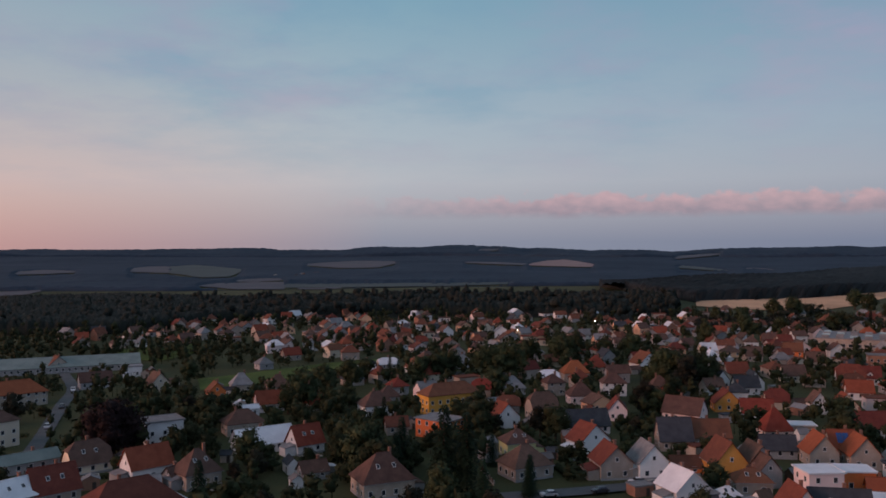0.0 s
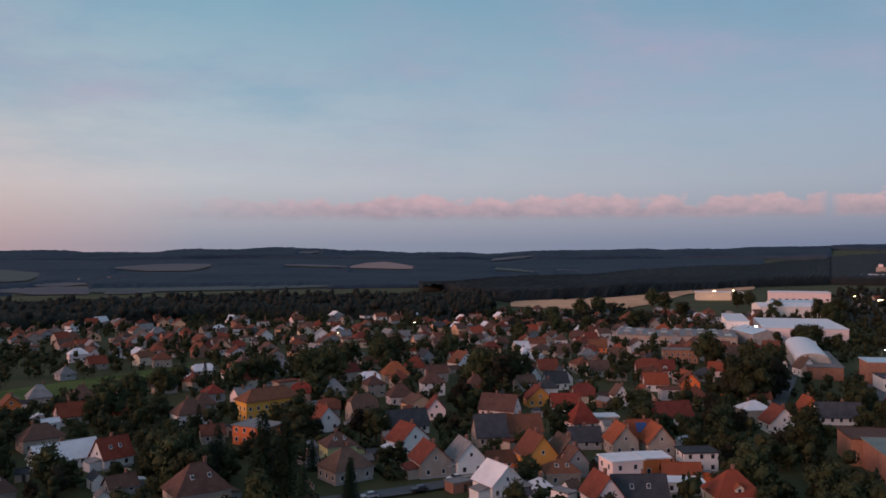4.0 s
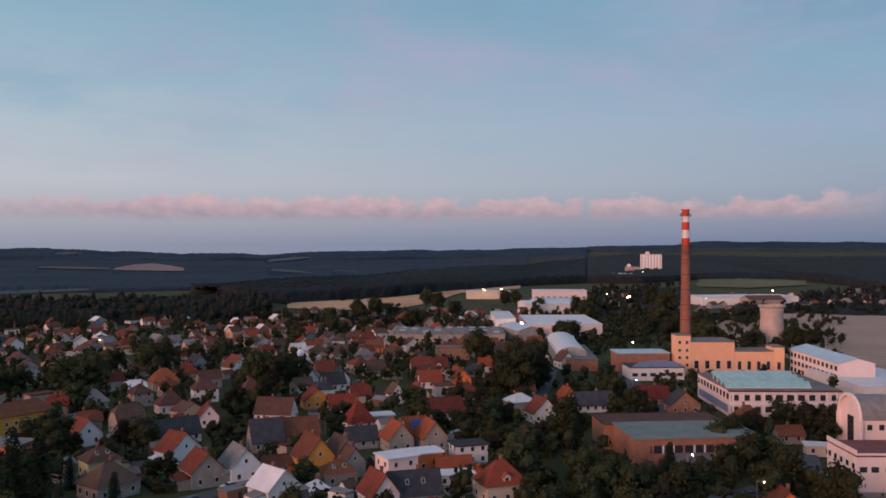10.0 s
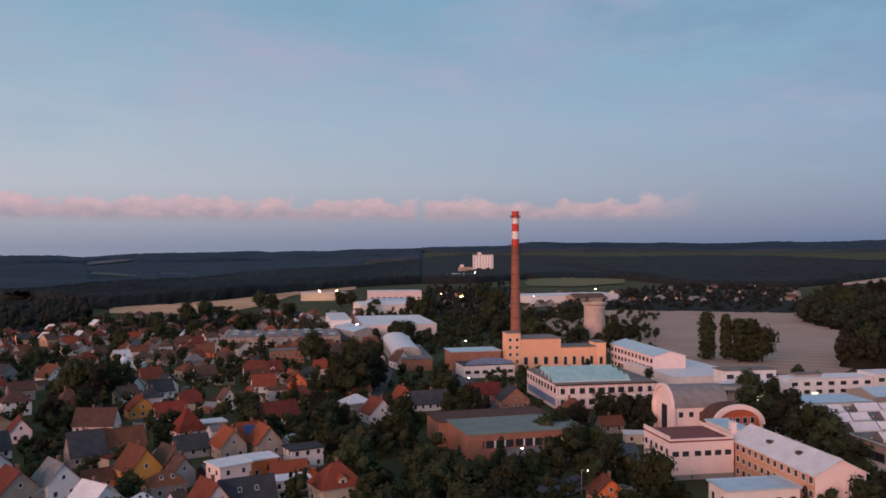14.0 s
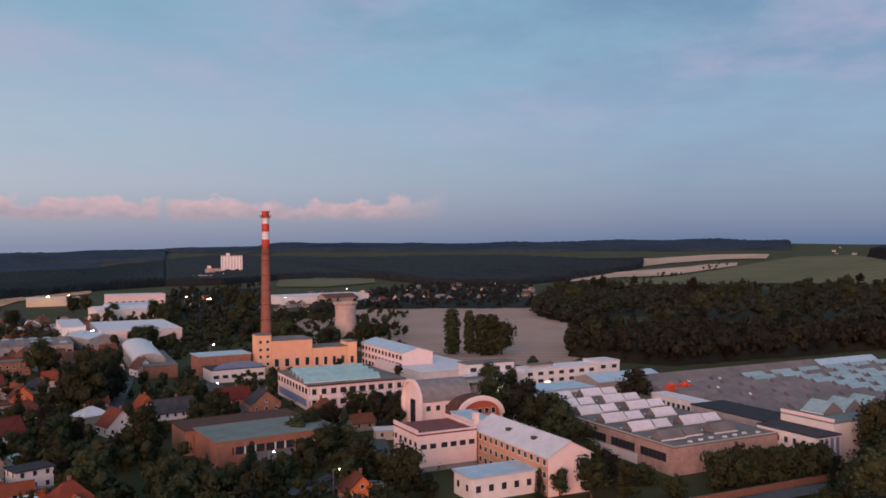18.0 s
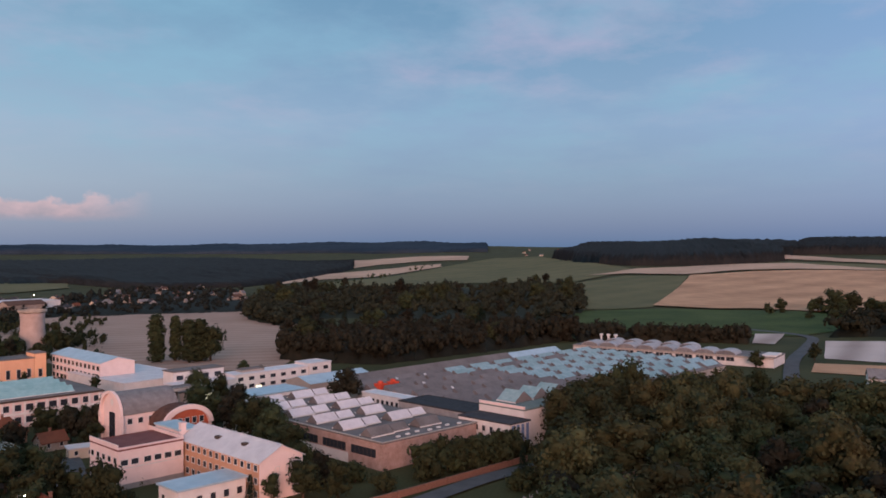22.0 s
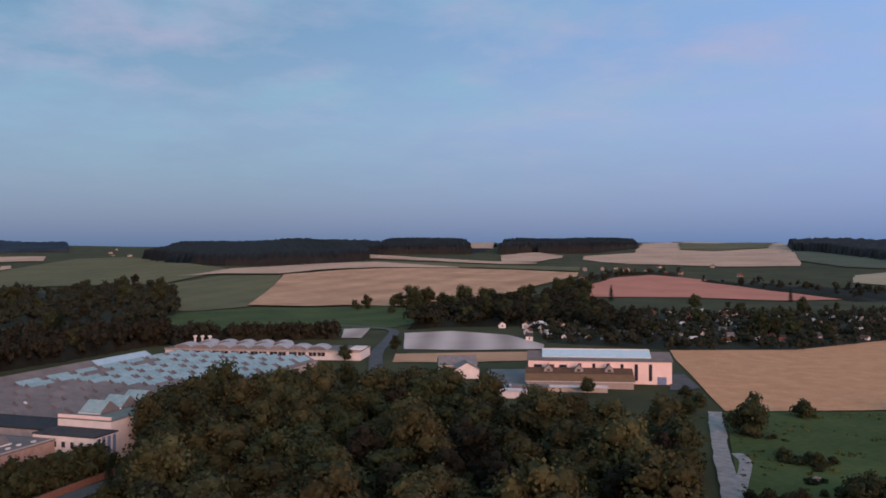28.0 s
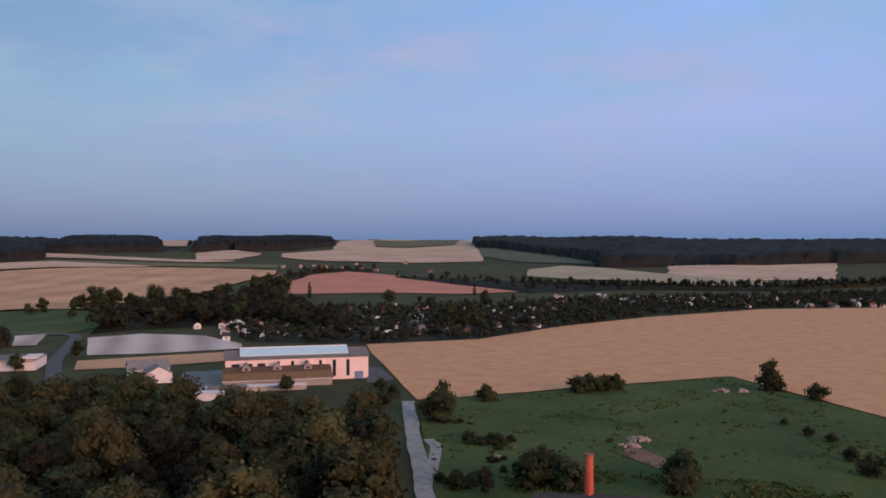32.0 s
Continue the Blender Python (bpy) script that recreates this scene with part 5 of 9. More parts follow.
path_strip([(-113.7, 229.4), (-126.5, 269.8), (-141.6, 315.7), (-153.2, 352.1), (-179.1, 399.7)], 4.8, ASPHALT, "road", "grey street on the edge of town")
path_strip([(13.8, 199.5), (32.5, 203.4), (53.5, 209.3), (66.5, 207.6)], 6, ASPHALT, "road", "narrow grey street between the houses")
path_strip([(144.6, 146.7), (165.1, 148.4), (181.8, 153.6), (200.6, 171.6)], 10, ASPHALT, "road", "asphalt works yard with parked cars")
path_strip([(187.9, 204.9), (221.0, 261.0), (253.0, 315.0)], 8, ASPHALT, "road", "works street beside the hall")
path_strip([(183.2, 63.9), (218.9, 47.5), (238.2, 29.1)], 6, ASPHALT, "road", "grey street beside the works wall")
path_strip([(30.8, 270.2), (40.4, 275.1), (48.9, 281.8)], 5, GRAVEL, "track", "pale drive between gardens")
STREETS = [([(179.3, -97.3), (201.7, -110.6), (229.2, -127.0), (269.4, -145.1), (298.7, -153.9)], 2.75),
           ([(399.9, -41.4), (473.4, -49.9), (542.1, -65.2), (597.7, -71.9), (636.8, -38.6)], 3.5),
           ([(175.8, 269.8), (208.2, 310.7), (253.0, 369.7), (340.1, 487.0), (391.6, 531.2)], 3.0),
           ([(-113.7, 229.4), (-126.5, 269.8), (-141.6, 315.7), (-153.2, 352.1), (-179.1, 399.7)], 2.4),
           ([(13.8, 199.5), (32.5, 203.4), (53.5, 209.3), (66.5, 207.6)], 3.0),
           ([(144.6, 146.7), (165.1, 148.4), (181.8, 153.6), (200.6, 171.6)], 5.0),
           ([(187.9, 204.9), (221.0, 261.0), (253.0, 315.0)], 4.0),
           ([(183.2, 63.9), (218.9, 47.5), (238.2, 29.1)], 3.0),
           ([(30.8, 270.2), (40.4, 275.1), (48.9, 281.8)], 2.5)]


# ---------------------------------------------------------------- the houses of the town, street by street
house(2.0, 303.0, 28, 21.0, 8.8, 7.0, 3.3, "hip", "yellow", "rust", near=False)
house(-1.2, 264.0, 51, 9.0, 12.2, 5.6, 0, "flat", "orange", "grey", near=False)
house(-23.5, 296.2, 24, 10.9, 8.4, 4.4, 4.02, "hip", "white", "brown", near=False)
house(27.1, 335.0, 10, 8.4, 7.56, 3.52, 3.93, "hip", "grey", "grey", near=False)
house(19.4, 277.9, 21, 8.4, 7.56, 3.6, 4.33, "y", "white", "darkred", near=False)
house(33.4, 290.6, 18, 9.24, 7.56, 4, 4.87, "half", "beige", "brown", near=False)
house(20.6, 239.4, 15, 8.4, 7.56, 4.58, 2.79, "hip", "lime", "brown")
house(20.8, 218.7, 25, 10.9, 9.24, 3.7, 4.39, "hip", "beige", "brown")
house(-14.8, 203.8, 24, 12.6, 10.1, 4.4, 5.36, "hip", "beige", "brown")
house(42.8, 218.6, 9, 8.4, 9.24, 4.24, 4.11, "y", "beige", "darkred")
house(52.4, 219.0, 7, 7.56, 9.24, 4.48, 3.99, "y", "white", "grey")
house(55.2, 197.3, 19, 8.8, 8.4, 3.6, 3.9, "y", "white", "silver")
house(58.6, 288.5, -7, 6.3, 7.56, 3.6, 3.8, "y", "pink", "darkred", near=False)
house(44.8, 268.6, 10, 13.2, 7.56, 2.88, 4.36, "x", "pink", "slate", near=False)
house(41.2, 243.2, 25, 10.1, 7.56, 4, 4.42, "y", "white", "darkred")
house(66.6, 247.0, 0, 9.24, 7.56, 3.36, 5.62, "x", "beige", "slate", near=False)
house(77.4, 249.0, -2, 10.9, 7.56, 3.68, 4.35, "x", "beige", "rust", near=False)
house(80.8, 285.5, -36, 12.6, 8.4, 3.2, 4.7, "x", "pink", "brown", near=False)
house(71.0, 216.0, 6, 8.4, 9.24, 4.8, 5.13, "y", "tangerine", "rust")
house(79.0, 216.2, 4, 7.56, 8.4, 4.32, 4.49, "y", "grey", "brown")
house(73.1, 203.0, -5, 8.4, 6.72, 3.52, 2.32, "hip", "beige", "rust")
house(101.1, 260.6, 3, 8.4, 7.56, 3.17, 5.68, "hip", "pink", "red", near=False)
house(110.2, 263.2, -8, 7.56, 5.88, 3.42, 0, "flat", "beige", "silver", near=False)
house(104.9, 286.1, -10, 10.1, 7.56, 3.2, 3.89, "x", "white", "red", near=False)
house(100.2, 302.4, -4, 9.24, 7.56, 3.2, 4.25, "y", "tangerine", "darkred", near=False)
house(119.2, 305.3, -11, 7.56, 6.72, 3.2, 3.8, "half", "cream", "darkred", near=False)
house(111.7, 348.9, 22, 8.4, 7.56, 2.88, 4.54, "y", "white", "slate", near=False)
house(125.0, 345.1, -0, 7.56, 6.72, 3.2, 4.25, "y", "white", "slate", near=False)
house(93.8, 396.6, 21, 11.8, 8.4, 4, 4.87, "y", "white", "rust", near=False)
house(42.9, 335.7, 17, 7.56, 7.56, 5.28, 2.77, "hip", "beige", "brown", near=False)
house(56.4, 367.2, 6, 10.9, 8.4, 4.4, 4.56, "hip", "beige", "orange", near=False)
house(69.8, 390.8, -0, 9.24, 8.4, 3.52, 4.38, "hip", "beige", "red", near=False)
house(50.9, 317.8, 6, 9.24, 7.56, 3.52, 3.93, "hip", "pink", "brown", near=False)
house(66.5, 334.4, -1, 9.24, 7.56, 5.28, 3.22, "hip", "white", "brown", near=False)
house(102.9, 173.2, -6, 10.2, 8.4, 4.75, 4.41, "hip", "cream", "orange", dormer=1)
house(100.8, 228.9, -4, 7.56, 8.4, 4, 4.42, "y", "beige", "orange", near=False)
house(110.5, 226.0, -6, 7.56, 8.4, 4, 4.42, "y", "beige", "orange", near=False)
house(108.9, 234.0, -5, 6.72, 7.56, 4, 4.06, "x", "beige", "red", near=False, solar=True)
house(88.4, 200.9, 4, 8.4, 7.56, 5.98, 0, "flat", "pink", "silver")
house(99.2, 205.9, -6, 7.56, 6.72, 4.75, 0, "flat", "orange", "silver")
house(112.4, 206.4, -8, 9.0, 6.72, 5.32, 0, "flat", "white", "slate")
house(131.8, 261.9, 1, 15.1, 7.56, 3.2, 4.25, "x", "white", "darkred", near=False)
house(162.2, 259.7, -2, 9.24, 7.56, 4.58, 2.25, "hip", "beige", "silver", near=False)
house(161.4, 244.0, -9, 9.24, 8.4, 3.44, 4.66, "y", "white", "darkred", near=False)
house(187.4, 250.2, -17, 14.3, 6.72, 2.8, 4.16, "x", "white", "slate", near=False)
house(185.0, 262.7, -10, 5.88, 6.72, 3.2, 3.8, "y", "orange", "red", near=False)
house(177.8, 356.2, -17, 8.4, 6.72, 3.2, 4.25, "x", "white", "darkred", near=False, dormer=1)
house(171.5, 321.1, -18, 7.56, 6.72, 3.2, 3.8, "y", "orange", "rust", near=False)
house(130.2, 297.1, -4, 5.46, 5.88, 4, 3.53, "y", "white", "brown", near=False)
house(148.9, 363.7, -2, 9.24, 6.72, 3.2, 3.89, "x", "cream", "brown", near=False)
house(200.7, 351.0, -25, 6.72, 5.88, 3.2, 3.36, "x", "pink", "red", near=False)
house(240.3, 343.5, -5, 7.56, 7.56, 4, 4.42, "y", "white", "brown", near=False)
house(211.1, 407.8, -19, 12.6, 9.24, 5.28, 2.32, "hip", "orange", "rust", near=False)
house(238.9, 395.0, -26, 12.6, 9.24, 3.68, 3.82, "x", "pink", "brown", near=False)
house(278.9, 396.6, -20, 8.4, 7.56, 3.2, 3.71, "y", "orange", "rust", near=False)
house(74.7, 180.0, 2, 6.72, 8.4, 4, 4.42, "y", "pink", "darkred")
house(83.0, 179.0, -10, 12.0, 6.72, 3.2, 4.61, "x", "grey", "slate")
house(64.7, 194.6, 6, 5.04, 4.2, 2.46, 1.5, "hip", "grey", "silver")
house(99.1, 189.0, -16, 9.24, 5.04, 2.85, 0, "flat", "white", "silver")
house(103.6, 198.4, -16, 9.24, 4.2, 2.4, 2.12, "x", "orange", "orange")
house(62.4, 220.6, -1, 7.56, 5.04, 2.24, 2.26, "x", "orange", "rust")
house(92.7, 237.1, -7, 9.24, 6.72, 2.72, 3.26, "x", "grey", "slate", near=False)
house(78.9, 209.1, 4, 5.88, 5.88, 4, 3.53, "y", "grey", "brown")
house(127.5, 371.6, 1, 9.24, 6.72, 3.2, 4.07, "x", "beige", "darkred", near=False)
house(154.6, 427.1, -0, 8.4, 6.72, 3.2, 3.89, "x", "beige", "brown", near=False)
house(181.8, 443.5, -17, 9.24, 6.72, 3.2, 3.71, "x", "orange", "rust", near=False)
house(186.3, 486.3, -16, 8.4, 6.72, 3.2, 3.71, "x", "beige", "brown", near=False)
house(149.3, 472.5, -8, 6.72, 6.72, 3.2, 3.71, "y", "cream", "rust", near=False)
house(258.2, 571.5, -9, 11.8, 8.4, 6.16, 4.2, "hip", "brick", "rust", near=False)
house(-84.7, 254.8, 33, 10.9, 9.24, 7.6, 0, "flat", "white", "grey", near=False)
house(-94.5, 225.3, 42, 10.1, 8.4, 3.04, 5.11, "half", "cream", "brown")
house(-76.1, 217.8, 44, 10.9, 7.56, 4, 4.42, "x", "white", "red")
house(-61.6, 212.0, 41, 9.24, 8.4, 4.05, 4.88, "hip", "beige", "brown")
house(-52.6, 247.5, 33, 16.5, 8.4, 2.88, 3.74, "x", "white", "silver", near=False)
house(-63.9, 270.4, 28, 11.8, 8.4, 3.96, 3.44, "hip", "beige", "brown", near=False)
house(-40.0, 245.2, 37, 8.4, 7.56, 3.2, 4.61, "x", "white", "red")
house(-69.0, 185.9, 40, 20.2, 11.8, 3.96, 4.87, "hip", "beige", "rust")
house(-97.7, 192.2, 56, 10.1, 7.56, 3.6, 3.44, "x", "beige", "silver")
house(-91.8, 199.2, 44, 10.1, 8.4, 3.2, 5.14, "x", "beige", "darkred")
house(-160.4, 316.8, 42, 21.8, 10.1, 5.28, 4.11, "hip", "beige", "orange", near=False)
house(-182.1, 401.5, 34, 10.1, 8.4, 3.2, 4.25, "y", "beige", "rust", near=False)
house(-135.3, 252.9, 53, 13.4, 10.1, 7.92, 3.49, "hip", "cream", "brown", near=False)
house(-112.3, 225.4, 46, 18.5, 6.72, 2.88, 1.86, "x", "grey", "green", near=False)
house(-141.5, 386.5, 25, 8.4, 6.72, 4.75, 0, "flat", "white", "grey", near=False)
house(-146.1, 357.1, 32, 12.6, 7.56, 3.2, 3.36, "x", "grey", "brown", near=False)
house(-63.0, 306.7, 26, 9.24, 7.56, 3.2, 3.89, "x", "pink", "red", near=False)
house(-88.3, 329.9, 25, 6.72, 6.72, 3.2, 3.36, "y", "orange", "rust", near=False)
house(-117.8, 350.1, 43, 7.56, 6.72, 3.2, 4.25, "y", "cream", "brown", near=False)
house(-82.2, 345.8, 23, 8.4, 6.72, 3.52, 3.93, "hip", "beige", "grey", near=False)
house(-66.4, 341.6, 21, 8.4, 6.72, 3.52, 3.93, "hip", "beige", "brown", near=False)
house(-35.8, 377.5, 15, 10.9, 7.56, 3.2, 2.46, "x", "white", "silver", near=False)
house(-15.0, 268.5, 12, 6.72, 5.88, 2.88, 2.4, "x", "beige", "rust", near=False)
house(10.1, 303.8, 13, 8.4, 6.72, 3.52, 3.93, "hip", "beige", "brown", near=False)
house(-51.4, 351.4, 28, 8.4, 6.72, 3.2, 4.25, "x", "beige", "red", near=False)
house(-66.1, 212.9, 47, 6.72, 5.88, 2.4, 2.29, "x", "grey", "brown")
house(-33.6, 217.6, 29, 6.72, 5.04, 2.24, 2.26, "x", "grey", "brown")
house(212.6, 201.6, -22, 9.24, 7.56, 3.96, 3.97, "hip", "brick", "rust", near=False)
house(213.8, 233.0, -23, 10.9, 7.56, 3.6, 4.33, "y", "brick", "slate", near=False)
house(214.3, 250.5, -26, 12.6, 7.56, 3.2, 3.71, "x", "brick", "darkred", near=False)
house(205.4, 168.2, -41, 7.56, 5.04, 2.85, 0, "flat", "cream", "silver", near=False)
house(210.5, 183.4, -24, 7.56, 5.88, 2.72, 2.36, "x", "beige", "rust", near=False)
house(152.9, 134.3, -29, 7.56, 6.72, 2.56, 3.4, "y", "orange", "rust")
house(196.1, 12.9, -57, 7.56, 7.56, 2.88, 5.07, "y", "pink", "brown")
house(157.5, 323.0, -16, 9.24, 6.72, 3.2, 3.89, "x", "white", "red", near=False)
house(139.2, 296.0, -10, 7.56, 6.72, 3.2, 3.89, "y", "cream", "red", near=False)
house(179.6, 301.9, -21, 7.56, 6.72, 3.2, 3.89, "x", "orange", "red", near=False)
house(240.3, 364.4, -19, 7.56, 6.72, 3.2, 3.89, "y", "white", "slate", near=False)
house(243.4, 420.7, -20, 8.4, 6.72, 3.2, 3.71, "x", "pink", "brown", near=False)
house(177.4, 406.4, -14, 8.4, 6.72, 3.2, 3.89, "x", "beige", "brown", near=False)
house(118.8, 335.5, 0, 9.24, 6.72, 3.2, 3.89, "x", "white", "slate", near=False)
house(116.1, 385.7, 13, 8.4, 7.56, 3.2, 4.25, "y", "white", "slate", near=False)
house(84.3, 333.3, 1, 8.4, 7.56, 3.52, 3.93, "hip", "beige", "brown", near=False)
house(206.3, 396.0, -20, 16.8, 8.4, 6.65, 0, "flat", "brick", "felt", near=False)
house(243.1, 409.8, -23, 14.3, 7.56, 4, 2.28, "x", "brick", "rust", near=False)
house(246.3, 494.8, -17, 10.9, 8.4, 5.28, 4.11, "hip", "brick", "red", near=False)
house(334.2, 611.2, -19, 11.8, 7.56, 3.52, 2.14, "hip", "white", "silver", near=False)
house(171.0, 358.3, -18, 10.9, 7.56, 3.2, 4.79, "half", "white", "darkred", near=False)
house(262.9, 371.5, -15, 6.72, 6.72, 4, 3.88, "y", "white", "darkred", near=False)
house(289.9, 411.7, -20, 7.56, 6.72, 4, 2.63, "x", "white", "silver", near=False)
house(272.2, 418.6, -28, 8.4, 5.88, 3.2, 3.36, "x", "orange", "rust", near=False)
house(-178.2, 406.6, 22, 62, 20, 3.0, 3.6, "x", "grey", "green", near=False, name="works_hall", category="building", label="long low hall with a grey-green sheet roof", chimney=False)


# ---------------------------------------------------------------- the works
GLAZING = surface("pale_blue_glazing", (0.20, 0.33, 0.35), (0.34, 0.47, 0.50), 0.4, 0.35, 0.1, 3, 0.1)
GLAZING_PINK = surface("milky_glazing", (0.58, 0.57, 0.60), (0.72, 0.70, 0.72), 0.5, 0.35, 0.1, 3, 0.08)
GLAZING_BLUE = surface("turquoise_glazing", (0.22, 0.42, 0.44), (0.33, 0.54, 0.56), 0.4, 0.35, 0.1, 3, 0.1)
SHELL = surface("weathered_shell_roof", (0.30, 0.31, 0.33), (0.44, 0.45, 0.47), 0.4, 0.6, 0.2, 3, 0.1)
SHED_SLOPE = surface("dusty_shed_roof", (0.145, 0.14, 0.14), (0.215, 0.20, 0.20), 0.2, 0.85, 0.2, 2, 0.1)
MAROON = surface("maroon_sheet_roof", (0.16, 0.055, 0.05), (0.22, 0.08, 0.07), 0.3, 0.7, 0.2, 3)
BLUE_PANEL = surface("blue_panels", (0.14, 0.20, 0.34), (0.20, 0.27, 0.42), 0.5, 0.6, 0.1, 3)
STACK_RED = surface("red_stack_paint", (0.50, 0.06, 0.045), (0.60, 0.09, 0.06), 0.6, 0.8, 0.2, 5)
STACK_WHITE = surface("white_stack_paint", (0.70, 0.66, 0.64), (0.80, 0.77, 0.75), 0.6, 0.8, 0.2, 5)
STACK_BRICK = surface("stack_brick", (0.23, 0.095, 0.068), (0.32, 0.14, 0.10), 0.4, 0.95, 0.4, 7)
GANTRY = surface("orange_red_paint", (0.52, 0.07, 0.04), (0.62, 0.10, 0.055), 0.8, 0.6, 0.1, 4)
LAMP_WARM = lamp_material("lamp_warm", (1.0, 0.62, 0.25), 40.0)
LAMP_COOL = lamp_material("lamp_pale", (1.0, 0.88, 0.62), 25.0)
OLD_PLASTER = surface("weathered_pink_brick", (0.30, 0.20, 0.165), (0.47, 0.34, 0.30), 0.5, 0.92, 0.3, 3)
G = -28.0     # the works' grid: fronts run this way


SIZE = 1.2     # plan numbers of the works are in units of 1.2 m


def sized(name, m, label, category, group=""):
    """A thing of the works, brought from plan units to metres."""
    return thing(name, Matrix.Diagonal((SIZE, SIZE, SIZE, 1)) @ m, label, category, group)


def spot(o, lx, ly, turn=G):
    a = radians(turn)
    return o[0] + lx * math.cos(a) - ly * math.sin(a), o[1] + lx * math.sin(a) + ly * math.cos(a)


def block(corner, w, d, h, wall, roof, kind="flat", rh=0.0, turn=G, name="works_hall", label="", category="building", over=0.3, rows_front=(), rows_side=(), rows_right=(), near=True, step=2.6, ww=1.5, wh=1.4):
    """A works building by its front corner on the viewer's left; rows: sill heights of window rows."""
    x, y = spot(corner, w / 2, d / 2, turn)
    root = sized(name, pose(x, y, relief(SIZE * x, SIZE * y) / SIZE, 0, 0, turn), label, category)
    for i in range(3):
        for j in range(3):
            px, py = spot(corner, w * (i + 0.5) / 3, d * (j + 0.5) / 3, turn)
            TAKEN.append((SIZE * px, SIZE * py, SIZE * max(w, d) / 4.5))
    walls = gable_walls(Shape(), w, d, h, rh, kind) if kind in ("x", "y") else Shape().box(-w / 2, w / 2, -d / 2, d / 2, 0, h)
    part("wall", walls, WALL[wall] if isinstance(wall, str) else wall, root)
    part("roof", roof_shape(w, d, h, rh, kind, over), ROOF[roof] if isinstance(roof, str) else roof, root)
    for z in rows_front:
        windows_on(root, w, pose(0, -d / 2, 0), z, 1, near, step, ww, wh)
    for z in rows_side:
        windows_on(root, d, pose(-w / 2, 0, 0, 0, 0, -90), z, 1, near, step, ww, wh)
    for z in rows_right:
        windows_on(root, d, pose(w / 2, 0, 0, 0, 0, 90), z, 1, near, step, ww, wh)
    return root


def ridge_light(parent, x, y, z, length, width, rise, mat_a, mat_b, turn=0.0, split=False, name="skylight"):
    """A gabled roof light: two glazed slopes between upright ends, on a low kerb."""
    a, b = length / 2, width / 2
    s = gable_walls(Shape(), length, width, 0.35, rise, "x")
    sk = part(name, s, ROOF["felt"], parent, at=pose(x, y, z, 0, 0, turn))
    part("kerb", Shape().box(-a - 0.25, a + 0.25, -b - 0.25, -b - 0.01, 0, 0.3).box(-a - 0.25, a + 0.25, b + 0.01, b + 0.25, 0, 0.3), TRIM, sk)
    for sg, mt in ((-1, mat_a), (1, mat_b)):
        p = [(-a - 0.1, sg * (b + 0.1), 0.36), (a + 0.1, sg * (b + 0.1), 0.36), (a + 0.1, 0, 0.42 + rise), (-a - 0.1, 0, 0.42 + rise)]
        part("glazing", Shape().slab(p if sg < 0 else p[::-1], 0.06), mt, sk)
    return sk


def vault(length, width, spring, rise, n=16, t=0.25, over=0.2):
    """A barrel roof along x, springing from z = spring."""
    s = Shape()
    pts = [(-math.cos(math.pi * i / n) * (width / 2 + over), spring + math.sin(math.pi * i / n) * rise) for i in range(n + 1)]
    for y, z in pts:
        s.v += [(-length / 2, y, z + t), (length / 2, y, z + t), (length / 2, y, z), (-length / 2, y, z)]
    for i in range(n):
        for k in range(4):
            m = (k + 1) % 4
            s.f.append((4 * i + k, 4 * i + m, 4 * i + 4 + m, 4 * i + 4 + k))
            s.s.append(0)
    return s


def arch_wall(width, spring, rise, n=16):
    """An upright end wall with a round head, in the plane x = 0."""
    pts = [(0, -math.cos(math.pi * i / n) * width / 2, spring + math.sin(math.pi * i / n) * rise) for i in range(n + 1)]
    return [(0, -width / 2, 0)] + pts + [(0, width / 2, 0)]


def arch_rim(width, spring, rise, thick, depth, n=18):
    s = Shape()
    for i in range(n):
        q = []
        for k, f in ((i, 0), (i + 1, 0), (i + 1, 1), (i, 1)):
            a = math.pi * k / n
            q.append((-math.cos(a) * (width / 2 + f * thick), spring + math.sin(a) * (rise + f * thick)))
        for x0, x1 in ((-depth, 0),):
            n0 = len(s.v)
            s.v += [(x0, y, z) for y, z in q] + [(x1, y, z) for y, z in q]
            s.f += [tuple(n0 + j for j in c) for c in ((0, 1, 2, 3), (7, 6, 5, 4), (0, 4, 5, 1), (1, 5, 6, 2), (2, 6, 7, 3), (3, 7, 4, 0))]
            s.s += [0] * 6
    return s


def hall_with_roof_lights():
    o = (186.0, 183.0)
    r = block(o, 32, 33, 7.5, "pink", "felt", rows_front=(1.2, 4.6), rows_side=(4.8,), label="pale two-storey works hall with four pale blue roof lights", step=3.0, ww=2.3, wh=1.9, over=0.15)
    for i in range(4):
        ridge_light(r, -2.0 + i * 0.9 - 1.5, -11 + i * 7.0, 7.62, 25, 3.7, 1.45, GLAZING_BLUE, GLAZING_BLUE)
    part("roof_edge", Shape().box(-16.4, 16.4, -16.95, -16.6, 7.3, 7.7), DARK, r, "dark roof edge")
    for i in range(11):
        part("pier", Shape().box(-0.28, 0.28, -0.16, 0, 0.4, 7.2), WALL["white"], r, at=pose(-15 + i * 3.0, -16.5, 0))
    part("string_course", Shape().box(-16, 16, -0.2, 0, 3.5, 4.2), WALL["white"], r, at=pose(0, -16.52, 0))
    part("blue_band", Shape().box(-0.06, 0.0, -15, 15, 1.0, 3.2), BLUE_PANEL, r, "blue panelled band", at=pose(-16.0, 0, 0))


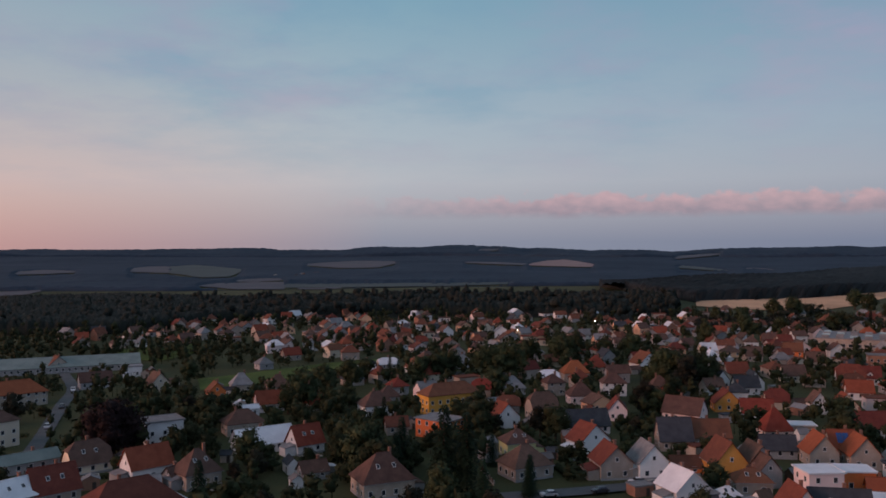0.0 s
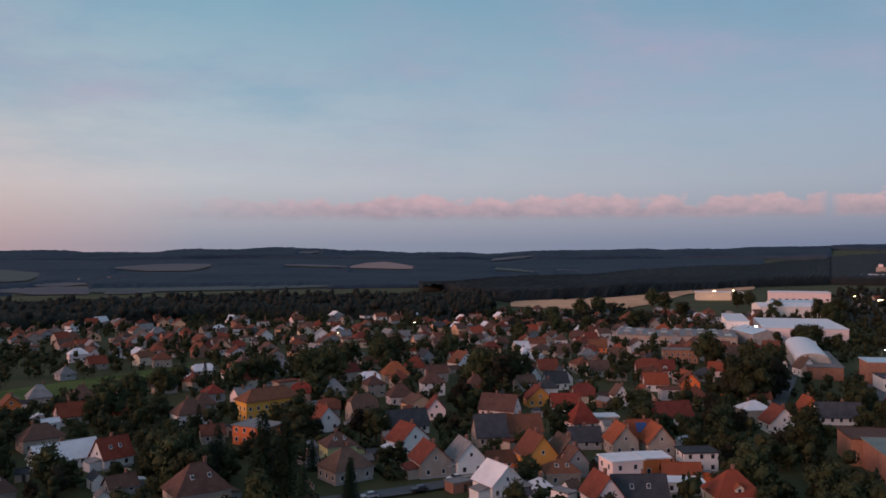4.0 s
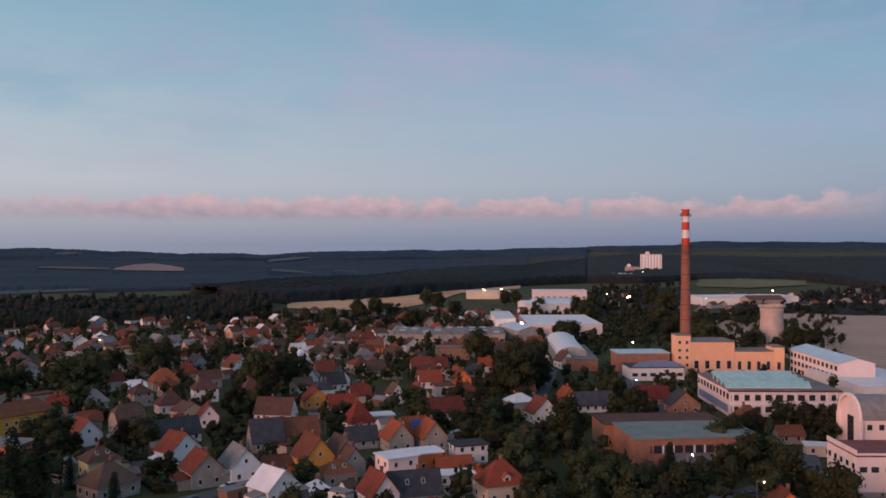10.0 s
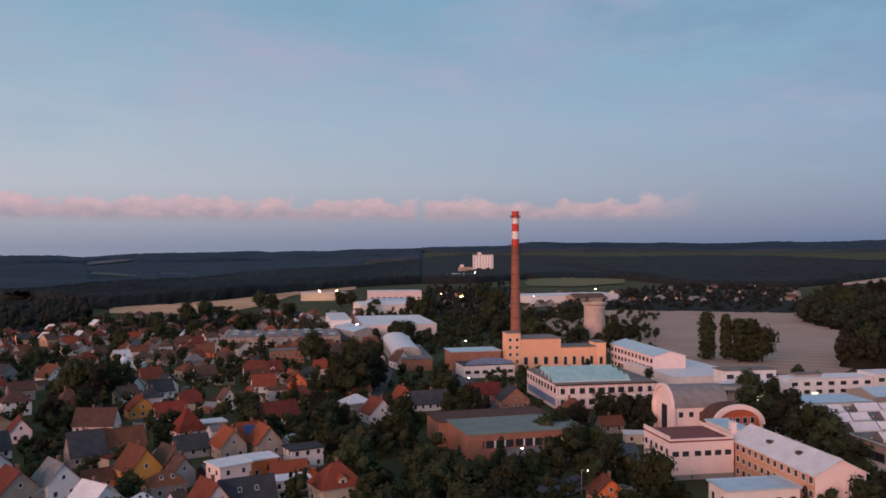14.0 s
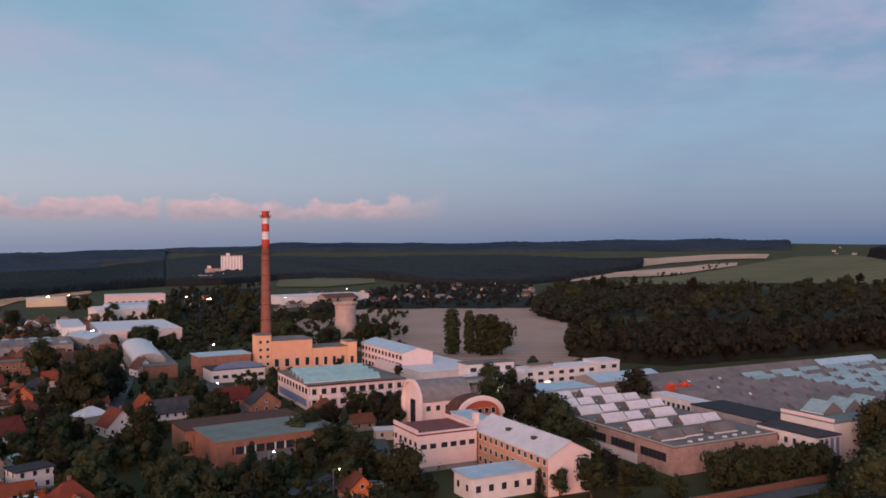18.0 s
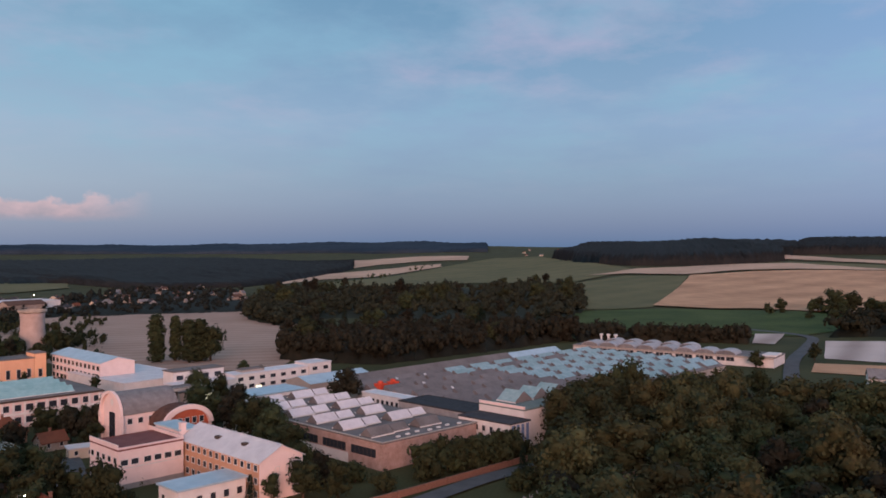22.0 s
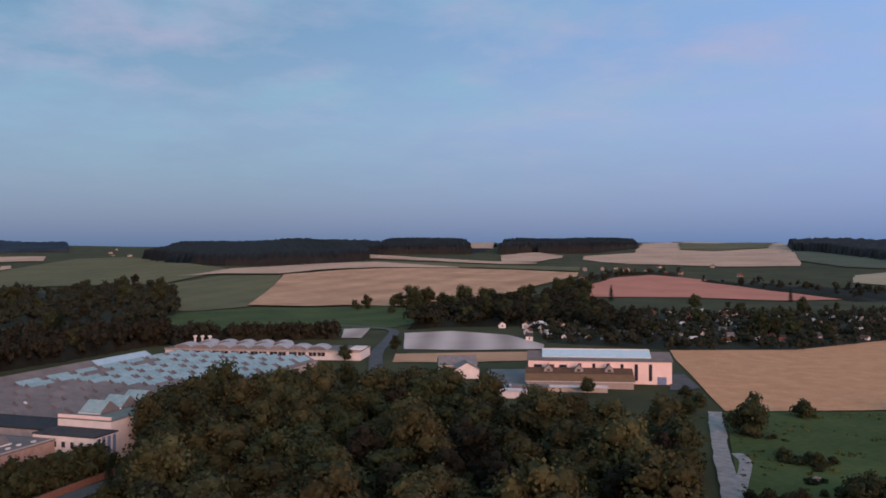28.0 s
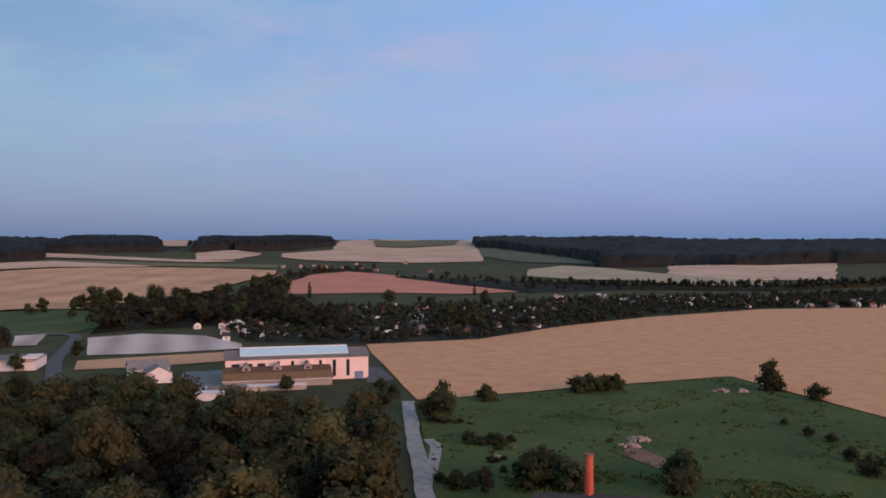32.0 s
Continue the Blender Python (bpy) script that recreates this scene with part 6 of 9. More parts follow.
def boiler_house():
    t = block((226.5, 250.0), 5.6, 7, 15.2, "peach", "felt", rows_front=(3.4, 6.2, 9.0, 12.0), label="peach-coloured boiler house tower with small windows", name="boiler_tower", step=2.2, ww=1.2, wh=1.3, over=0.1)
    block(spot((226.5, 250.0), 5.7, 0), 16.5, 14, 12.8, "peach", "felt", rows_front=(2.6,), label="tall peach-coloured boiler house", name="boiler_house", step=3.6, ww=1.8, wh=3.2, over=0.2)
    block(spot((226.5, 250.0), 22.3, 0), 14.5, 11, 9.2, "peach", "felt", rows_front=(2.2,), label="lower peach-coloured wing of the boiler house", name="boiler_house_wing", step=2.8, ww=1.5, wh=3.4, over=0.2)
    block(spot((226.5, 250.0), 36.9, 0), 4.2, 8, 10.8, "peach", "felt", rows_front=(2.2,), label="peach-coloured end turret of the boiler house", name="boiler_house_turret", step=2.4, ww=1.5, wh=3.0, over=0.15)


def factory_chimney(x, y):
    root = sized("factory_chimney", pose(x, y, 0), "tall brick factory chimney with red and white bands at its top", "chimney")
    def rad(z):
        return 2.35 - 0.95 * z / 63.0
    levels = [(0, 49.3, STACK_BRICK, "shaft"), (49.3, 52.6, STACK_RED, "red_band"), (52.6, 55.8, STACK_WHITE, "white_band"), (55.8, 59.0, STACK_RED, "red_band"), (59.0, 61.6, STACK_WHITE, "white_band"), (61.6, 63.6, STACK_RED, "red_band")]
    # the courses of the shaft swell a little at the iron hoops
    for z0, z1, mt, nm in levels:
        n = 12 if nm == "shaft" else 2
        part(nm, Shape().tube(0, 0, [(z0 + (z1 - z0) * i / n, rad(z0 + (z1 - z0) * i / n)) for i in range(n + 1)], 24), mt, root, smooth=False)
    for z in (8, 14, 20, 26, 32, 38, 44):
        part("hoop", Shape().tube(0, 0, [(z, rad(z) + 0.05), (z + 0.2, rad(z) + 0.05)], 24), DARK, root)
    for z in (46.5, 49.2, 61.4):
        g = Shape().tube(0, 0, [(z, rad(z) + 0.75), (z + 0.12, rad(z) + 0.75)], 24)
        gal = part("gallery", g, DARK, root, "iron walkway round the shaft")
        rail = Shape()
        for i in range(16):
            a = 2 * math.pi * i / 16
            px, py = (rad(z) + 0.7) * math.cos(a), (rad(z) + 0.7) * math.sin(a)
            rail.box(px - 0.04, px + 0.04, py - 0.04, py + 0.04, z + 0.12, z + 1.1)
        rail.tube(0, 0, [(z + 1.05, rad(z) + 0.74), (z + 1.12, rad(z) + 0.74)], 24, cap=False)
        part("railing", rail, DARK, gal)
    part("rim", Shape().tube(0, 0, [(63.6, rad(63) + 0.25), (64.1, rad(63) + 0.25), (64.1, rad(63) - 0.4), (63.2, rad(63) - 0.4)], 24, cap=False), STACK_RED, root)
    lad = Shape()
    for sg in (-1, 1):
        n = len(lad.v)
        lad.v += [(-2.6, sg * 0.22 - 0.03, 1), (-2.6, sg * 0.22 + 0.03, 1), (-1.62, sg * 0.22 + 0.03, 63), (-1.62, sg * 0.22 - 0.03, 63)]
        lad.f.append((n, n + 1, n + 2, n + 3))
        lad.s.append(0)
    for i in range(120):
        z = 1.5 + i * 0.5
        xx = -2.6 + 0.98 * (z - 1) / 62
        lad.box(xx - 0.02, xx + 0.02, -0.22, 0.22, z, z + 0.04)
    part("ladder", lad, DARK, root)


def cooling_tower(x, y):
    root = sized("cooling_tower", pose(x, y, 0), "pinkish concrete cooling tower, waisted, with a dark rim", "tower")
    part("shell", Shape().tube(0, 0, [(0, 7.4), (3, 6.7), (7, 6.0), (11, 5.5), (14, 5.3), (17, 5.4), (19, 5.7)], 32), surface("tower_concrete", (0.42, 0.33, 0.29), (0.52, 0.42, 0.38), 0.3, 0.9, 0.3, 4), root, smooth=True)
    part("rim", Shape().tube(0, 0, [(19.0, 5.7), (19.4, 6.5), (20.4, 6.5), (20.4, 5.6), (19.0, 5.5)], 32, cap=False), WALL["beige"], root)
    for i in range(16):
        a = 2 * math.pi * i / 16
        part("strut", Shape().box(-0.2, 0.2, -0.2, 0.2, 0, 2.4), WALL["concrete"], root, at=pose(7.7 * math.cos(a), 7.7 * math.sin(a), 0))


def three_storey_block():
    r = block((250.0, 197.0), 12.5, 42, 9.6, "pink", "blue", "y", 1.7, rows_side=(1.2, 4.0, 6.9), rows_front=(), label="long pink three-storey workshop with a pale low-pitched roof", name="workshop", step=3.2, ww=2.3, wh=1.7, over=0.4)
    for z in (1.0, 3.8, 6.7):
        part("sill_band", Shape().box(-0.07, 0, -20.5, 20.5, 0, 0.22), TRIM, r, at=pose(-6.25, 0, z))


def pink_hall():
    r = block((148.8, 113.0), 14.6, 13.5, 8.0, "pink", MAROON, label="windowed pink hall with a maroon roof behind a parapet", name="pink_hall", over=0.02, rows_side=(5.3,), step=2.4, ww=1.5, wh=1.3)
    for i in range(6):
        part("window", shared(("window", 1.7, 1.3, False), lambda: window_mesh(1.7, 1.3, False), [TRIM, PANE]), None, r, at=pose(-6.0 + i * 2.3 + (0.5 if i > 1 else 0), -6.75, 4.9))
    part("string_course", Shape().box(-7.36, 7.36, -6.85, -6.751, 4.3, 4.5), TRIM, r)
    part("parapet", Shape().box(-7.4, 7.4, -6.85, -6.5, 8.38, 8.75).box(-7.4, -7.1, -6.49, 6.8, 8.38, 9.3).box(6.9, 7.4, -6.49, 6.8, 8.38, 9.1), WALL["pink"], r)
    part("plinth", Shape().box(-7.36, 7.36, -6.81, -6.751, 0, 1.1), WALL["grey"], r)
    c = block(spot((148.8, 113.0), 15.3, 3.0), 5.0, 11, 9.4, "pink", "blue", label="narrow stair block with a pale blue roof", name="stair_block", over=0.25)
    part("pier", Shape().box(-0.6, 0.6, -0.6, 0.6, 0, 11.0).box(-0.7, 0.7, -0.7, 0.7, 11.0, 11.2), WALL["pink"], c, at=pose(-1.6, -5.2, 0))


def long_office():
    o = (149.0, 81.0)
    r = block(o, 10.3, 31, 7.9, "ochre", "silver", "y", 2.6, rows_side=(0.9, 3.5, 6.0), label="long ochre office wing with a pale metal roof and pink gable", name="office_wing", over=0.45, step=2.2, ww=1.35, wh=1.35)
    b = 31 / 2
    part("gable_wall", gable_walls(Shape(), 10.3, 0.12, 7.9, 2.6, "y"), WALL["pink"], r, "pink rendered gable", at=pose(0, -b - 0.07, 0))
    for x, z in ((-1.0, 5.2), (1.6, 5.2), (-1.0, 2.2), (1.6, 2.2)):
        part("window", shared(("window", 1.1, 1.3, True), lambda: window_mesh(1.1, 1.3, True), [TRIM, PANE]), None, r, at=pose(x, -b - 0.14, z))
    for x, y in ((-2.4, 4), (-2.2, -6), (2.2, -11), (2.0, 8)):
        zz = 7.9 + 2.6 * (1 - abs(x) / 5.15)
        part("roof_hatch", Shape().box(-0.5, 0.5, -0.7, 0.7, -0.3, 0.5), DARK, r, at=pose(x, y, zz))


def low_block():
    block((137.6, 91.5), 14.5, 7.5, 4.5, "white", "blue", rows_front=(1.6,), rows_side=(1.6,), label="low white annexe with a pale blue flat roof", name="annexe", over=0.35, step=2.6, ww=1.3, wh=1.5)


def arched_hall():
    a = radians(G)
    x, y = spot((178.4, 134.2), 7.5, 5.5)
    r = sized("vaulted_hall", pose(x, y, 0, 0, 0, G), "pink hall under a grey barrel roof, tall arched end", "building")
    part("wall", Shape().box(-7.4, 7.5, -5.5, 5.5, 0, 8.6), WALL["pink"], r)
    part("barrel_roof", vault(14.6, 11, 8.6, 4.9), ROOF["grey"], r)
    end = part("end_wall", Shape().poly(arch_wall(11, 8.6, 4.9)[::-1]).poly([(0.3, q, z) for _, q, z in arch_wall(11, 8.6, 4.9)]), WALL["pink"], r, at=pose(-7.5, 0, 0))
    part("end_wall", Shape().poly(arch_wall(11, 8.6, 4.9)), WALL["pink"], r, at=pose(7.51, 0, 0))
    part("rim", arch_rim(10.6, 8.6, 4.9, 0.7, 0.7), WALL["pink"], r, at=pose(-7.5, 0, 0))
    for sg in (-1, 1):
        part("pier", Shape().box(-0.75, 0, -0.7, 0.7, 0, 8.6), WALL["pink"], r, at=pose(-7.51, sg * 5.6, 0))
    part("tall_window", Shape().box(-0.12, 0, -1.5, 1.5, 0.5, 8.8), PANE, r, "tall dark glazed strip", at=pose(-7.51, 0, 0))
    part("round_window", Shape().poly([(0, 0.9 * math.cos(k * math.pi / 8), 0.9 * math.sin(k * math.pi / 8)) for k in range(16)][::-1]), TRIM, r, at=pose(-7.6, 0, 11.3))
    windows_on(r, 14, pose(0, -5.5, 0), 6.2, 1, True, 2.6, 1.4, 1.5)
    # the lower porch with its broad round arch
    x, y = spot((181.0, 124.6), 6.9, 4.3)
    p = sized("arched_porch_hall", pose(x, y, 0, 0, 0, G), "lower pink hall with a broad round arch and brown barrel roof", "building")
    part("wall", Shape().box(-6.9, 6.9, -3.6, 4.2, 0, 5.4), WALL["pink"], p)
    part("barrel_roof", vault(8.0, 13.4, 5.4, 4.4), ROOF["brown"], p, at=pose(0, 0.3, 0, 0, 0, 90))
    part("arch_rim", arch_rim(11.6, 5.4, 3.9, 1.2, 0.9), WALL["pink"], p, at=pose(0, -3.7, 0, 0, 0, 90))
    part("recess", Shape().poly(arch_wall(12, 5.4, 4.0)), WALL["red"], p, "shaded red wall inside the arch", at=pose(0, -3.62, 0, 0, 0, 90) @ pose(-0.02, 0, 0))
    for i in range(5):
        part("window", shared(("window", 1.3, 1.6, False), lambda: window_mesh(1.3, 1.6, False), [TRIM, PANE]), None, p, at=pose(-4.0 + 2 * i, -3.7, 5.6))


def brick_hall():
    o = (177.5, 66.0)
    d = 66.0
    r = block(o, 31, d, 6.0, OLD_PLASTER, "felt", label="long hall of weathered pinkish brick with paired glazed roof lights", name="brick_hall", over=0.1)
    for i in range(6):
        part("strip_window", Shape().box(-0.06, 0, -4.3, 4.3, 0, 1.9), PANE, r, "long dark window strip", at=pose(-15.5, -d / 2 + 6.6 + i * 10.6, 2.6))
        for k in range(7):
            part("mullion", Shape().box(-0.1, -0.061, -0.05, 0.05, 0, 1.9), DARK, r, at=pose(-15.5, -d / 2 + 6.6 + i * 10.6 - 4.2 + 1.4 * k, 2.6))
    part("white_dado", Shape().box(-0.05, 0, -d / 2 + 12, d / 2, 0, 2.3), WALL["white"], r, "whitewashed lower wall", at=pose(-15.5, 0, 0))
    part("coping", Shape().box(-15.7, 15.7, -d / 2 - 0.2, -d / 2 + 0.3, 6.32, 6.5).box(-15.7, -15.2, -d / 2 + 0.31, d / 2, 6.32, 6.5), WALL["concrete"], r)
    for j in range(6):
        for i in range(2):
            old = j == 0
            gx, gy = -10.6 + i * 15.6 + 0.35 * j, -d / 2 + 7.4 + j * 10.6
            fa = ROOF["felt"] if old else GLAZING_PINK
            ridge_light(r, gx, gy, 6.34, 6.6, 3.9, 1.55, fa, ROOF["felt"])
            if not (i == 1 and j in (0, 2)):
                ridge_light(r, gx + 6.6, gy + 0.5, 6.34, 4.6, 3.3, 1.3, fa, ROOF["felt"])
    for k in range(7):
        part("roof_vent", Shape().box(-0.5, 0.5, -0.3, 0.3, 0, 0.35), TRIM, r, at=pose(-9 + 3.4 * k, -d / 2 + 2.0 + (k % 3) * 0.4, 6.32))


def white_block():
    o = (208.0, 40.0)
    r = block(o, 26, 15, 9.0, "white", "green", label="tall white works block with a grey-green roof and pink parapet", name="white_block", over=0.02)
    part("parapet", Shape().box(-13.05, -12.7, -7.5, 7.5, 9.38, 10.1), WALL["pink"], r)
    for i in range(3):
        part("window", shared(("window", 1.2, 1.6, True), lambda: window_mesh(1.2, 1.6, True), [TRIM, PANE]), None, r, at=pose(-12.0, -7.5, 1.5 + 2.6 * i))
    for i in range(3):
        ridge_light(r, -4 + i * 7.5, 3.0, 9.3, 6.0, 7, 2.4, GLAZING, GLAZING, turn=90)
    s = block(spot(o, -7.8, -2.0), 7.6, 17, 7.0, "white", "slate", label="white gatehouse with a dark roof and window row", name="gatehouse", rows_side=(4.4,), over=0.15, step=2.1, ww=1.2, wh=1.5)
    for i in range(4):
        part("dark_strip", Shape().box(-0.5, 0.5, -0.08, 0, 0.3, 6.7), BLUE_PANEL, s, "dark vertical panel", at=pose(-2.7 + i * 1.8, -8.5, 0))
    block(spot(o, -1.3, 15.3), 11.5, 29, 6.2, "grey", "slate", label="plain grey range with a dark felt roof", name="dark_roofed_range", over=0.15)
    block(spot(o, 4.9, 44.6), 5.2, 23, 5.2, "white", "silver", label="low white range with a row of tall windows", name="low_range", rows_side=(1.2,), over=0.2, step=1.9, ww=1.3, wh=2.8)


def sawtooth_hall():
    o = spot((217.0, 54.0), 9.0, -14.0)
    x, y = spot(o, 66, 46)
    for i in range(11):
        for j in range(6):
            px, py = spot(o, i * 13.2, 16 + j * 12)
            TAKEN.append((SIZE * px, SIZE * py, 9.0))
    r = sized("sawtooth_hall", pose(x, y, -1.5, 0, 0, G), "vast low weaving shed under rows of dusty sawtooth roofs", "building")
    part("wall", Shape().box(-66, 66, -32, 38, 1.5, 5.6), WALL["concrete"], r)
    part("deck", Shape().box(-66, 66, -32, 38, 5.6, 5.9), ROOF["felt"], r)
    rnd = random.Random(4)
    # teeth: a long dusty slope towards the viewer, an upright glazed face behind
    for j in range(10):
        for i in range(10):
            x0 = -66 + i * 13.2 + (j % 2) * 2.0
            x1 = min(x0 + 11.6, 66)
            y0 = -32 + j * 6.4
            if i < 2 and j < 2:
                continue
            blue = i + 0.25 * j > 4.6 + rnd.uniform(-0.4, 0.4) and rnd.random() < 0.95
            s = Shape().poly([(x0, y0, 5.9), (x1, y0, 5.9), (x1, y0 + 4.4, 8.1), (x0, y0 + 4.4, 8.1)]).poly([(x1, y0 + 5.6, 5.9), (x0, y0 + 5.6, 5.9), (x0, y0 + 4.4, 8.1), (x1, y0 + 4.4, 8.1)])
            s.poly([(x0, y0 + 5.6, 5.9), (x0, y0, 5.9), (x0, y0 + 4.4, 8.1)]).poly([(x1, y0, 5.9), (x1, y0 + 5.6, 5.9), (x1, y0 + 4.4, 8.1)])
            tooth = part("sawtooth", s, SHED_SLOPE, r)
            if blue:
                part("glazing", Shape().slab([(x0 + 0.3, y0 + 1.3, 6.6), (x1 - 1.6, y0 + 1.3, 6.6), (x1 - 1.6, y0 + 4.3, 8.12), (x0 + 0.3, y0 + 4.3, 8.12)], 0.04), GLAZING, tooth)
            elif rnd.random() < 0.12:
                part("patch", Shape().slab([(x0 + 2, y0 + 0.6, 6.25), (x0 + 3, y0 + 0.6, 6.25), (x0 + 3, y0 + 3.2, 7.55), (x0 + 2, y0 + 3.2, 7.55)], 0.04), TRIM, tooth)
    part("back_roof", Shape().slab([(-66, 33, 6.0), (20, 33, 6.0), (20, 38, 9.0), (-66, 38, 9.0)], 0.2), ROOF["felt"], r)
    part("back_glazing", Shape().slab([(20.5, 33, 6.0), (52, 33, 6.0), (52, 38, 8.8), (20.5, 38, 8.8)], 0.2), ROOF["blue"], r)
    w = block(spot(o, 2, 62), 28, 20, 4.4, "concrete", "felt", label="low grey store with a flat felt roof", name="store", over=0.2)
    part("pink_parapet", Shape().box(-13, 13, -10.2, -10.0, 3.0, 4.9), WALL["concrete"], w)
    g = sized("gantry", pose(*spot(o, 6, 67), 4.66, 0, 0, G) @ Matrix.Diagonal((0.8, 0.8, 0.72, 1)), "orange-red steel ducting on the shed roof", "machine")
    for x0 in (-4.6, 2.2):
        part("housing", Shape().box(x0, x0 + 3.6, -1.6, 1.6, 0, 2.6).box(x0 - 0.2, x0 + 3.8, -1.8, 1.8, 2.6, 2.8), GANTRY, g, "orange-red fan housing")
        part("cowl", Shape().tube(x0 + 1.8, 0, [(2.8, 1.1), (3.5, 1.1), (3.9, 0.6)], 14), GANTRY, g)
    part("duct", Shape().box(-0.99, 2.19, -0.5, 0.5, 1.0, 1.9), GANTRY, g)


def wave_hall():
    turn = -18.0
    x, y = spot((382.5, 10.75), 12, 0, turn)
    r = sized("shell_roof_hall", pose(x, y, 0, 0, 0, turn), "long hall with a row of pale barrel shell roofs", "building")
    part("wall", Shape().box(-12, 7, -44.5, 44.5, 0, 3.9), WALL["white"], r)
    part("deck", Shape().box(-12.3, 7.3, -44.8, 44.8, 3.9, 4.2), ROOF["felt"], r)
    part("end_block", Shape().box(-9, 2, -44.4, -39, 4.2, 4.9), WALL["white"], r, "white upstand at the hall's end")
    for i in range(8):
        yy = 36.5 - i * 8.8
        sh = part("shell_roof", vault(10, 7.6, 4.2, 1.7, 12), SHELL, r, at=pose(-6.9, yy, 0))
        part("shell_end", Shape().poly([(0, -3.7 * math.cos(math.pi * k / 12), 4.2 + 1.62 * math.sin(math.pi * k / 12)) for k in range(13)][::-1]), ROOF["grey"], sh, "grey glazed tympanum", at=pose(-4.8, 0, 0))
        part("shell_glazing", Shape().slab([(-4.6, 0.3, 6.18), (4.6, 0.3, 6.18), (4.6, 2.9, 5.62), (-4.6, 2.9, 5.62)][::-1], 0.06), GLAZING_PINK, sh, "pale glazed strip")
        for y0 in (-3.6, 0.3):
            part("strip_window", Shape().box(-0.08, 0, y0, y0 + 3.3, 0, 1.6), PANE, r, at=pose(-12.0, yy, 1.7))
            part("mullion", Shape().box(-0.12, -0.081, y0 + 1.6, y0 + 1.75, 0, 1.6), TRIM, r, at=pose(-12.0, yy, 1.7))
    for i in range(5):
        sh = part("rear_shell_roof", vault(7, 7.6, 4.2, 2.2, 12), SHELL, r, at=pose(3.0, 30 - i * 8.8, 0))
        part("shell_end", Shape().poly([(0, -3.7 * math.cos(math.pi * k / 12), 4.2 + 2.1 * math.sin(math.pi * k / 12)) for k in range(13)][::-1]), ROOF["grey"], sh, "grey glazed tympanum", at=pose(-3.4, 0, 0))
    part("fascia", Shape().box(-12.45, -12.31, -44.5, 44.5, 3.5, 4.25), WALL["concrete"], r)
    for i in range(3):
        part("vent", Shape().tube(0, 0, [(4.2, 0.5), (7.2, 0.5), (7.4, 0.9), (8.1, 0.9)], 10), TRIM, r, at=pose(5, 38 - i * 3.6, 0))


def long_pink_shed():
    T2 = -107.0
    o = (299.0, -86.5)
    r = block(o, 51, 17, 8.2, "pink", "felt", "x", 2.2, turn=T2, label="long pink barn-like hall with a pale blue roof light", name="long_hall", over=0.5)
    a, b = 19.5, 4.2
    part("roof_light", Shape().slab([(-a, -6.2, 9.5), (a, -6.2, 9.5), (a, -0.2, 11.4), (-a, -0.2, 11.4)], 0.5), surface("sky_blue_glazing", (0.42, 0.62, 0.72), (0.52, 0.72, 0.80), 0.4, 0.3, 0.1, 3), r, "raised pale blue roof light", at=pose(-1.0, 0, 0))
    part("roof_light_ribs", Shape().box(-a, a, -0.5, -0.1, 11.3, 11.6), TRIM, r, at=pose(-1.0, 0, 0))
    for i, x in enumerate((-7.0, -2.0, 3.0, 8.0)):
        part("slot_window", Shape().box(-0.55, 0.55, -0.08, 0, 0, 2.2), PANE, r, "dark upright window", at=pose(x, -8.5, 5.0))
    for x in (13.0, 18.0):
        part("slot_window", Shape().box(-0.6, 0.6, -0.08, 0, 0, 6.0), PANE, r, "tall dark upright window", at=pose(x, -8.5, 1.2))
    part("door", Shape().box(-1.6, 1.6, -0.1, 0, 0, 2.7), BLUE_PANEL, r, "blue-grey double door", at=pose(22.0, -8.5, 0))
    for x in (-22, -17.5, -13):
        part("window", shared(("window", 3.0, 1.2, False), lambda: window_mesh(3.0, 1.2, False), [TRIM, PANE]), None, r, at=pose(x, -8.5, 5.6))
    # lean-to in front, with a brown roof and little gables
    l = sized("lean_to", pose(*spot(o, 18.0, -6.0, T2), 0, 0, 0, T2), "long lean-to with a yellow-brown roof and small gables", "shed")
    OCHRE = surface("ochre_sheet_roof", (0.19, 0.115, 0.06), (0.26, 0.16, 0.085), 0.4, 0.8, 0.2, 4)
    UMBER = surface("umber_sheet_roof", (0.095, 0.062, 0.045), (0.145, 0.092, 0.062), 0.4, 0.8, 0.2, 4)
    part("wall", Shape().box(-18.5, 18.5, -5.5, 5.4, 0, 2.6), WALL["concrete"], l)
    part("roof", Shape().slab([(-19, -6.2, 2.6), (19, -6.2, 2.6), (19, 0.6, 4.2), (-19, 0.6, 4.2)], 0.15), OCHRE, l)
    part("upper_roof", Shape().slab([(-19, 0.6, 4.35), (19, 0.6, 4.35), (19, 5.8, 5.7), (-19, 5.8, 5.7)], 0.15), UMBER, l, "darker brown upper roof")
    part("gutter", Shape().box(-19, 19, -6.36, -6.21, 2.35, 2.6), TRIM, l, "pale gutter board")
    for i in range(19):
        part("standing_seam", shared(("standing_seam",), lambda: Shape().slab([(-0.05, -6.2, 2.76), (0.05, -6.2, 2.76), (0.05, 0.55, 4.36), (-0.05, 0.55, 4.36)], 0.06), OCHRE), None, l, at=pose(-18 + 2 * i, 0, 0))
    for x in (-10.8, 0.0, 10.7):
        d = part("small_gable", gable_walls(Shape(), 3.0, 2.4, 0.8, 1.9, "y"), WALL["grey"], l, at=pose(x, 3.2, 4.7))
        part("gable_roof", roof_shape(3.0, 2.4, 0.8, 1.9, "y", 0.2, 0.1), ROOF["grey"], d)
        part("louvre", Shape().box(-0.55, 0.55, -1.27, -1.2, 0.2, 1.0), DARK, d, "dark louvred opening")
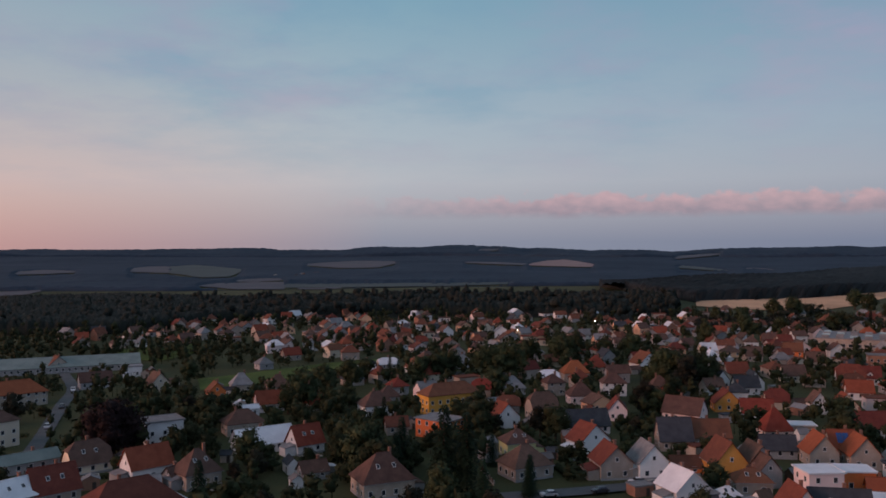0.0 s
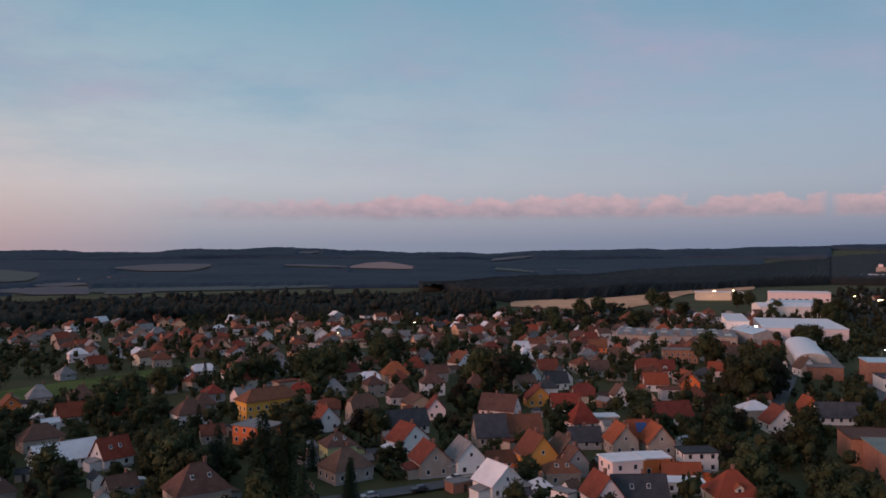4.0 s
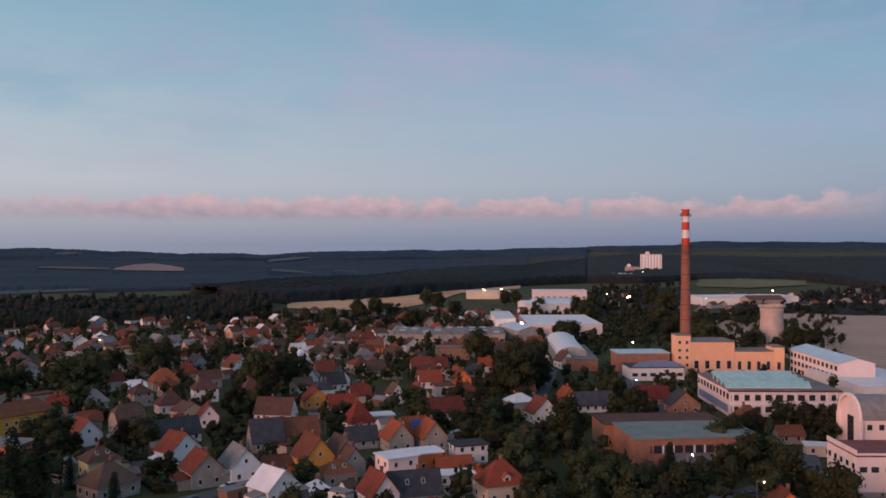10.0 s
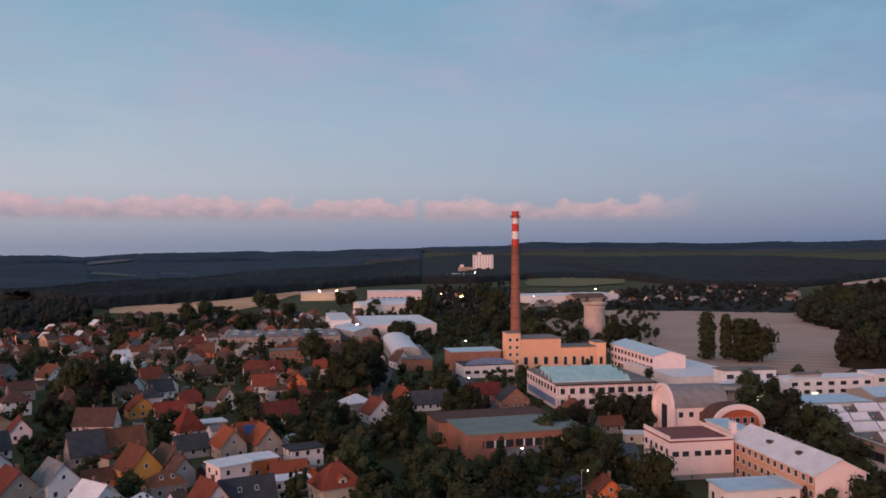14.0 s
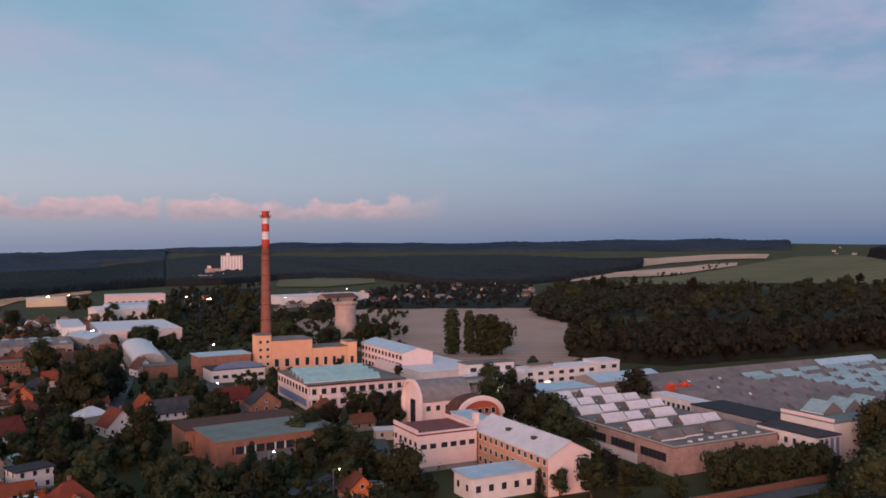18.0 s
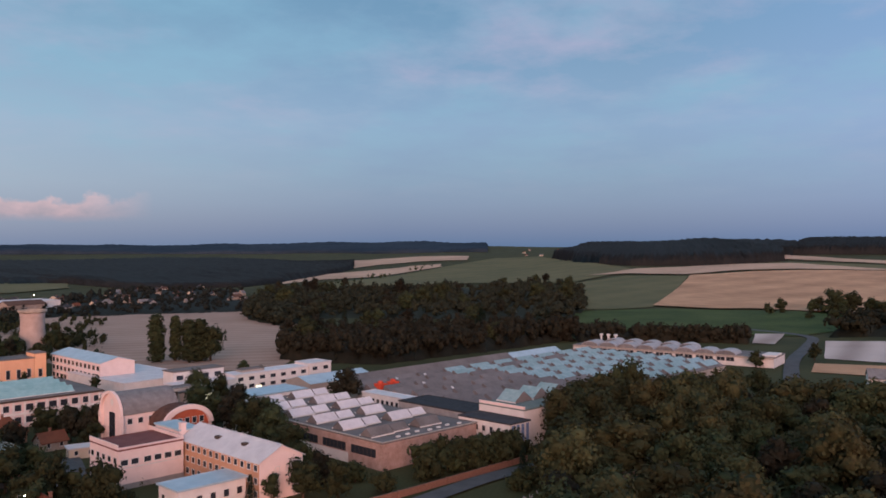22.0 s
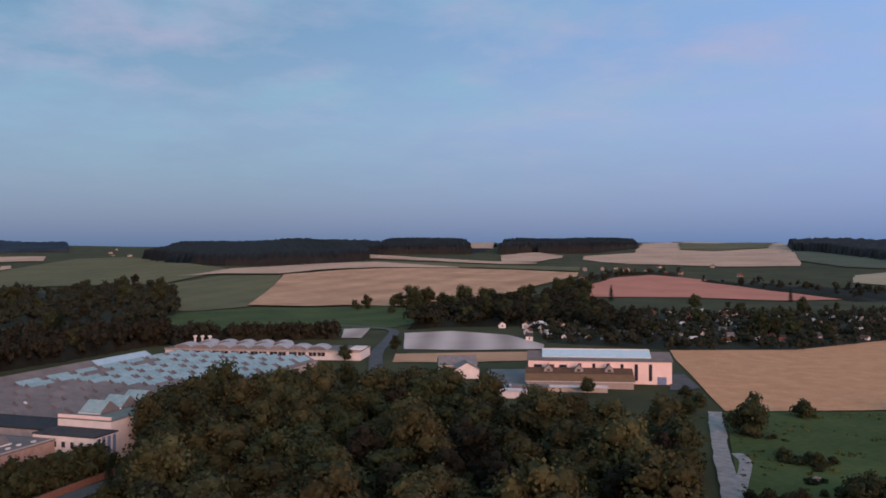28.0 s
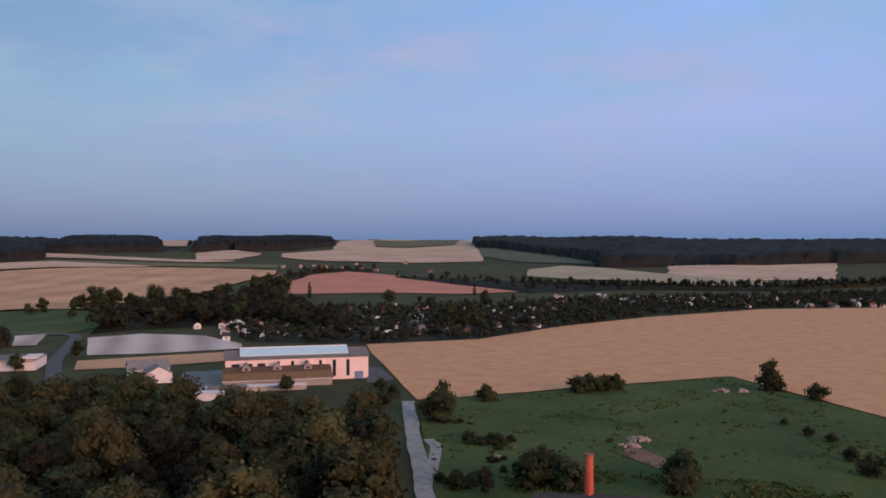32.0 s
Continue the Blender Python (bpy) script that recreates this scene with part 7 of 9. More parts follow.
    block(spot(o, -6, -19, T2), 33, 3.2, 1.5, "concrete", "silver", turn=T2, label="low concrete loading shed with a pale metal roof", name="low_shed", over=0.3)
    block(spot(o, -5, -25, T2), 12, 4.5, 2.4, "brick", "grey", turn=T2, label="small brick shed with a grey roof", name="brick_shed", over=0.3)
    block(spot(o, -10, -33, T2), 10, 4.0, 2.3, "white", "silver", turn=T2, label="low shed with a pale metal roof among trees", name="low_shed", over=0.35)


def brown_hall():
    o = (124.5, 150.5)
    BROWN = surface("rusty_panel_wall", (0.25, 0.12, 0.085), (0.34, 0.17, 0.12), 0.5, 0.85, 0.2, 4)
    r = block(o, 29, 17, 6.4, BROWN, "green", turn=-22, label="rusty brown hall with a flat grey-green roof", name="brown_hall", over=0.35)
    part("strip_window", Shape().box(-11.5, 13.5, -0.08, 0, 0, 1.7), PANE, r, "long window strip", at=pose(0.5, -8.5, 3.2))
    for i in range(11):
        part("mullion", Shape().box(-0.22, 0.22, -0.14, 0, 0, 1.7), TRIM if i % 3 else BROWN, r, at=pose(-10.5 + i * 2.4, -8.5, 3.2))
    part("canopy", Shape().slab([(-8, -13.5, 2.6), (10, -13.5, 2.6), (10, -8.6, 3.0), (-8, -8.6, 3.0)], 0.15).box(-8, 10, -13.4, -13.2, 0, 2.4), ROOF["felt"], r)
    block(spot(o, -2, 17.6, -22), 30, 12, 6.0, "brick", "brown", turn=-22, label="older brick hall with a brown felt roof", name="old_hall", over=0.3, rows_front=())


def far_works():
    # flat-roofed brick works with an arched front and a barrel store
    b = block((208.5, 262.0), 20, 12, 8.0, "brick", "blue", turn=-24, label="brick works block with a pale blue roof", name="brick_works", over=0.3, near=False)
    f = block((203.0, 248.0), 20, 12, 4.6, "white", "slate", turn=-24, label="low white front building with an arched gable", name="front_building", over=0.2, rows_front=(1.5,), near=False, step=3, ww=2.3)
    part("arched_gable", Shape().poly([(-9.5 * math.cos(math.pi * k / 14), -6.2, 4.9 + 2.6 * math.sin(math.pi * k / 14)) for k in range(15)][::-1]).poly([(-9.5 * math.cos(math.pi * k / 14), -5.9, 4.9 + 2.6 * math.sin(math.pi * k / 14)) for k in range(15)]), BLUE_PANEL, f)
    x, y = 219.0, 312.0
    v = sized("barrel_store", pose(x, y, 0, 0, 0, -30), "long store under a pale barrel roof", "building")
    part("wall", Shape().box(-6, 6, -30, 30, 0, 5), WALL["concrete"], v)
    part("barrel_roof", vault(60, 12, 5, 3.2), GLAZING_PINK, v, at=pose(0, 0, 0, 0, 0, 90))
    for sg in (-1, 1):
        part("end_wall", Shape().poly([(q, sg * 29.9, z) for _, q, z in arch_wall(11.8, 5.0, 3.2)][::sg]), WALL["concrete"], v)
    block((196.0, 278.0), 12, 50, 4.5, "brick", "felt", turn=-30, label="low brick store with a felt roof", name="brick_store", over=0.3, near=False)
    # the white halls at the edge of town
    block((246.0, 384.0), 39, 60, 7.5, "pink", "silver", turn=-27, label="large white steel hall", name="steel_hall", over=0.2, near=False)
    block((236.0, 402.0), 11, 50, 9.5, "white", "silver", turn=-27, label="tall white steel hall wing", name="steel_hall", over=0.2, near=False)
    fl = block((172.0, 394.0), 56, 34, 5.0, "beige", "grey", turn=-27, label="broad flat-roofed plant with many roof lights", name="flat_plant", over=0.3, rows_front=(1.5,), near=False, step=3.2, ww=2.2)
    rnd = random.Random(8)
    for i in range(9):
        for j in range(4):
            part("roof_light", Shape().box(-1.6, 1.6, -1.1, 1.1, 0, 0.9), ROOF["grey"] if rnd.random() < 0.6 else GLAZING, fl, at=pose(-24 + i * 6, -13 + j * 7.4, 5.37))
    block((232.0, 372.0), 14, 42, 6.0, "grey", "blue", "y", 2.0, turn=-10, label="grey hall with a pale pitched roof", name="grey_hall", over=0.4, near=False)
    block((425.0, 655.0), 48, 22, 8.0, "pink", "silver", turn=-28, label="distant pink-fronted depot with a pale roof", name="depot", over=0.4, near=False, rows_front=(1.5,), step=5, ww=3)
    block((330.0, 520.0), 40, 26, 7.0, "white", "silver", "x", 2.0, turn=-20, label="distant white hall with a pitched roof", name="far_hall", over=0.4, near=False)
    block((365.0, 560.0), 34, 18, 6.0, "white", "blue", "x", 2.0, turn=-20, label="distant white hall with a pitched roof", name="far_hall", over=0.4, near=False)
    block((375.0, 690.0), 40, 14, 7.0, "cream", "silver", turn=-24, label="distant cream hall lit by lamps", name="far_hall", over=0.4, near=False)
    block((505.0, 528.0), 85, 34, 6.5, "white", "silver", turn=-20, label="distant long white warehouse", name="warehouse", over=0.4, near=False)
    block((530.0, 500.0), 30, 16, 5.5, "beige", "brown", "x", 3.0, turn=-20, label="distant barn with a brown pitched roof", name="barn", over=0.4, near=False)
    # the tower blocks on the skyline
    for cx, cy, w, d, h, lab in ((925.0, 1105.0, 34.0, 16.0, 33.0, "distant pale tower block of many storeys"), (858.0, 1062.0, 24.0, 16.0, 14.5, "distant pinkish slab block of flats")):
        t = block((cx, cy), w, d, h, "white" if h > 25 else "beige", "felt", turn=-38, label=lab, name="tower_block", over=0.1, near=False)
        for k in range(int(h / 3)):
            windows_on(t, w, pose(0, -d / 2, 0), 1.0 + k * 3, 1, False, 4.2, 1.9, 1.4)
        part("lift_house", Shape().box(-3, 3, -3, 3, 0, 4), WALL["pink"], t, at=pose(-6, 0, h + 0.3))
    block((790.0, 1010.0), 60, 18, 7, "white", "silver", turn=-38, label="distant long white hall", name="far_hall", over=0.3, near=False)


def white_ranges():
    o = (240.0, 180.0)
    block(o, 27, 40, 4.8, "white", "silver", turn=-25, label="low white hall with a bright pale roof", name="low_hall", over=0.2)
    f = (244.2, 160.0)
    block(spot(f, 0, 7), 19, 7, 8.0, "white", "felt", label="white two-storey works building with a flat roof", name="works_building", rows_front=(1.2, 5.2), over=0.25, step=4.2, ww=2.7, wh=1.7)
    block(spot(f, -3, -1), 22, 7.8, 4.6, "white", "silver", label="low white works annexe with a pale roof", name="works_annexe", rows_front=(1.2,), over=0.2, step=3.0, ww=2.0, wh=1.6)
    block(spot(f, 19.2, 0), 31, 8, 5.6, "white", "silver", label="long white two-storey works range with a pale roof", name="works_range", rows_front=(0.8, 3.4), over=0.3, step=3.9, ww=2.3, wh=1.4)
    block(spot(f, 50.4, -0.5), 10, 9, 6.5, "white", "silver", label="white end block of the works range", name="end_block", rows_front=(4.0,), over=0.2, step=4.0, ww=2.4, wh=1.5)
    block(spot(f, 24, 3), 9, 4, 6.6, "concrete", "felt", label="grey plant room on the works range", name="roof_plant_room", over=0.1)
    block((232.0, 128.0), 20, 12, 4.4, "white", "blue", label="low hall with a pale sheet roof", name="sheet_hall", over=0.3)
    block((264.0, 124.0), 28, 14, 3.4, "concrete", "blue", "x", 1.8, label="hall with a pale blue pitched roof", name="pitched_hall", over=0.3)
    # pipe bridge and tanks behind the vaulted hall
    pb = sized("pipe_bridge", pose(214.0, 150.0, 0, 0, 0, G), "rusty pipe bridge on steel posts", "pipework")
    for i in range(5):
        part("post", Shape().box(-0.2, 0.2, -0.2, 0.2, 0, 7.4), DARK, pb, at=pose(-14 + i * 7, 0, 0))
    for k in range(3):
        part("pipe", Shape().box(-16, 16, -0.35, 0.35, 7.4 + 0.01, 8.1), ROOF["rust"] if k == 1 else WALL["concrete"], pb, at=pose(0, -0.9 + 0.9 * k, 0))
    for lx, ly, h, rr in ((204.0, 152.0, 9.0, 2.2), (209.0, 148.5, 8.0, 1.8)):
        tk = sized("tank", pose(lx, ly, 0), "weathered grey steel tank", "tank")
        part("shell", Shape().tube(0, 0, [(0, rr), (h, rr), (h + 0.8, rr * 0.4)], 16), ROOF["grey"], tk)
    for lx, ly in ((228.0, 152.0), (222.0, 147.0)):
        block((lx, ly), 7, 6, 6.2, "concrete", "felt", label="small grey plant room", name="plant_room", over=0.15, rows_front=(2.0,))


def small_white_house():
    block((321.0, -58.0), 14, 10, 4.2, "white", "grey", "x", 2.6, turn=-95, label="small white building with a grey roof", name="site_office", over=0.4, rows_front=(1.2,))
    block((312.0, -62.0), 9, 8, 3.4, "white", "grey", "y", 2.6, turn=-95, label="small white garage with a grey gabled roof", name="garage", over=0.4)


hall_with_roof_lights()
boiler_house()
factory_chimney(240.5, 260.0)
cooling_tower(334.0, 301.0)
three_storey_block()
pink_hall()
long_office()
low_block()
arched_hall()
brick_hall()
white_block()
sawtooth_hall()
wave_hall()
long_pink_shed()
brown_hall()
far_works()
white_ranges()
small_white_house()


# ---------------------------------------------------------------- single trees
tree("fir0", 0.0, 202.0, 1.35, 121, 1.03, "spruce", "dark spruces")
tree("fir1", 5.4, 201.9, 1.30, 66, 0.98, "spruce", "dark spruces")
tree("fir1", -10.9, 221.7, 0.95, 309, 1.00, "spruce", "dark spruces")
tree("fir0", 20.3, 201.0, 0.70, 297, 0.91, "spruce", "dark spruces")
tree("dark1", -19.9, 215.1, 1.10, 6, 1.10, "tree", "broadleaf trees")
tree("dark3", -16.0, 209.4, 1.00, 240, 0.96, "tree", "broadleaf trees")
tree("dark1", -3.8, 366.0, 1.00, 240, 1.02, "tree", "broadleaf trees")
tree("dark2", 2.9, 372.0, 1.00, 281, 1.00, "tree", "broadleaf trees")
tree("dark3", -9.8, 361.9, 0.90, 327, 1.09, "tree", "broadleaf trees")
tree("dark0", 19.7, 365.5, 1.30, 118, 1.04, "tree", "broadleaf trees")
tree("dark2", 28.8, 364.9, 1.30, 267, 0.99, "tree", "broadleaf trees")
tree("dark3", 25.2, 379.2, 1.20, 7, 1.05, "tree", "broadleaf trees")
tree("dark1", 57.9, 422.1, 1.20, 32, 0.94, "tree", "broadleaf trees")
tree("dark0", 67.7, 440.8, 1.10, 302, 0.91, "tree", "broadleaf trees")
tree("dark3", 87.8, 342.9, 1.30, 15, 1.08, "tree", "broadleaf trees")
tree("rusty0", 93.0, 327.0, 1.40, 137, 1.00, "tree", "broadleaf trees")
tree("rusty1", 69.1, 294.0, 1.00, 198, 1.06, "tree", "broadleaf trees")
tree("dark2", -37.8, 345.9, 1.00, 218, 0.99, "tree", "broadleaf trees")
tree("dark0", -46.6, 326.7, 1.10, 295, 1.00, "tree", "broadleaf trees")
tree("dark1", -50.6, 307.9, 1.10, 68, 1.09, "tree", "broadleaf trees")
tree("dark3", -33.9, 368.4, 0.90, 49, 0.91, "tree", "broadleaf trees")
tree("rusty0", 174.1, 292.0, 1.40, 344, 1.00, "tree", "broadleaf trees")
tree("dark1", 179.8, 286.2, 1.40, 320, 1.09, "tree", "broadleaf trees")
tree("rusty2", 193.1, 294.3, 1.30, 215, 1.01, "tree", "broadleaf trees")
tree("dark0", 193.7, 312.9, 1.30, 197, 1.03, "tree", "broadleaf trees")
tree("round1", 131.5, 217.3, 0.70, 299, 0.95, "tree", "broadleaf trees")
tree("dark0", 160.1, 227.3, 0.90, 310, 1.05, "tree", "broadleaf trees")
tree("dark0", 182.6, 179.4, 0.90, 292, 1.03, "tree", "broadleaf trees")
tree("dark1", 125.7, 163.2, 0.70, 335, 0.95, "tree", "broadleaf trees")
tree("dark2", 132.9, 157.4, 0.70, 293, 0.96, "tree", "broadleaf trees")
tree("round0", 137.5, 150.7, 1.20, 63, 0.91, "tree", "broadleaf trees")
tree("round3", 123.7, 169.7, 1.00, 327, 1.12, "tree", "broadleaf trees")
tree("dark1", 105.5, 346.3, 1.20, 45, 0.98, "tree", "broadleaf trees")
tree("dark2", 92.0, 339.8, 1.30, 34, 0.99, "tree", "broadleaf trees")
tree("dark1", 297.1, 424.3, 1.20, 77, 0.90, "tree", "broadleaf trees")
tree("dark3", 304.3, 426.6, 1.10, 218, 1.07, "tree", "broadleaf trees")
tree("round0", 313.1, 417.7, 1.20, 60, 0.91, "tree", "broadleaf trees")
tree("dark2", 214.0, 384.5, 1.20, 314, 1.07, "tree", "broadleaf trees")
tree("dark0", 215.3, 376.9, 1.10, 193, 1.06, "tree", "broadleaf trees")
tree("dark3", 412.1, 624.2, 1.10, 169, 1.02, "tree", "broadleaf trees")
tree("round1", 400.5, 615.1, 1.20, 142, 1.01, "tree", "broadleaf trees")
tree("dark2", 506.7, 571.8, 1.70, 18, 0.97, "tree", "broadleaf trees")
tree("dark0", 416.2, 478.2, 1.50, 39, 0.92, "tree", "broadleaf trees")
tree("dark1", 376.5, 419.9, 1.30, 274, 0.91, "tree", "broadleaf trees")
tree("dark3", 560.1, 655.2, 1.50, 101, 1.11, "tree", "broadleaf trees")
tree("dark0", 426.9, 592.2, 1.30, 149, 1.03, "tree", "broadleaf trees")
tree("dark2", 394.3, 534.2, 1.30, 79, 1.05, "tree", "broadleaf trees")
tree("dark1", 447.5, 596.9, 1.40, 173, 0.97, "tree", "broadleaf trees")
tree("dark1", 428.0, 711.2, 1.20, 70, 1.10, "tree", "broadleaf trees")
tree("dark2", 458.2, 739.6, 1.10, 193, 0.98, "tree", "broadleaf trees")
tree("dark3", 324.2, 618.2, 1.20, 266, 0.98, "tree", "broadleaf trees")
tree("dark0", 352.1, 705.0, 1.30, 304, 1.05, "tree", "broadleaf trees")
tree("dark2", 357.6, 740.2, 1.30, 52, 1.04, "tree", "broadleaf trees")
tree("rusty1", 184.1, 293.0, 1.40, 259, 0.96, "tree", "broadleaf trees")
tree("dark1", 197.5, 303.4, 1.40, 324, 1.06, "tree", "broadleaf trees")
tree("dark3", 175.3, 291.3, 1.30, 121, 1.11, "tree", "broadleaf trees")
tree("dark0", 205.4, 331.5, 1.30, 223, 1.12, "tree", "broadleaf trees")
tree("dark1", 279.7, 35.9, 1.35, 266, 0.97, "tree", "broadleaf trees")
tree("park0", 290.6, 28.6, 1.30, 173, 0.90, "tree", "broadleaf trees")
tree("dark2", 297.2, 21.4, 1.40, 212, 1.12, "tree", "broadleaf trees")
tree("park1", 307.7, 14.3, 0.90, 161, 0.90, "tree", "broadleaf trees")
tree("dark0", 313.9, 6.7, 0.90, 315, 1.03, "tree", "broadleaf trees")
tree("park2", 322.0, -0.9, 0.90, 68, 0.91, "tree", "broadleaf trees")
tree("dark3", 329.9, -8.0, 0.90, 321, 0.97, "tree", "broadleaf trees")
tree("park3", 255.3, 37.4, 1.10, 180, 1.05, "tree", "broadleaf trees")
tree("park1", 337.7, -15.2, 0.90, 180, 1.03, "tree", "broadleaf trees")
tree("dark2", 347.1, -24.4, 0.90, 142, 1.06, "tree", "broadleaf trees")
tree("dark0", 263.5, 167.1, 0.95, 11, 1.03, "tree", "broadleaf trees")
tree("dark1", 251.1, 152.9, 1.00, 346, 0.90, "tree", "broadleaf trees")
tree("rusty1", 241.5, 141.7, 1.15, 189, 0.96, "tree", "broadleaf trees")
tree("dark2", 232.5, 129.3, 1.10, 233, 0.97, "tree", "broadleaf trees")
tree("dark3", 226.6, 119.2, 1.10, 307, 0.97, "tree", "broadleaf trees")
tree("dark1", 212.8, 106.6, 1.00, 186, 0.94, "tree", "broadleaf trees")
tree("dark0", 196.5, 94.4, 0.80, 189, 1.09, "tree", "broadleaf trees")
tree("rusty0", 262.0, 150.2, 1.10, 135, 0.97, "tree", "broadleaf trees")
tree("dark3", 244.7, 131.8, 1.10, 193, 0.92, "tree", "broadleaf trees")
tree("dark2", 290.3, 184.6, 0.85, 13, 1.11, "tree", "broadleaf trees")
tree("dark0", 293.3, 175.9, 0.80, 350, 1.06, "tree", "broadleaf trees")
tree("bush0", 247.1, -143.9, 2.00, 158, 1.01, "bush", "bushes")
tree("round1", 250.1, -146.8, 1.25, 334, 1.08, "tree", "broadleaf trees")
tree("bush1", 267.1, -176.2, 1.30, 122, 0.97, "bush", "bushes")
tree("bush0", 264.2, -217.1, 1.40, 347, 1.00, "bush", "bushes")
tree("bush1", 264.0, -223.6, 1.50, 357, 0.92, "bush", "bushes")
tree("bush0", 262.2, -228.8, 1.40, 307, 0.97, "bush", "bushes")
tree("bush1", 261.8, -235.3, 1.20, 170, 1.05, "bush", "bushes")
tree("bush0", 167.3, -123.6, 1.60, 114, 1.00, "bush", "bushes")
tree("bush1", 171.3, -131.5, 1.60, 86, 0.92, "bush", "bushes")
tree("bush0", 162.5, -129.9, 1.60, 332, 0.95, "bush", "bushes")
tree("bush1", 180.5, -136.0, 1.20, 291, 1.00, "bush", "bushes")
tree("bush0", 152.9, -160.9, 1.50, 115, 1.07, "bush", "bushes")
tree("bush1", 156.5, -160.2, 1.00, 17, 1.02, "bush", "bushes")
tree("bush0", 228.7, -110.5, 1.20, 142, 0.97, "bush", "bushes")
tree("bush1", 261.9, -124.5, 1.20, 328, 0.92, "bush", "bushes")
tree("bush0", 283.1, -140.3, 1.10, 317, 0.98, "bush", "bushes")
tree("bush1", 198.1, -91.0, 1.30, 66, 0.99, "bush", "bushes")
tree("copper0", -92.9, 238.6, 0.82, 265, 1.07, "copper_beech", "broadleaf trees")
tree("fir0", -12.8, 223.6, 0.66, 138, 1.00, "spruce", "dark spruces")
tree("dark1", -20.5, 211.0, 0.62, 324, 0.99, "tree", "broadleaf trees")
tree("dark0", -28.0, 226.3, 0.78, 214, 1.03, "tree", "broadleaf trees")
tree("dark2", -38.8, 259.1, 0.62, 18, 1.10, "tree", "broadleaf trees")
tree("dark3", -93.2, 308.2, 0.78, 79, 0.94, "tree", "broadleaf trees")
tree("dark1", -109.4, 366.0, 0.70, 244, 1.11, "tree", "broadleaf trees")
tree("dark0", -54.7, 299.0, 0.70, 318, 1.12, "tree", "broadleaf trees")
tree("dark2", -38.6, 297.5, 0.70, 222, 1.02, "tree", "broadleaf trees")
tree("rusty1", -24.9, 266.8, 0.55, 113, 0.91, "tree", "broadleaf trees")
tree("fir1", -19.3, 275.3, 0.62, 233, 1.08, "spruce", "dark spruces")
tree("round1", -76.4, 298.4, 0.78, 339, 1.06, "tree", "broadleaf trees")
tree("round2", -120.6, 339.2, 0.78, 147, 1.02, "tree", "broadleaf trees")
tree("fir0", -24.3, 385.2, 0.55, 116, 1.09, "spruce", "dark spruces")
tree("fir1", -20.5, 385.5, 0.47, 301, 1.11, "spruce", "dark spruces")
tree("fir0", 19.7, 199.0, 0.55, 61, 1.08, "spruce", "dark spruces")
tree("dark1", 21.1, 335.3, 0.94, 23, 0.91, "tree", "broadleaf trees")
tree("dark0", 11.5, 291.8, 0.78, 355, 1.01, "tree", "broadleaf trees")
tree("dark2", 57.1, 400.0, 1.10, 101, 1.10, "tree", "broadleaf trees")
tree("dark3", 92.9, 345.7, 1.01, 220, 1.03, "tree", "broadleaf trees")
tree("dark0", 69.7, 295.9, 0.70, 6, 1.01, "tree", "broadleaf trees")
tree("dark1", 81.0, 428.4, 1.00, 61, 0.94, "tree", "broadleaf trees")
tree("dark2", 186.1, 523.9, 1.20, 153, 0.95, "tree", "broadleaf trees")
tree("dark3", 206.5, 522.7, 1.10, 10, 1.02, "tree", "broadleaf trees")
tree("dark0", 152.8, 495.0, 1.20, 211, 0.91, "tree", "broadleaf trees")
tree("dark1", 254.7, 552.1, 1.20, 313, 0.92, "tree", "broadleaf trees")
tree("fir0", 276.9, 552.5, 1.00, 64, 0.96, "spruce", "dark spruces")
tree("fir0", -19.1, 235.2, 0.70, 276, 1.00, "spruce", "dark spruces")
tree("fir1", -12.0, 217.7, 0.70, 31, 0.98, "spruce", "dark spruces")
tree("dark1", 5.5, 277.9, 0.78, 101, 0.93, "tree", "broadleaf trees")
tree("dark2", 73.0, 293.1, 0.78, 61, 0.94, "tree", "broadleaf trees")
tree("dark0", 82.9, 307.0, 0.86, 140, 1.10, "tree", "broadleaf trees")
tree("dark3", 95.5, 431.6, 1.00, 65, 1.08, "tree", "broadleaf trees")
tree("dark1", 56.7, 385.9, 0.78, 3, 1.01, "tree", "broadleaf trees")
tree("dark2", 41.3, 407.9, 1.00, 292, 1.09, "tree", "broadleaf trees")
tree("rusty0", 131.5, 233.5, 0.86, 25, 1.07, "tree", "broadleaf trees")
tree("rusty1", 176.6, 299.9, 0.94, 127, 0.96, "tree", "broadleaf trees")
tree("dark0", 194.4, 307.7, 1.01, 269, 1.01, "tree", "broadleaf trees")
tree("dark2", 201.2, 305.8, 0.94, 26, 1.00, "tree", "broadleaf trees")
tree("dark3", 185.6, 310.8, 0.94, 0, 1.09, "tree", "broadleaf trees")
tree("dark1", 133.5, 284.2, 0.70, 64, 0.91, "tree", "broadleaf trees")
tree("round1", 101.1, 288.8, 0.70, 25, 0.92, "tree", "broadleaf trees")
tree("round0", 157.5, 224.2, 0.86, 161, 0.92, "tree", "broadleaf trees")
tree("dark1", 305.4, 440.5, 1.00, 197, 1.04, "tree", "broadleaf trees")
tree("round2", 339.9, 460.0, 1.00, 300, 0.97, "tree", "broadleaf trees")
tree("dark1", 236.3, 364.0, 1.00, 135, 0.94, "tree", "broadleaf trees")
tree("dark0", 177.6, 362.8, 0.80, 168, 0.99, "tree", "broadleaf trees")
tree("dark1", 272.9, 664.1, 1.30, 65, 1.02, "tree", "broadleaf trees")
tree("dark2", 249.6, 643.3, 1.20, 194, 1.07, "tree", "broadleaf trees")
tree("dark3", 211.6, 604.0, 1.20, 290, 0.94, "tree", "broadleaf trees")
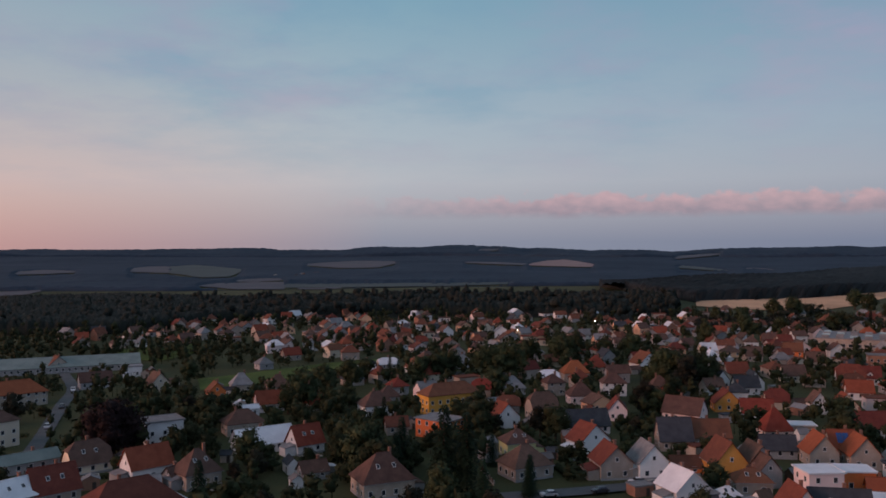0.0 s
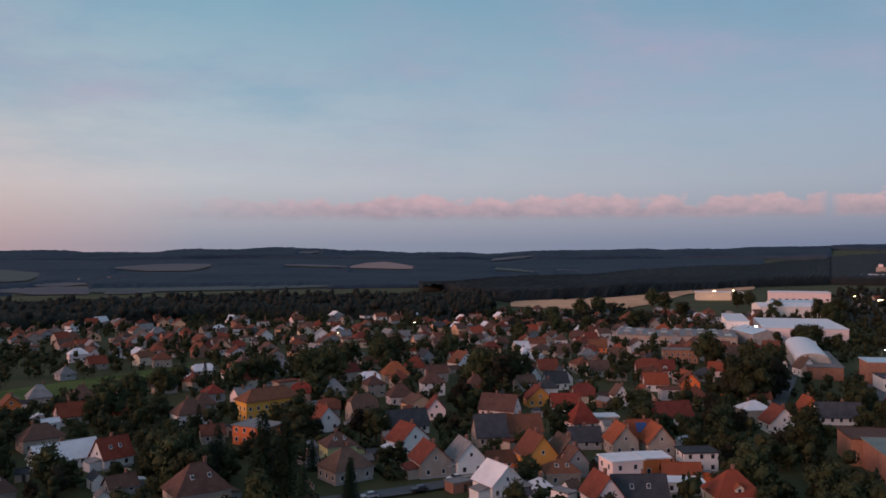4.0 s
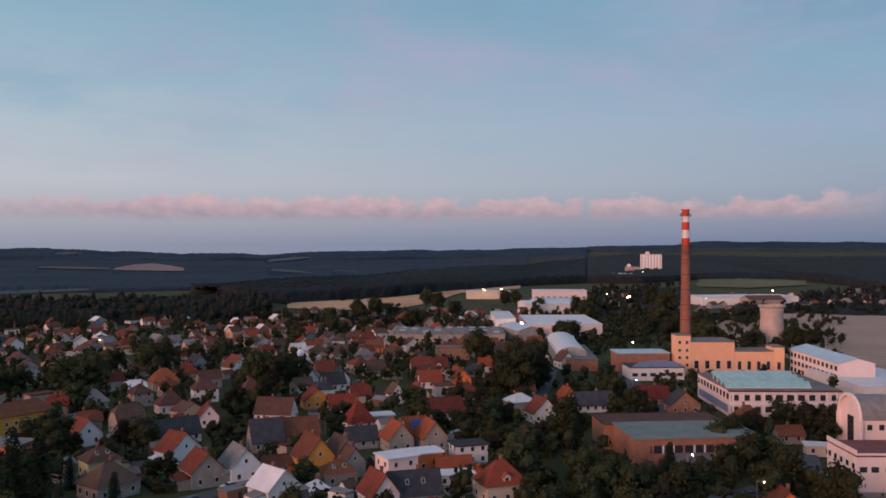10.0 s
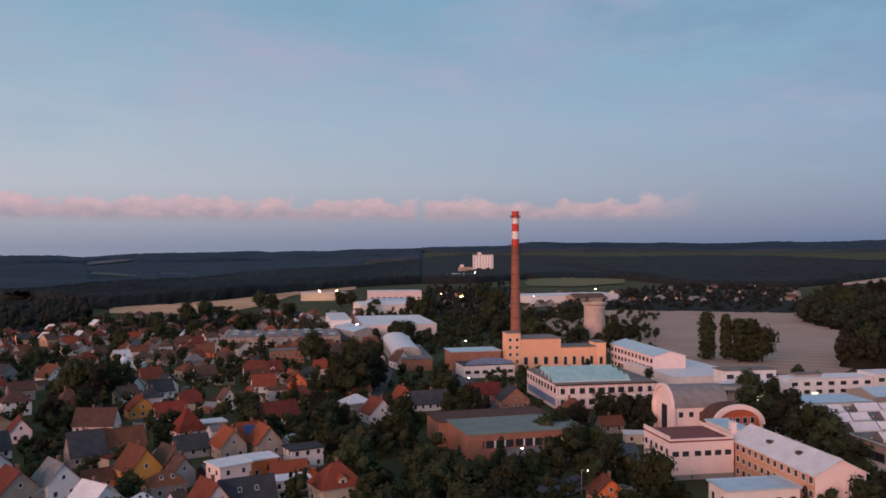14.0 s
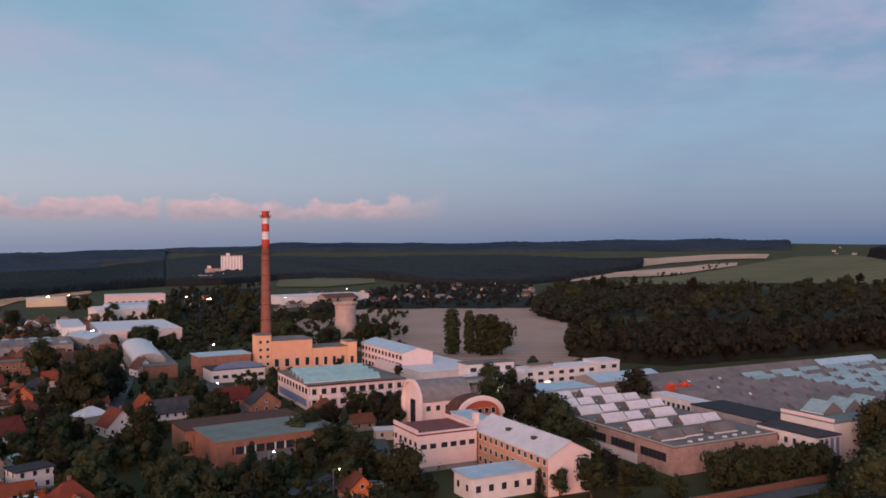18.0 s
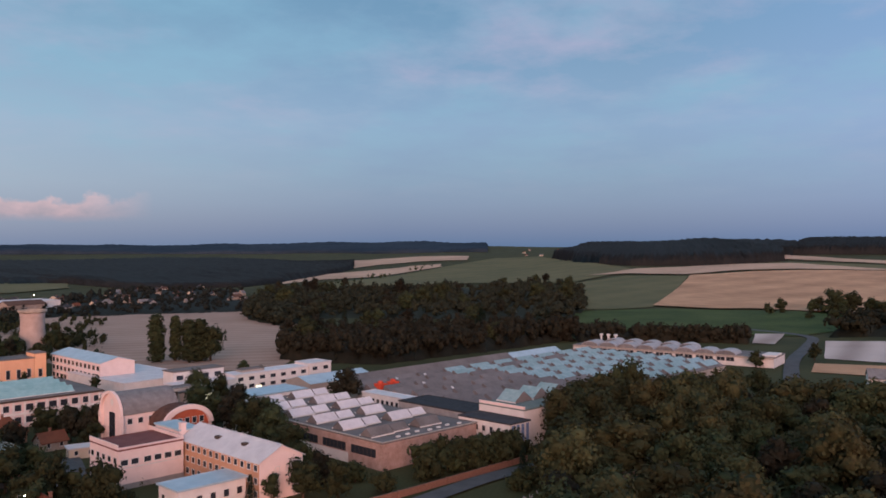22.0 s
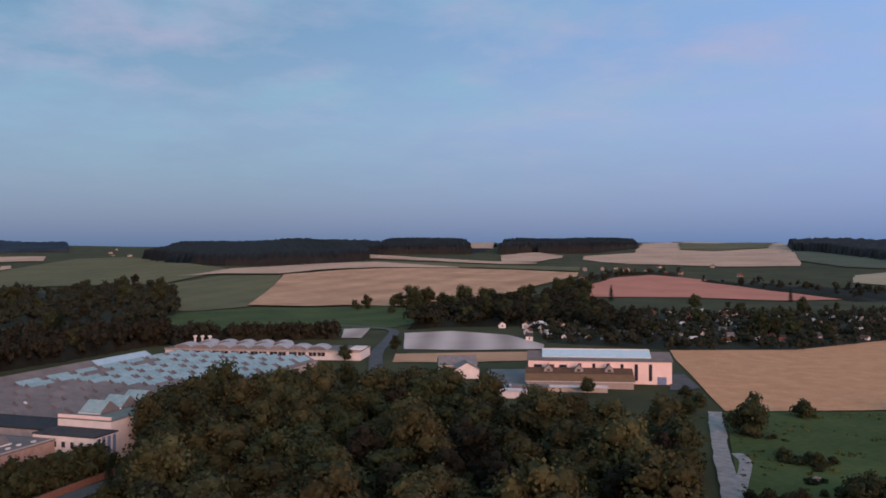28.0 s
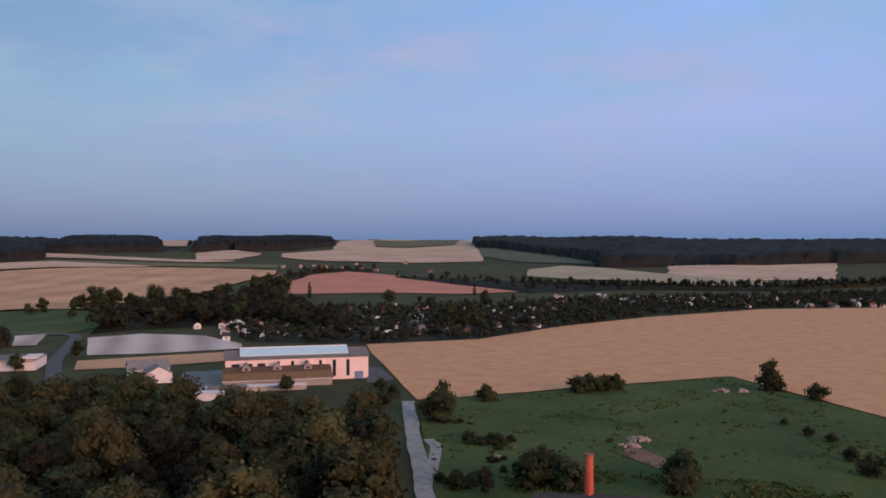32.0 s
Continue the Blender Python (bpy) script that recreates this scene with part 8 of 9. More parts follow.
tree("dark0", 195.5, 609.4, 1.10, 191, 1.00, "tree", "broadleaf trees")
tree("dark1", 134.6, 234.0, 0.86, 332, 1.07, "tree", "broadleaf trees")
tree("rusty0", 146.9, 259.3, 0.86, 321, 1.01, "tree", "broadleaf trees")
tree("round2", 135.6, 200.4, 0.78, 355, 0.99, "tree", "broadleaf trees")
tree("dark0", 175.7, 177.9, 0.90, 9, 0.95, "tree", "broadleaf trees")
tree("dark1", 184.2, 180.6, 0.70, 274, 0.96, "tree", "broadleaf trees")
tree("dark2", 169.7, 161.2, 0.94, 302, 0.92, "tree", "broadleaf trees")
tree("dark3", 177.6, 161.4, 0.86, 217, 0.95, "tree", "broadleaf trees")
tree("round0", 155.6, 152.6, 0.86, 66, 1.09, "tree", "broadleaf trees")
tree("dark0", 149.8, 155.7, 0.70, 166, 0.98, "tree", "broadleaf trees")
tree("round1", 146.2, 164.4, 0.78, 286, 1.07, "tree", "broadleaf trees")
tree("round3", 139.0, 162.7, 0.78, 134, 0.93, "tree", "broadleaf trees")
tree("dark2", 123.0, 160.3, 0.70, 353, 0.93, "tree", "broadleaf trees")
tree("round2", 129.9, 162.5, 0.62, 339, 1.09, "tree", "broadleaf trees")
tree("round0", 266.8, 284.5, 0.62, 271, 1.07, "tree", "broadleaf trees")
tree("round1", 228.2, 200.8, 0.78, 341, 0.92, "tree", "broadleaf trees")
tree("round2", 231.9, 196.5, 0.78, 163, 1.02, "tree", "broadleaf trees")
tree("round3", 237.1, 193.5, 0.78, 52, 1.08, "tree", "broadleaf trees")
tree("round0", 242.6, 193.0, 0.70, 2, 1.00, "tree", "broadleaf trees")
tree("poplar0", 382.1, 266.7, 1.85, 120, 0.80, "poplar", "broadleaf trees")
tree("poplar1", 389.1, 260.0, 1.45, 22, 0.98, "poplar", "broadleaf trees")
tree("poplar1", 386.8, 250.5, 1.90, 288, 0.70, "poplar", "broadleaf trees")
tree("poplar0", 391.0, 246.5, 1.90, 200, 0.68, "poplar", "broadleaf trees")
tree("dark1", 394.7, 242.6, 1.50, 192, 1.0, "tree", "broadleaf trees")
tree("bush0", 202.8, 159.4, 0.80, 12, 0.98, "bush", "bushes")
tree("bush1", 189.9, 133.3, 0.80, 62, 0.91, "bush", "bushes")
tree("bush0", 184.6, 133.8, 0.50, 58, 1.05, "bush", "bushes")
tree("round1", 297.5, 184.4, 0.70, 356, 1.11, "tree", "broadleaf trees")
tree("rusty1", 272.5, 175.3, 0.70, 296, 0.97, "tree", "broadleaf trees")
tree("rusty0", 258.4, 156.2, 0.70, 45, 0.91, "tree", "broadleaf trees")
tree("dark1", 256.6, 147.5, 0.62, 288, 1.01, "tree", "broadleaf trees")
tree("round3", 247.5, 135.2, 0.70, 122, 0.92, "tree", "broadleaf trees")
tree("bush0", 433.2, 358.0, 1.40, 51, 1.11, "bush", "bushes")
tree("bush1", 415.0, 351.7, 1.30, 31, 1.02, "bush", "bushes")
tree("round2", 160.3, 147.7, 0.90, 288, 0.94, "tree", "broadleaf trees")
tree("round0", 154.6, 139.1, 1.00, 39, 0.95, "tree", "broadleaf trees")
tree("bush0", 163.7, 131.5, 1.10, 92, 1.04, "bush", "bushes")
tree("bush1", 163.8, 121.6, 1.00, 232, 1.04, "bush", "bushes")
tree("fir0", 176.5, 98.2, 0.50, 201, 0.96, "spruce", "dark spruces")
tree("round1", 180.5, 95.0, 0.75, 306, 0.99, "tree", "broadleaf trees")
tree("bush0", 191.0, 96.5, 0.90, 179, 1.02, "bush", "bushes")
tree("dark1", 183.9, 88.4, 0.80, 42, 0.98, "tree", "broadleaf trees")
tree("round2", 187.2, 81.0, 0.90, 120, 1.11, "tree", "broadleaf trees")
tree("rusty2", 194.7, 88.8, 0.70, 211, 1.09, "tree", "broadleaf trees")
tree("bush1", 208.0, 98.2, 1.10, 82, 0.99, "bush", "bushes")
tree("round0", 211.5, 67.6, 0.95, 291, 1.07, "tree", "broadleaf trees")
tree("round1", 214.6, 64.0, 1.00, 345, 1.10, "tree", "broadleaf trees")
tree("round2", 219.7, 61.0, 0.95, 351, 1.01, "tree", "broadleaf trees")
tree("round3", 222.6, 57.9, 0.95, 329, 0.99, "tree", "broadleaf trees")
tree("round0", 227.4, 55.3, 1.00, 76, 0.94, "tree", "broadleaf trees")
tree("round1", 230.2, 52.2, 0.95, 254, 1.06, "tree", "broadleaf trees")
tree("round2", 232.8, 49.7, 0.90, 357, 1.01, "tree", "broadleaf trees")
tree("fir0", 216.0, 41.9, 0.55, 226, 1.03, "spruce", "dark spruces")
tree("bush0", 212.4, 39.2, 1.00, 95, 0.93, "bush", "bushes")
tree("bush1", 206.0, 40.7, 1.10, 101, 0.93, "bush", "bushes")
tree("bush0", 228.9, 37.9, 1.00, 263, 0.97, "bush", "bushes")
tree("bush0", 201.8, 82.5, 1.00, 118, 1.09, "bush", "bushes")
tree("bush1", 195.0, 72.4, 1.00, 275, 1.11, "bush", "bushes")
tree("bush0", 354.0, 190.5, 1.00, 151, 1.05, "bush", "bushes")
tree("bush1", 367.5, 207.4, 1.00, 211, 1.03, "bush", "bushes")
tree("dark1", 231.9, 31.1, 1.20, 299, 1.03, "tree", "broadleaf trees")
tree("dark2", 244.6, 26.5, 1.30, 136, 1.10, "tree", "broadleaf trees")
tree("park0", 227.2, 19.0, 1.20, 157, 0.91, "tree", "broadleaf trees")
tree("dark0", 263.2, 38.3, 1.00, 245, 1.08, "tree", "broadleaf trees")
tree("dark3", 274.0, 32.8, 1.20, 102, 0.94, "tree", "broadleaf trees")
tree("dark1", 284.7, 26.9, 1.20, 184, 0.95, "tree", "broadleaf trees")
tree("round2", 228.0, -286.3, 1.25, 247, 1.07, "tree", "broadleaf trees")
tree("bush0", 225.8, -285.5, 1.70, 73, 0.99, "bush", "bushes")
tree("bush1", 203.6, -282.3, 1.30, 357, 1.01, "bush", "bushes")
tree("round1", 165.8, -125.5, 0.85, 306, 0.95, "tree", "broadleaf trees")
tree("bush1", 168.5, -131.9, 1.10, 297, 1.08, "bush", "bushes")
tree("bush0", 178.8, -131.7, 1.20, 334, 1.02, "bush", "bushes")
tree("bush1", 147.5, -155.1, 1.10, 246, 1.12, "bush", "bushes")
tree("bush0", 144.7, -149.4, 1.20, 37, 1.09, "bush", "bushes")
tree("bush0", 193.0, -171.2, 0.35, 204, 1.07, "bush", "bushes")
tree("bush1", 130.8, -203.6, 1.20, 23, 1.00, "bush", "bushes")
tree("bush0", 142.4, -212.8, 0.80, 117, 1.10, "bush", "bushes")
tree("bush1", 168.2, -228.9, 0.60, 331, 1.06, "bush", "bushes")
tree("bush0", 159.6, -227.6, 0.60, 345, 0.92, "bush", "bushes")
tree("bush0", 181.9, -236.1, 0.50, 111, 1.09, "bush", "bushes")
tree("rusty2", 168.8, -111.0, 0.50, 123, 1.10, "tree", "broadleaf trees")
tree("bush1", 175.8, -107.5, 1.00, 132, 0.93, "bush", "bushes")
tree("bush0", 208.7, -141.3, 0.70, 318, 1.06, "bush", "bushes")
tree("bush1", 214.9, -135.4, 0.70, 18, 1.10, "bush", "bushes")
tree("bush0", 183.0, -107.0, 0.60, 130, 0.94, "bush", "bushes")
tree("round1", 478.2, -60.7, 1.00, 23, 0.97, "tree", "broadleaf trees")
tree("round2", 443.0, -29.7, 1.00, 216, 0.92, "tree", "broadleaf trees")
tree("dark0", 325.0, -118.7, 0.60, 43, 0.93, "tree", "broadleaf trees")
tree("bush0", 293.4, -151.1, 1.00, 135, 1.08, "bush", "bushes")
tree("bush1", 311.8, -154.6, 1.00, 149, 0.91, "bush", "bushes")
tree("fir0", 857.4, -339.1, 1.10, 231, 1.03, "spruce", "dark spruces")
tree("fir1", 808.7, -517.3, 0.90, 345, 0.97, "spruce", "dark spruces")
tree("dark1", 291.9, 8.3, 1.25, 315, 1.00, "tree", "broadleaf trees")
tree("park2", 285.0, 3.2, 1.30, 342, 1.00, "tree", "broadleaf trees")
tree("dark2", 280.0, -1.9, 1.40, 10, 1.00, "tree", "broadleaf trees")
tree("park0", 289.9, -7.1, 1.35, 38, 1.00, "tree", "broadleaf trees")
tree("dark3", 299.8, -11.5, 1.30, 60, 1.00, "tree", "broadleaf trees")
tree("dark1", 384.9, 358.7, 1.00, 0, 0.95, "tree", "broadleaf trees")
tree("rusty0", 378.3, 356.2, 0.90, 77, 0.95, "tree", "broadleaf trees")
tree("dark2", 401.2, 348.2, 1.00, 154, 0.95, "tree", "broadleaf trees")
tree("dark0", 404.6, 346.0, 1.05, 231, 0.95, "tree", "broadleaf trees")
tree("dark3", 405.7, 341.9, 0.90, 308, 0.95, "tree", "broadleaf trees")
tree("dark1", 361.2, 374.0, 1.30, 25, 0.95, "tree", "broadleaf trees")
tree("rusty1", 363.1, 369.4, 1.20, 102, 0.95, "tree", "broadleaf trees")
tree("dark2", 365.0, 364.8, 0.90, 179, 0.95, "tree", "broadleaf trees")
tree("dark3", 359.2, 378.7, 1.20, 256, 0.95, "tree", "broadleaf trees")
tree("dark0", 377.7, 360.0, 0.80, 333, 0.95, "tree", "broadleaf trees")
tree("bush0", 209.5, 66.2, 1.45, 0, 1.15, "bush", "bushes")
tree("bush1", 213.0, 65.5, 1.45, 53, 1.15, "bush", "bushes")
tree("bush0", 217.2, 62.3, 1.45, 106, 1.15, "bush", "bushes")
tree("bush1", 221.0, 59.2, 1.45, 159, 1.15, "bush", "bushes")
tree("bush0", 225.2, 56.3, 1.45, 212, 1.15, "bush", "bushes")
tree("bush1", 229.0, 53.4, 1.45, 265, 1.15, "bush", "bushes")
tree("bush0", 231.6, 50.6, 1.45, 318, 1.15, "bush", "bushes")
tree("bush1", 234.6, 48.0, 1.45, 11, 1.15, "bush", "bushes")
tree("rusty1", *(SIZE * q for q in spot((177.5, 66.0), 43.5, 66.0)), 1.35, 40, 0.95, "tree", "broadleaf trees")


# ---------------------------------------------------------------- the dense town behind the first streets
MEADOW = [(-104, 346), (-80, 359), (-58, 387), (-26, 410), (-26, 446), (-55, 428), (-81, 402), (-112, 376)]


def clear(x, y, need):
    return not (in_poly(x, y, MEADOW) or any((x - a) ** 2 + (y - b) ** 2 < (q + need) ** 2 for a, b, q in TAKEN) or on_street(x, y))


def far_town():
    rnd = random.Random(21)
    walls = ["white", "cream", "beige", "beige", "beige", "pink", "grey", "grey", "peach", "brick"]
    roofs = ["rust", "rust", "rust", "red", "darkred", "brown", "brown", "brown", "slate", "silver", "grey"]
    made = tries = 0
    spread = Spread()
    while made < 430 and tries < 30000:
        tries += 1
        az = radians(rnd.uniform(-33, 24))
        r = rnd.uniform(300, 540) if made < 130 else rnd.uniform(480, 740)
        x, y = -r * math.sin(az), r * math.cos(az)
        if math.degrees(az) > 12 and r < 520 or not clear(x, y, 6.0 if r < 480 else 4.5):
            continue
        kind = rnd.choice(["x", "x", "y", "y", "hip", "hip", "half" if r < 500 else "y", "flat"])
        w, d, h, rh = rnd.uniform(6.5, 9.5), rnd.uniform(6, 7.8), rnd.choice([2.9, 3.2, 4.4]), rnd.uniform(2.4, 3.4)
        turn = math.degrees(az) + rnd.choice([-62, 28, 28, 20, 8]) + rnd.uniform(-8, 8)
        wall, roof = rnd.choice(walls), rnd.choice(roofs)
        if made < 125:
            house(x, y, turn, w, d, h, rh, kind, wall, roof, near=False, far=True)
        else:
            spread.house(x, y, turn, w, d, h, rh, kind if kind != "half" else "hip", wall, roof)
            TAKEN.append((x, y, max(w, d) * 0.62))
        made += 1
    spread.done("far_houses", "rows of far houses with red and brown roofs", "houses")


def shades_house(x, y, r, tall):
    """Front gardens are kept low: nothing tall stands close before a house front on the town side."""
    ux, uy = x / r, y / r
    for hx, hy, q in FRONTS:
        s = (hx - x) * ux + (hy - y) * uy
        if 0 < s < 2.6 * tall and abs((hx - x) * uy - (hy - y) * ux) < q + 1.0:
            return True
    return False


FRONTS = [t for t in TAKEN if math.hypot(t[0], t[1]) < 420]


def garden_trees():
    """Trees and shrubs in the gardens, thick in some plots and thin in others."""
    rnd = random.Random(5)
    kinds = ["round0", "round1", "round2", "round3", "dark0", "dark1", "dark2", "rusty0", "rusty1", "fir0", "bush0", "bush1", "bush0"]
    made = tries = 0
    rest = []
    while made < 2500 and tries < 60000:
        tries += 1
        az = radians(rnd.uniform(-52, 30))
        r = 165 + 555 * rnd.random()
        x, y = -r * math.sin(az), r * math.cos(az)
        k = rnd.choice(kinds)
        size = rnd.uniform(0.5, 1.0) if k[:4] != "bush" else rnd.uniform(0.5, 0.9)
        if noise.noise((x * 0.018, y * 0.018, 3.0)) < -0.2 + rnd.uniform(-0.35, 0.15):
            continue
        tall = 3.0 if k[:4] == "bush" else 8.5 * size
        if any(in_poly(x * (1 + q / r), y * (1 + q / r), MEADOW) for q in (10, 25, 40)) and k[:4] != "bush":
            continue
        if not clear(x, y, 3.2 * size) or shades_house(x, y, r, tall):
            continue
        TAKEN.append((x, y, 1.2 * size))
        made += 1
        if r < 330 and len(rest) + 1 <= made and made - len(rest) <= 230:
            tree(k, x, y, size, rnd.uniform(0, 360), rnd.uniform(0.9, 1.15), "spruce" if k[:3] == "fir" else "bush" if k[:4] == "bush" else "garden_tree", "garden trees")
        else:
            rest.append((x, y, rnd.uniform(4, 10) if k[:4] != "bush" else rnd.uniform(2, 4), rnd.uniform(2.2, 4.4)))
    tuft_trees(rest, "dark garden trees and hedges between the far houses", "green")


def on_street(x, y):
    for pts, half in STREETS:
        for (ax, ay), (bx, by) in zip(pts, pts[1:]):
            dx, dy = bx - ax, by - ay
            k = min(max(((x - ax) * dx + (y - ay) * dy) / (dx * dx + dy * dy), 0), 1)
            if (ax + k * dx - x) ** 2 + (ay + k * dy - y) ** 2 < (half + 1.5) ** 2:
                return True
    return False


def park():
    """Old park trees standing close together."""
    rnd = random.Random(9)
    edge = [(127.2, 22.8), (153.6, 27.6), (192.0, 32.4), (230.4, 32.4), (271.2, 24.0), (300.0, 9.6), (312.0, -26.4), (296.4, -57.6), (256.8, -72.0), (244.8, -100.8), (235.2, -110.4), (220.8, -108.0), (170.4, -82.8), (134.4, -64.8), (108.0, -48.0), (105.6, -12.0)]
    kinds = ["park0", "park1", "park2", "park3", "dark0", "dark1", "dark2", "dark3", "rusty0", "rusty2"]
    xs, ys = [p[0] for p in edge], [p[1] for p in edge]
    placed = []
    for _ in range(9000):
        x, y = rnd.uniform(min(xs), max(xs)), rnd.uniform(min(ys), max(ys))
        if not in_poly(x, y, edge) or any((x - a) ** 2 + (y - b) ** 2 < 10.6 ** 2 for a, b in placed):
            continue
        if any((x - a) ** 2 + (y - b) ** 2 < (q * 0.8 + 3) ** 2 for a, b, q in TAKEN) or on_street(x, y):
            continue
        placed.append((x, y))
        k = rnd.choice(kinds) if math.hypot(x, y) > 180 else rnd.choice(kinds[:6])
        tree(k, x, y, rnd.uniform(0.9, 1.4), rnd.uniform(0, 360), rnd.uniform(0.8, 1.0), "park_tree", "park trees")


def allotments():
    """Little garden cottages among the fruit trees."""
    rnd = random.Random(17)
    for i in range(330):
        az, r = radians(rnd.uniform(-150, -104)), rnd.uniform(530, 780)
        if -math.degrees(az) > 128:
            r = rnd.uniform(790, 930)
        x, y = -r * math.sin(az), r * math.cos(az)
        if on_field(x, y):
            continue
        root = thing("garden_cottage", pose(x, y, relief(x, y), 0, 0, math.degrees(az) + rnd.uniform(-40, 40)), "small garden cottage among fruit trees", "cottage", "allotment cottages")
        w, d, h, rh = rnd.uniform(3.2, 5.2), rnd.uniform(3, 4.4), rnd.uniform(2.2, 3.2), rnd.uniform(1.2, 2.0)
        kd = rnd.choice("xy")
        part("wall", gable_walls(Shape(), w, d, h, rh, kd), WALL[rnd.choice(["white", "white", "cream", "pink", "wood", "grey"])], root)
        part("roof", roof_shape(w, d, h, rh, kd, 0.3, 0.12), ROOF[rnd.choice(["grey", "silver", "rust", "brown", "slate"])], root)
        windows_on(root, w, pose(0, -d / 2, 0), 1.0, 1, False, 3.6)


def far_village():
    """Cottages and sheds scattered beyond the works."""
    rnd = random.Random(31)
    spread = Spread()
    for a0, a1, r0, r1, n in ((-62, -46, 800, 1080, 46), (-46, -38, 670, 1030, 30), (-58, -52, 1080, 1380, 18), (-87, -79, 2300, 2900, 26), (-120, -108, 1320, 1680, 14), (-128, -122, 1800, 2100, 10), (18, 27, 540, 680, 16), (6, 12, 1500, 1800, 5)):
        for _ in range(n):
            az, r = radians(rnd.uniform(a0, a1)), rnd.uniform(r0, r1)
            x, y = -r * math.sin(az), r * math.cos(az)
            if clear(x, y, 5) and not on_field(x, y):
                spread.house(x, y, math.degrees(az) + rnd.uniform(-50, 50), rnd.uniform(6, 10), rnd.uniform(5.5, 8), rnd.uniform(2.4, 4), rnd.uniform(2, 3.2), rnd.choice(["x", "y", "hip"]),
                             rnd.choice(["beige", "grey", "beige", "cream"]), rnd.choice(["rust", "brown", "slate", "grey"]))
    spread.done("distant_cottages", "distant scattered cottages with brown and red roofs", "houses")


def meadow_scrub():
    """Low scrub and nettles in the meadow beside the track."""
    rnd = random.Random(52)
    for cx, cy, rx, n, lo, hi in ((209.0, -140.0, 9.5, 20, 0.35, 0.6), (178.0, -113.5, 6.5, 9, 0.5, 0.85), (188.0, -128.0, 8.0, 7, 0.3, 0.5), (240.0, -146.0, 7.0, 6, 0.3, 0.5)):
        for _ in range(n):
            a, q = rnd.uniform(0, 6.28), rx * rnd.random() ** 0.5
            tree("bush%d" % rnd.randrange(2), cx + q * math.cos(a), cy + q * math.sin(a) * 0.7, rnd.uniform(lo, hi), rnd.uniform(0, 360), rnd.uniform(0.6, 0.9), "bush", "bushes")


def meadow_weeds():
    """Tussocks and weeds over the rough meadow beside the track."""
    rnd = random.Random(44)
    s = Shape()
    edge = [(145.0, -67.5), (118.3, -107.7), (98.6, -145.8), (90.6, -167.0), (172.2, -269.7), (255.7, -294.5), (267.2, -213.5), (273.9, -157.7), (275.5, -142.0)]
    xs, ys = [p[0] for p in edge], [p[1] for p in edge]
    made = 0
    while made < 2600:
        x, y = rnd.uniform(min(xs), max(xs)), rnd.uniform(min(ys), max(ys))
        if not in_poly(x, y, edge) or on_street(x, y) or noise.noise((x * 0.05, y * 0.05, 0.0)) + 0.5 * noise.noise((x * 0.2, y * 0.2, 4.0)) < rnd.uniform(-0.1, 0.35):
            continue
        if math.hypot(x, y) > 225 and rnd.random() < 0.85:
            continue
        made += 1
        g = rnd.uniform(0.35, 0.9) * (1.5 if rnd.random() < 0.12 else 1.0)
        for _ in range(5):
            a = rnd.uniform(0, 6.28)
            leaf_card(s, rnd, (x + rnd.gauss(0, g * .5), y + rnd.gauss(0, g * .5), relief(x, y) + 0.35 + g * rnd.uniform(0.15, 0.5)), (math.cos(a), math.sin(a), rnd.uniform(0.2, 1.2)), g * rnd.uniform(0.4, 0.8))
    tagged(new("meadow_weeds", s.mesh("meadow_weeds", WEEDS)), "rough tussocks of grass and tall weeds", "weeds", kind="stuff")


def garden_sheds():
    """Small sheds and garages in the gardens."""
    rnd = random.Random(77)
    made = tries = 0
    while made < 70 and tries < 6000:
        tries += 1
        hx, hy, q = rnd.choice(FRONTS)
        if math.degrees(math.atan2(-hx, hy)) < -27:
            continue
        a = rnd.uniform(0, 6.28)
        x, y = hx + (q + 4.5) * math.cos(a), hy + (q + 4.5) * math.sin(a)
        if not clear(x, y, 2.6):
            continue
        TAKEN.append((x, y, 2.6))
        made += 1
        w, d, h = rnd.uniform(3, 6), rnd.uniform(2.6, 4), rnd.uniform(2.1, 2.8)
        kd = rnd.choice(["x", "flat", "x", "y"])
        root = thing("garden_shed", pose(x, y, relief(x, y), 0, 0, rnd.choice([20, 25, -65, 5])), "small %s garden shed beside a house" % ("flat-roofed" if kd == "flat" else "gabled"), "shed", "garden sheds")
        rh = 0.0 if kd == "flat" else rnd.uniform(0.9, 1.5)
        part("wall", gable_walls(Shape(), w, d, h, rh, kd) if kd != "flat" else Shape().box(-w / 2, w / 2, -d / 2, d / 2, 0, h), WALL[rnd.choice(["wood", "grey", "beige", "white", "brick"])], root)
        part("roof", roof_shape(w, d, h, rh, kd, 0.2, 0.1), ROOF[rnd.choice(["grey", "silver", "rust", "brown", "slate", "felt"])], root)
        part("door", Shape().box(-0.45, 0.45, -0.04, 0.0, 0, 1.9), DARK, root, at=pose(w * 0.2, -d / 2 - 0.005, 0))


WEEDS = leaves("weeds", (0.040, 0.062, 0.017), (0.105, 0.115, 0.036), 0.08, 1.0, 0.0)
far_town()
garden_sheds()
park()
garden_trees()
allotments()
far_village()
meadow_scrub()
meadow_weeds()


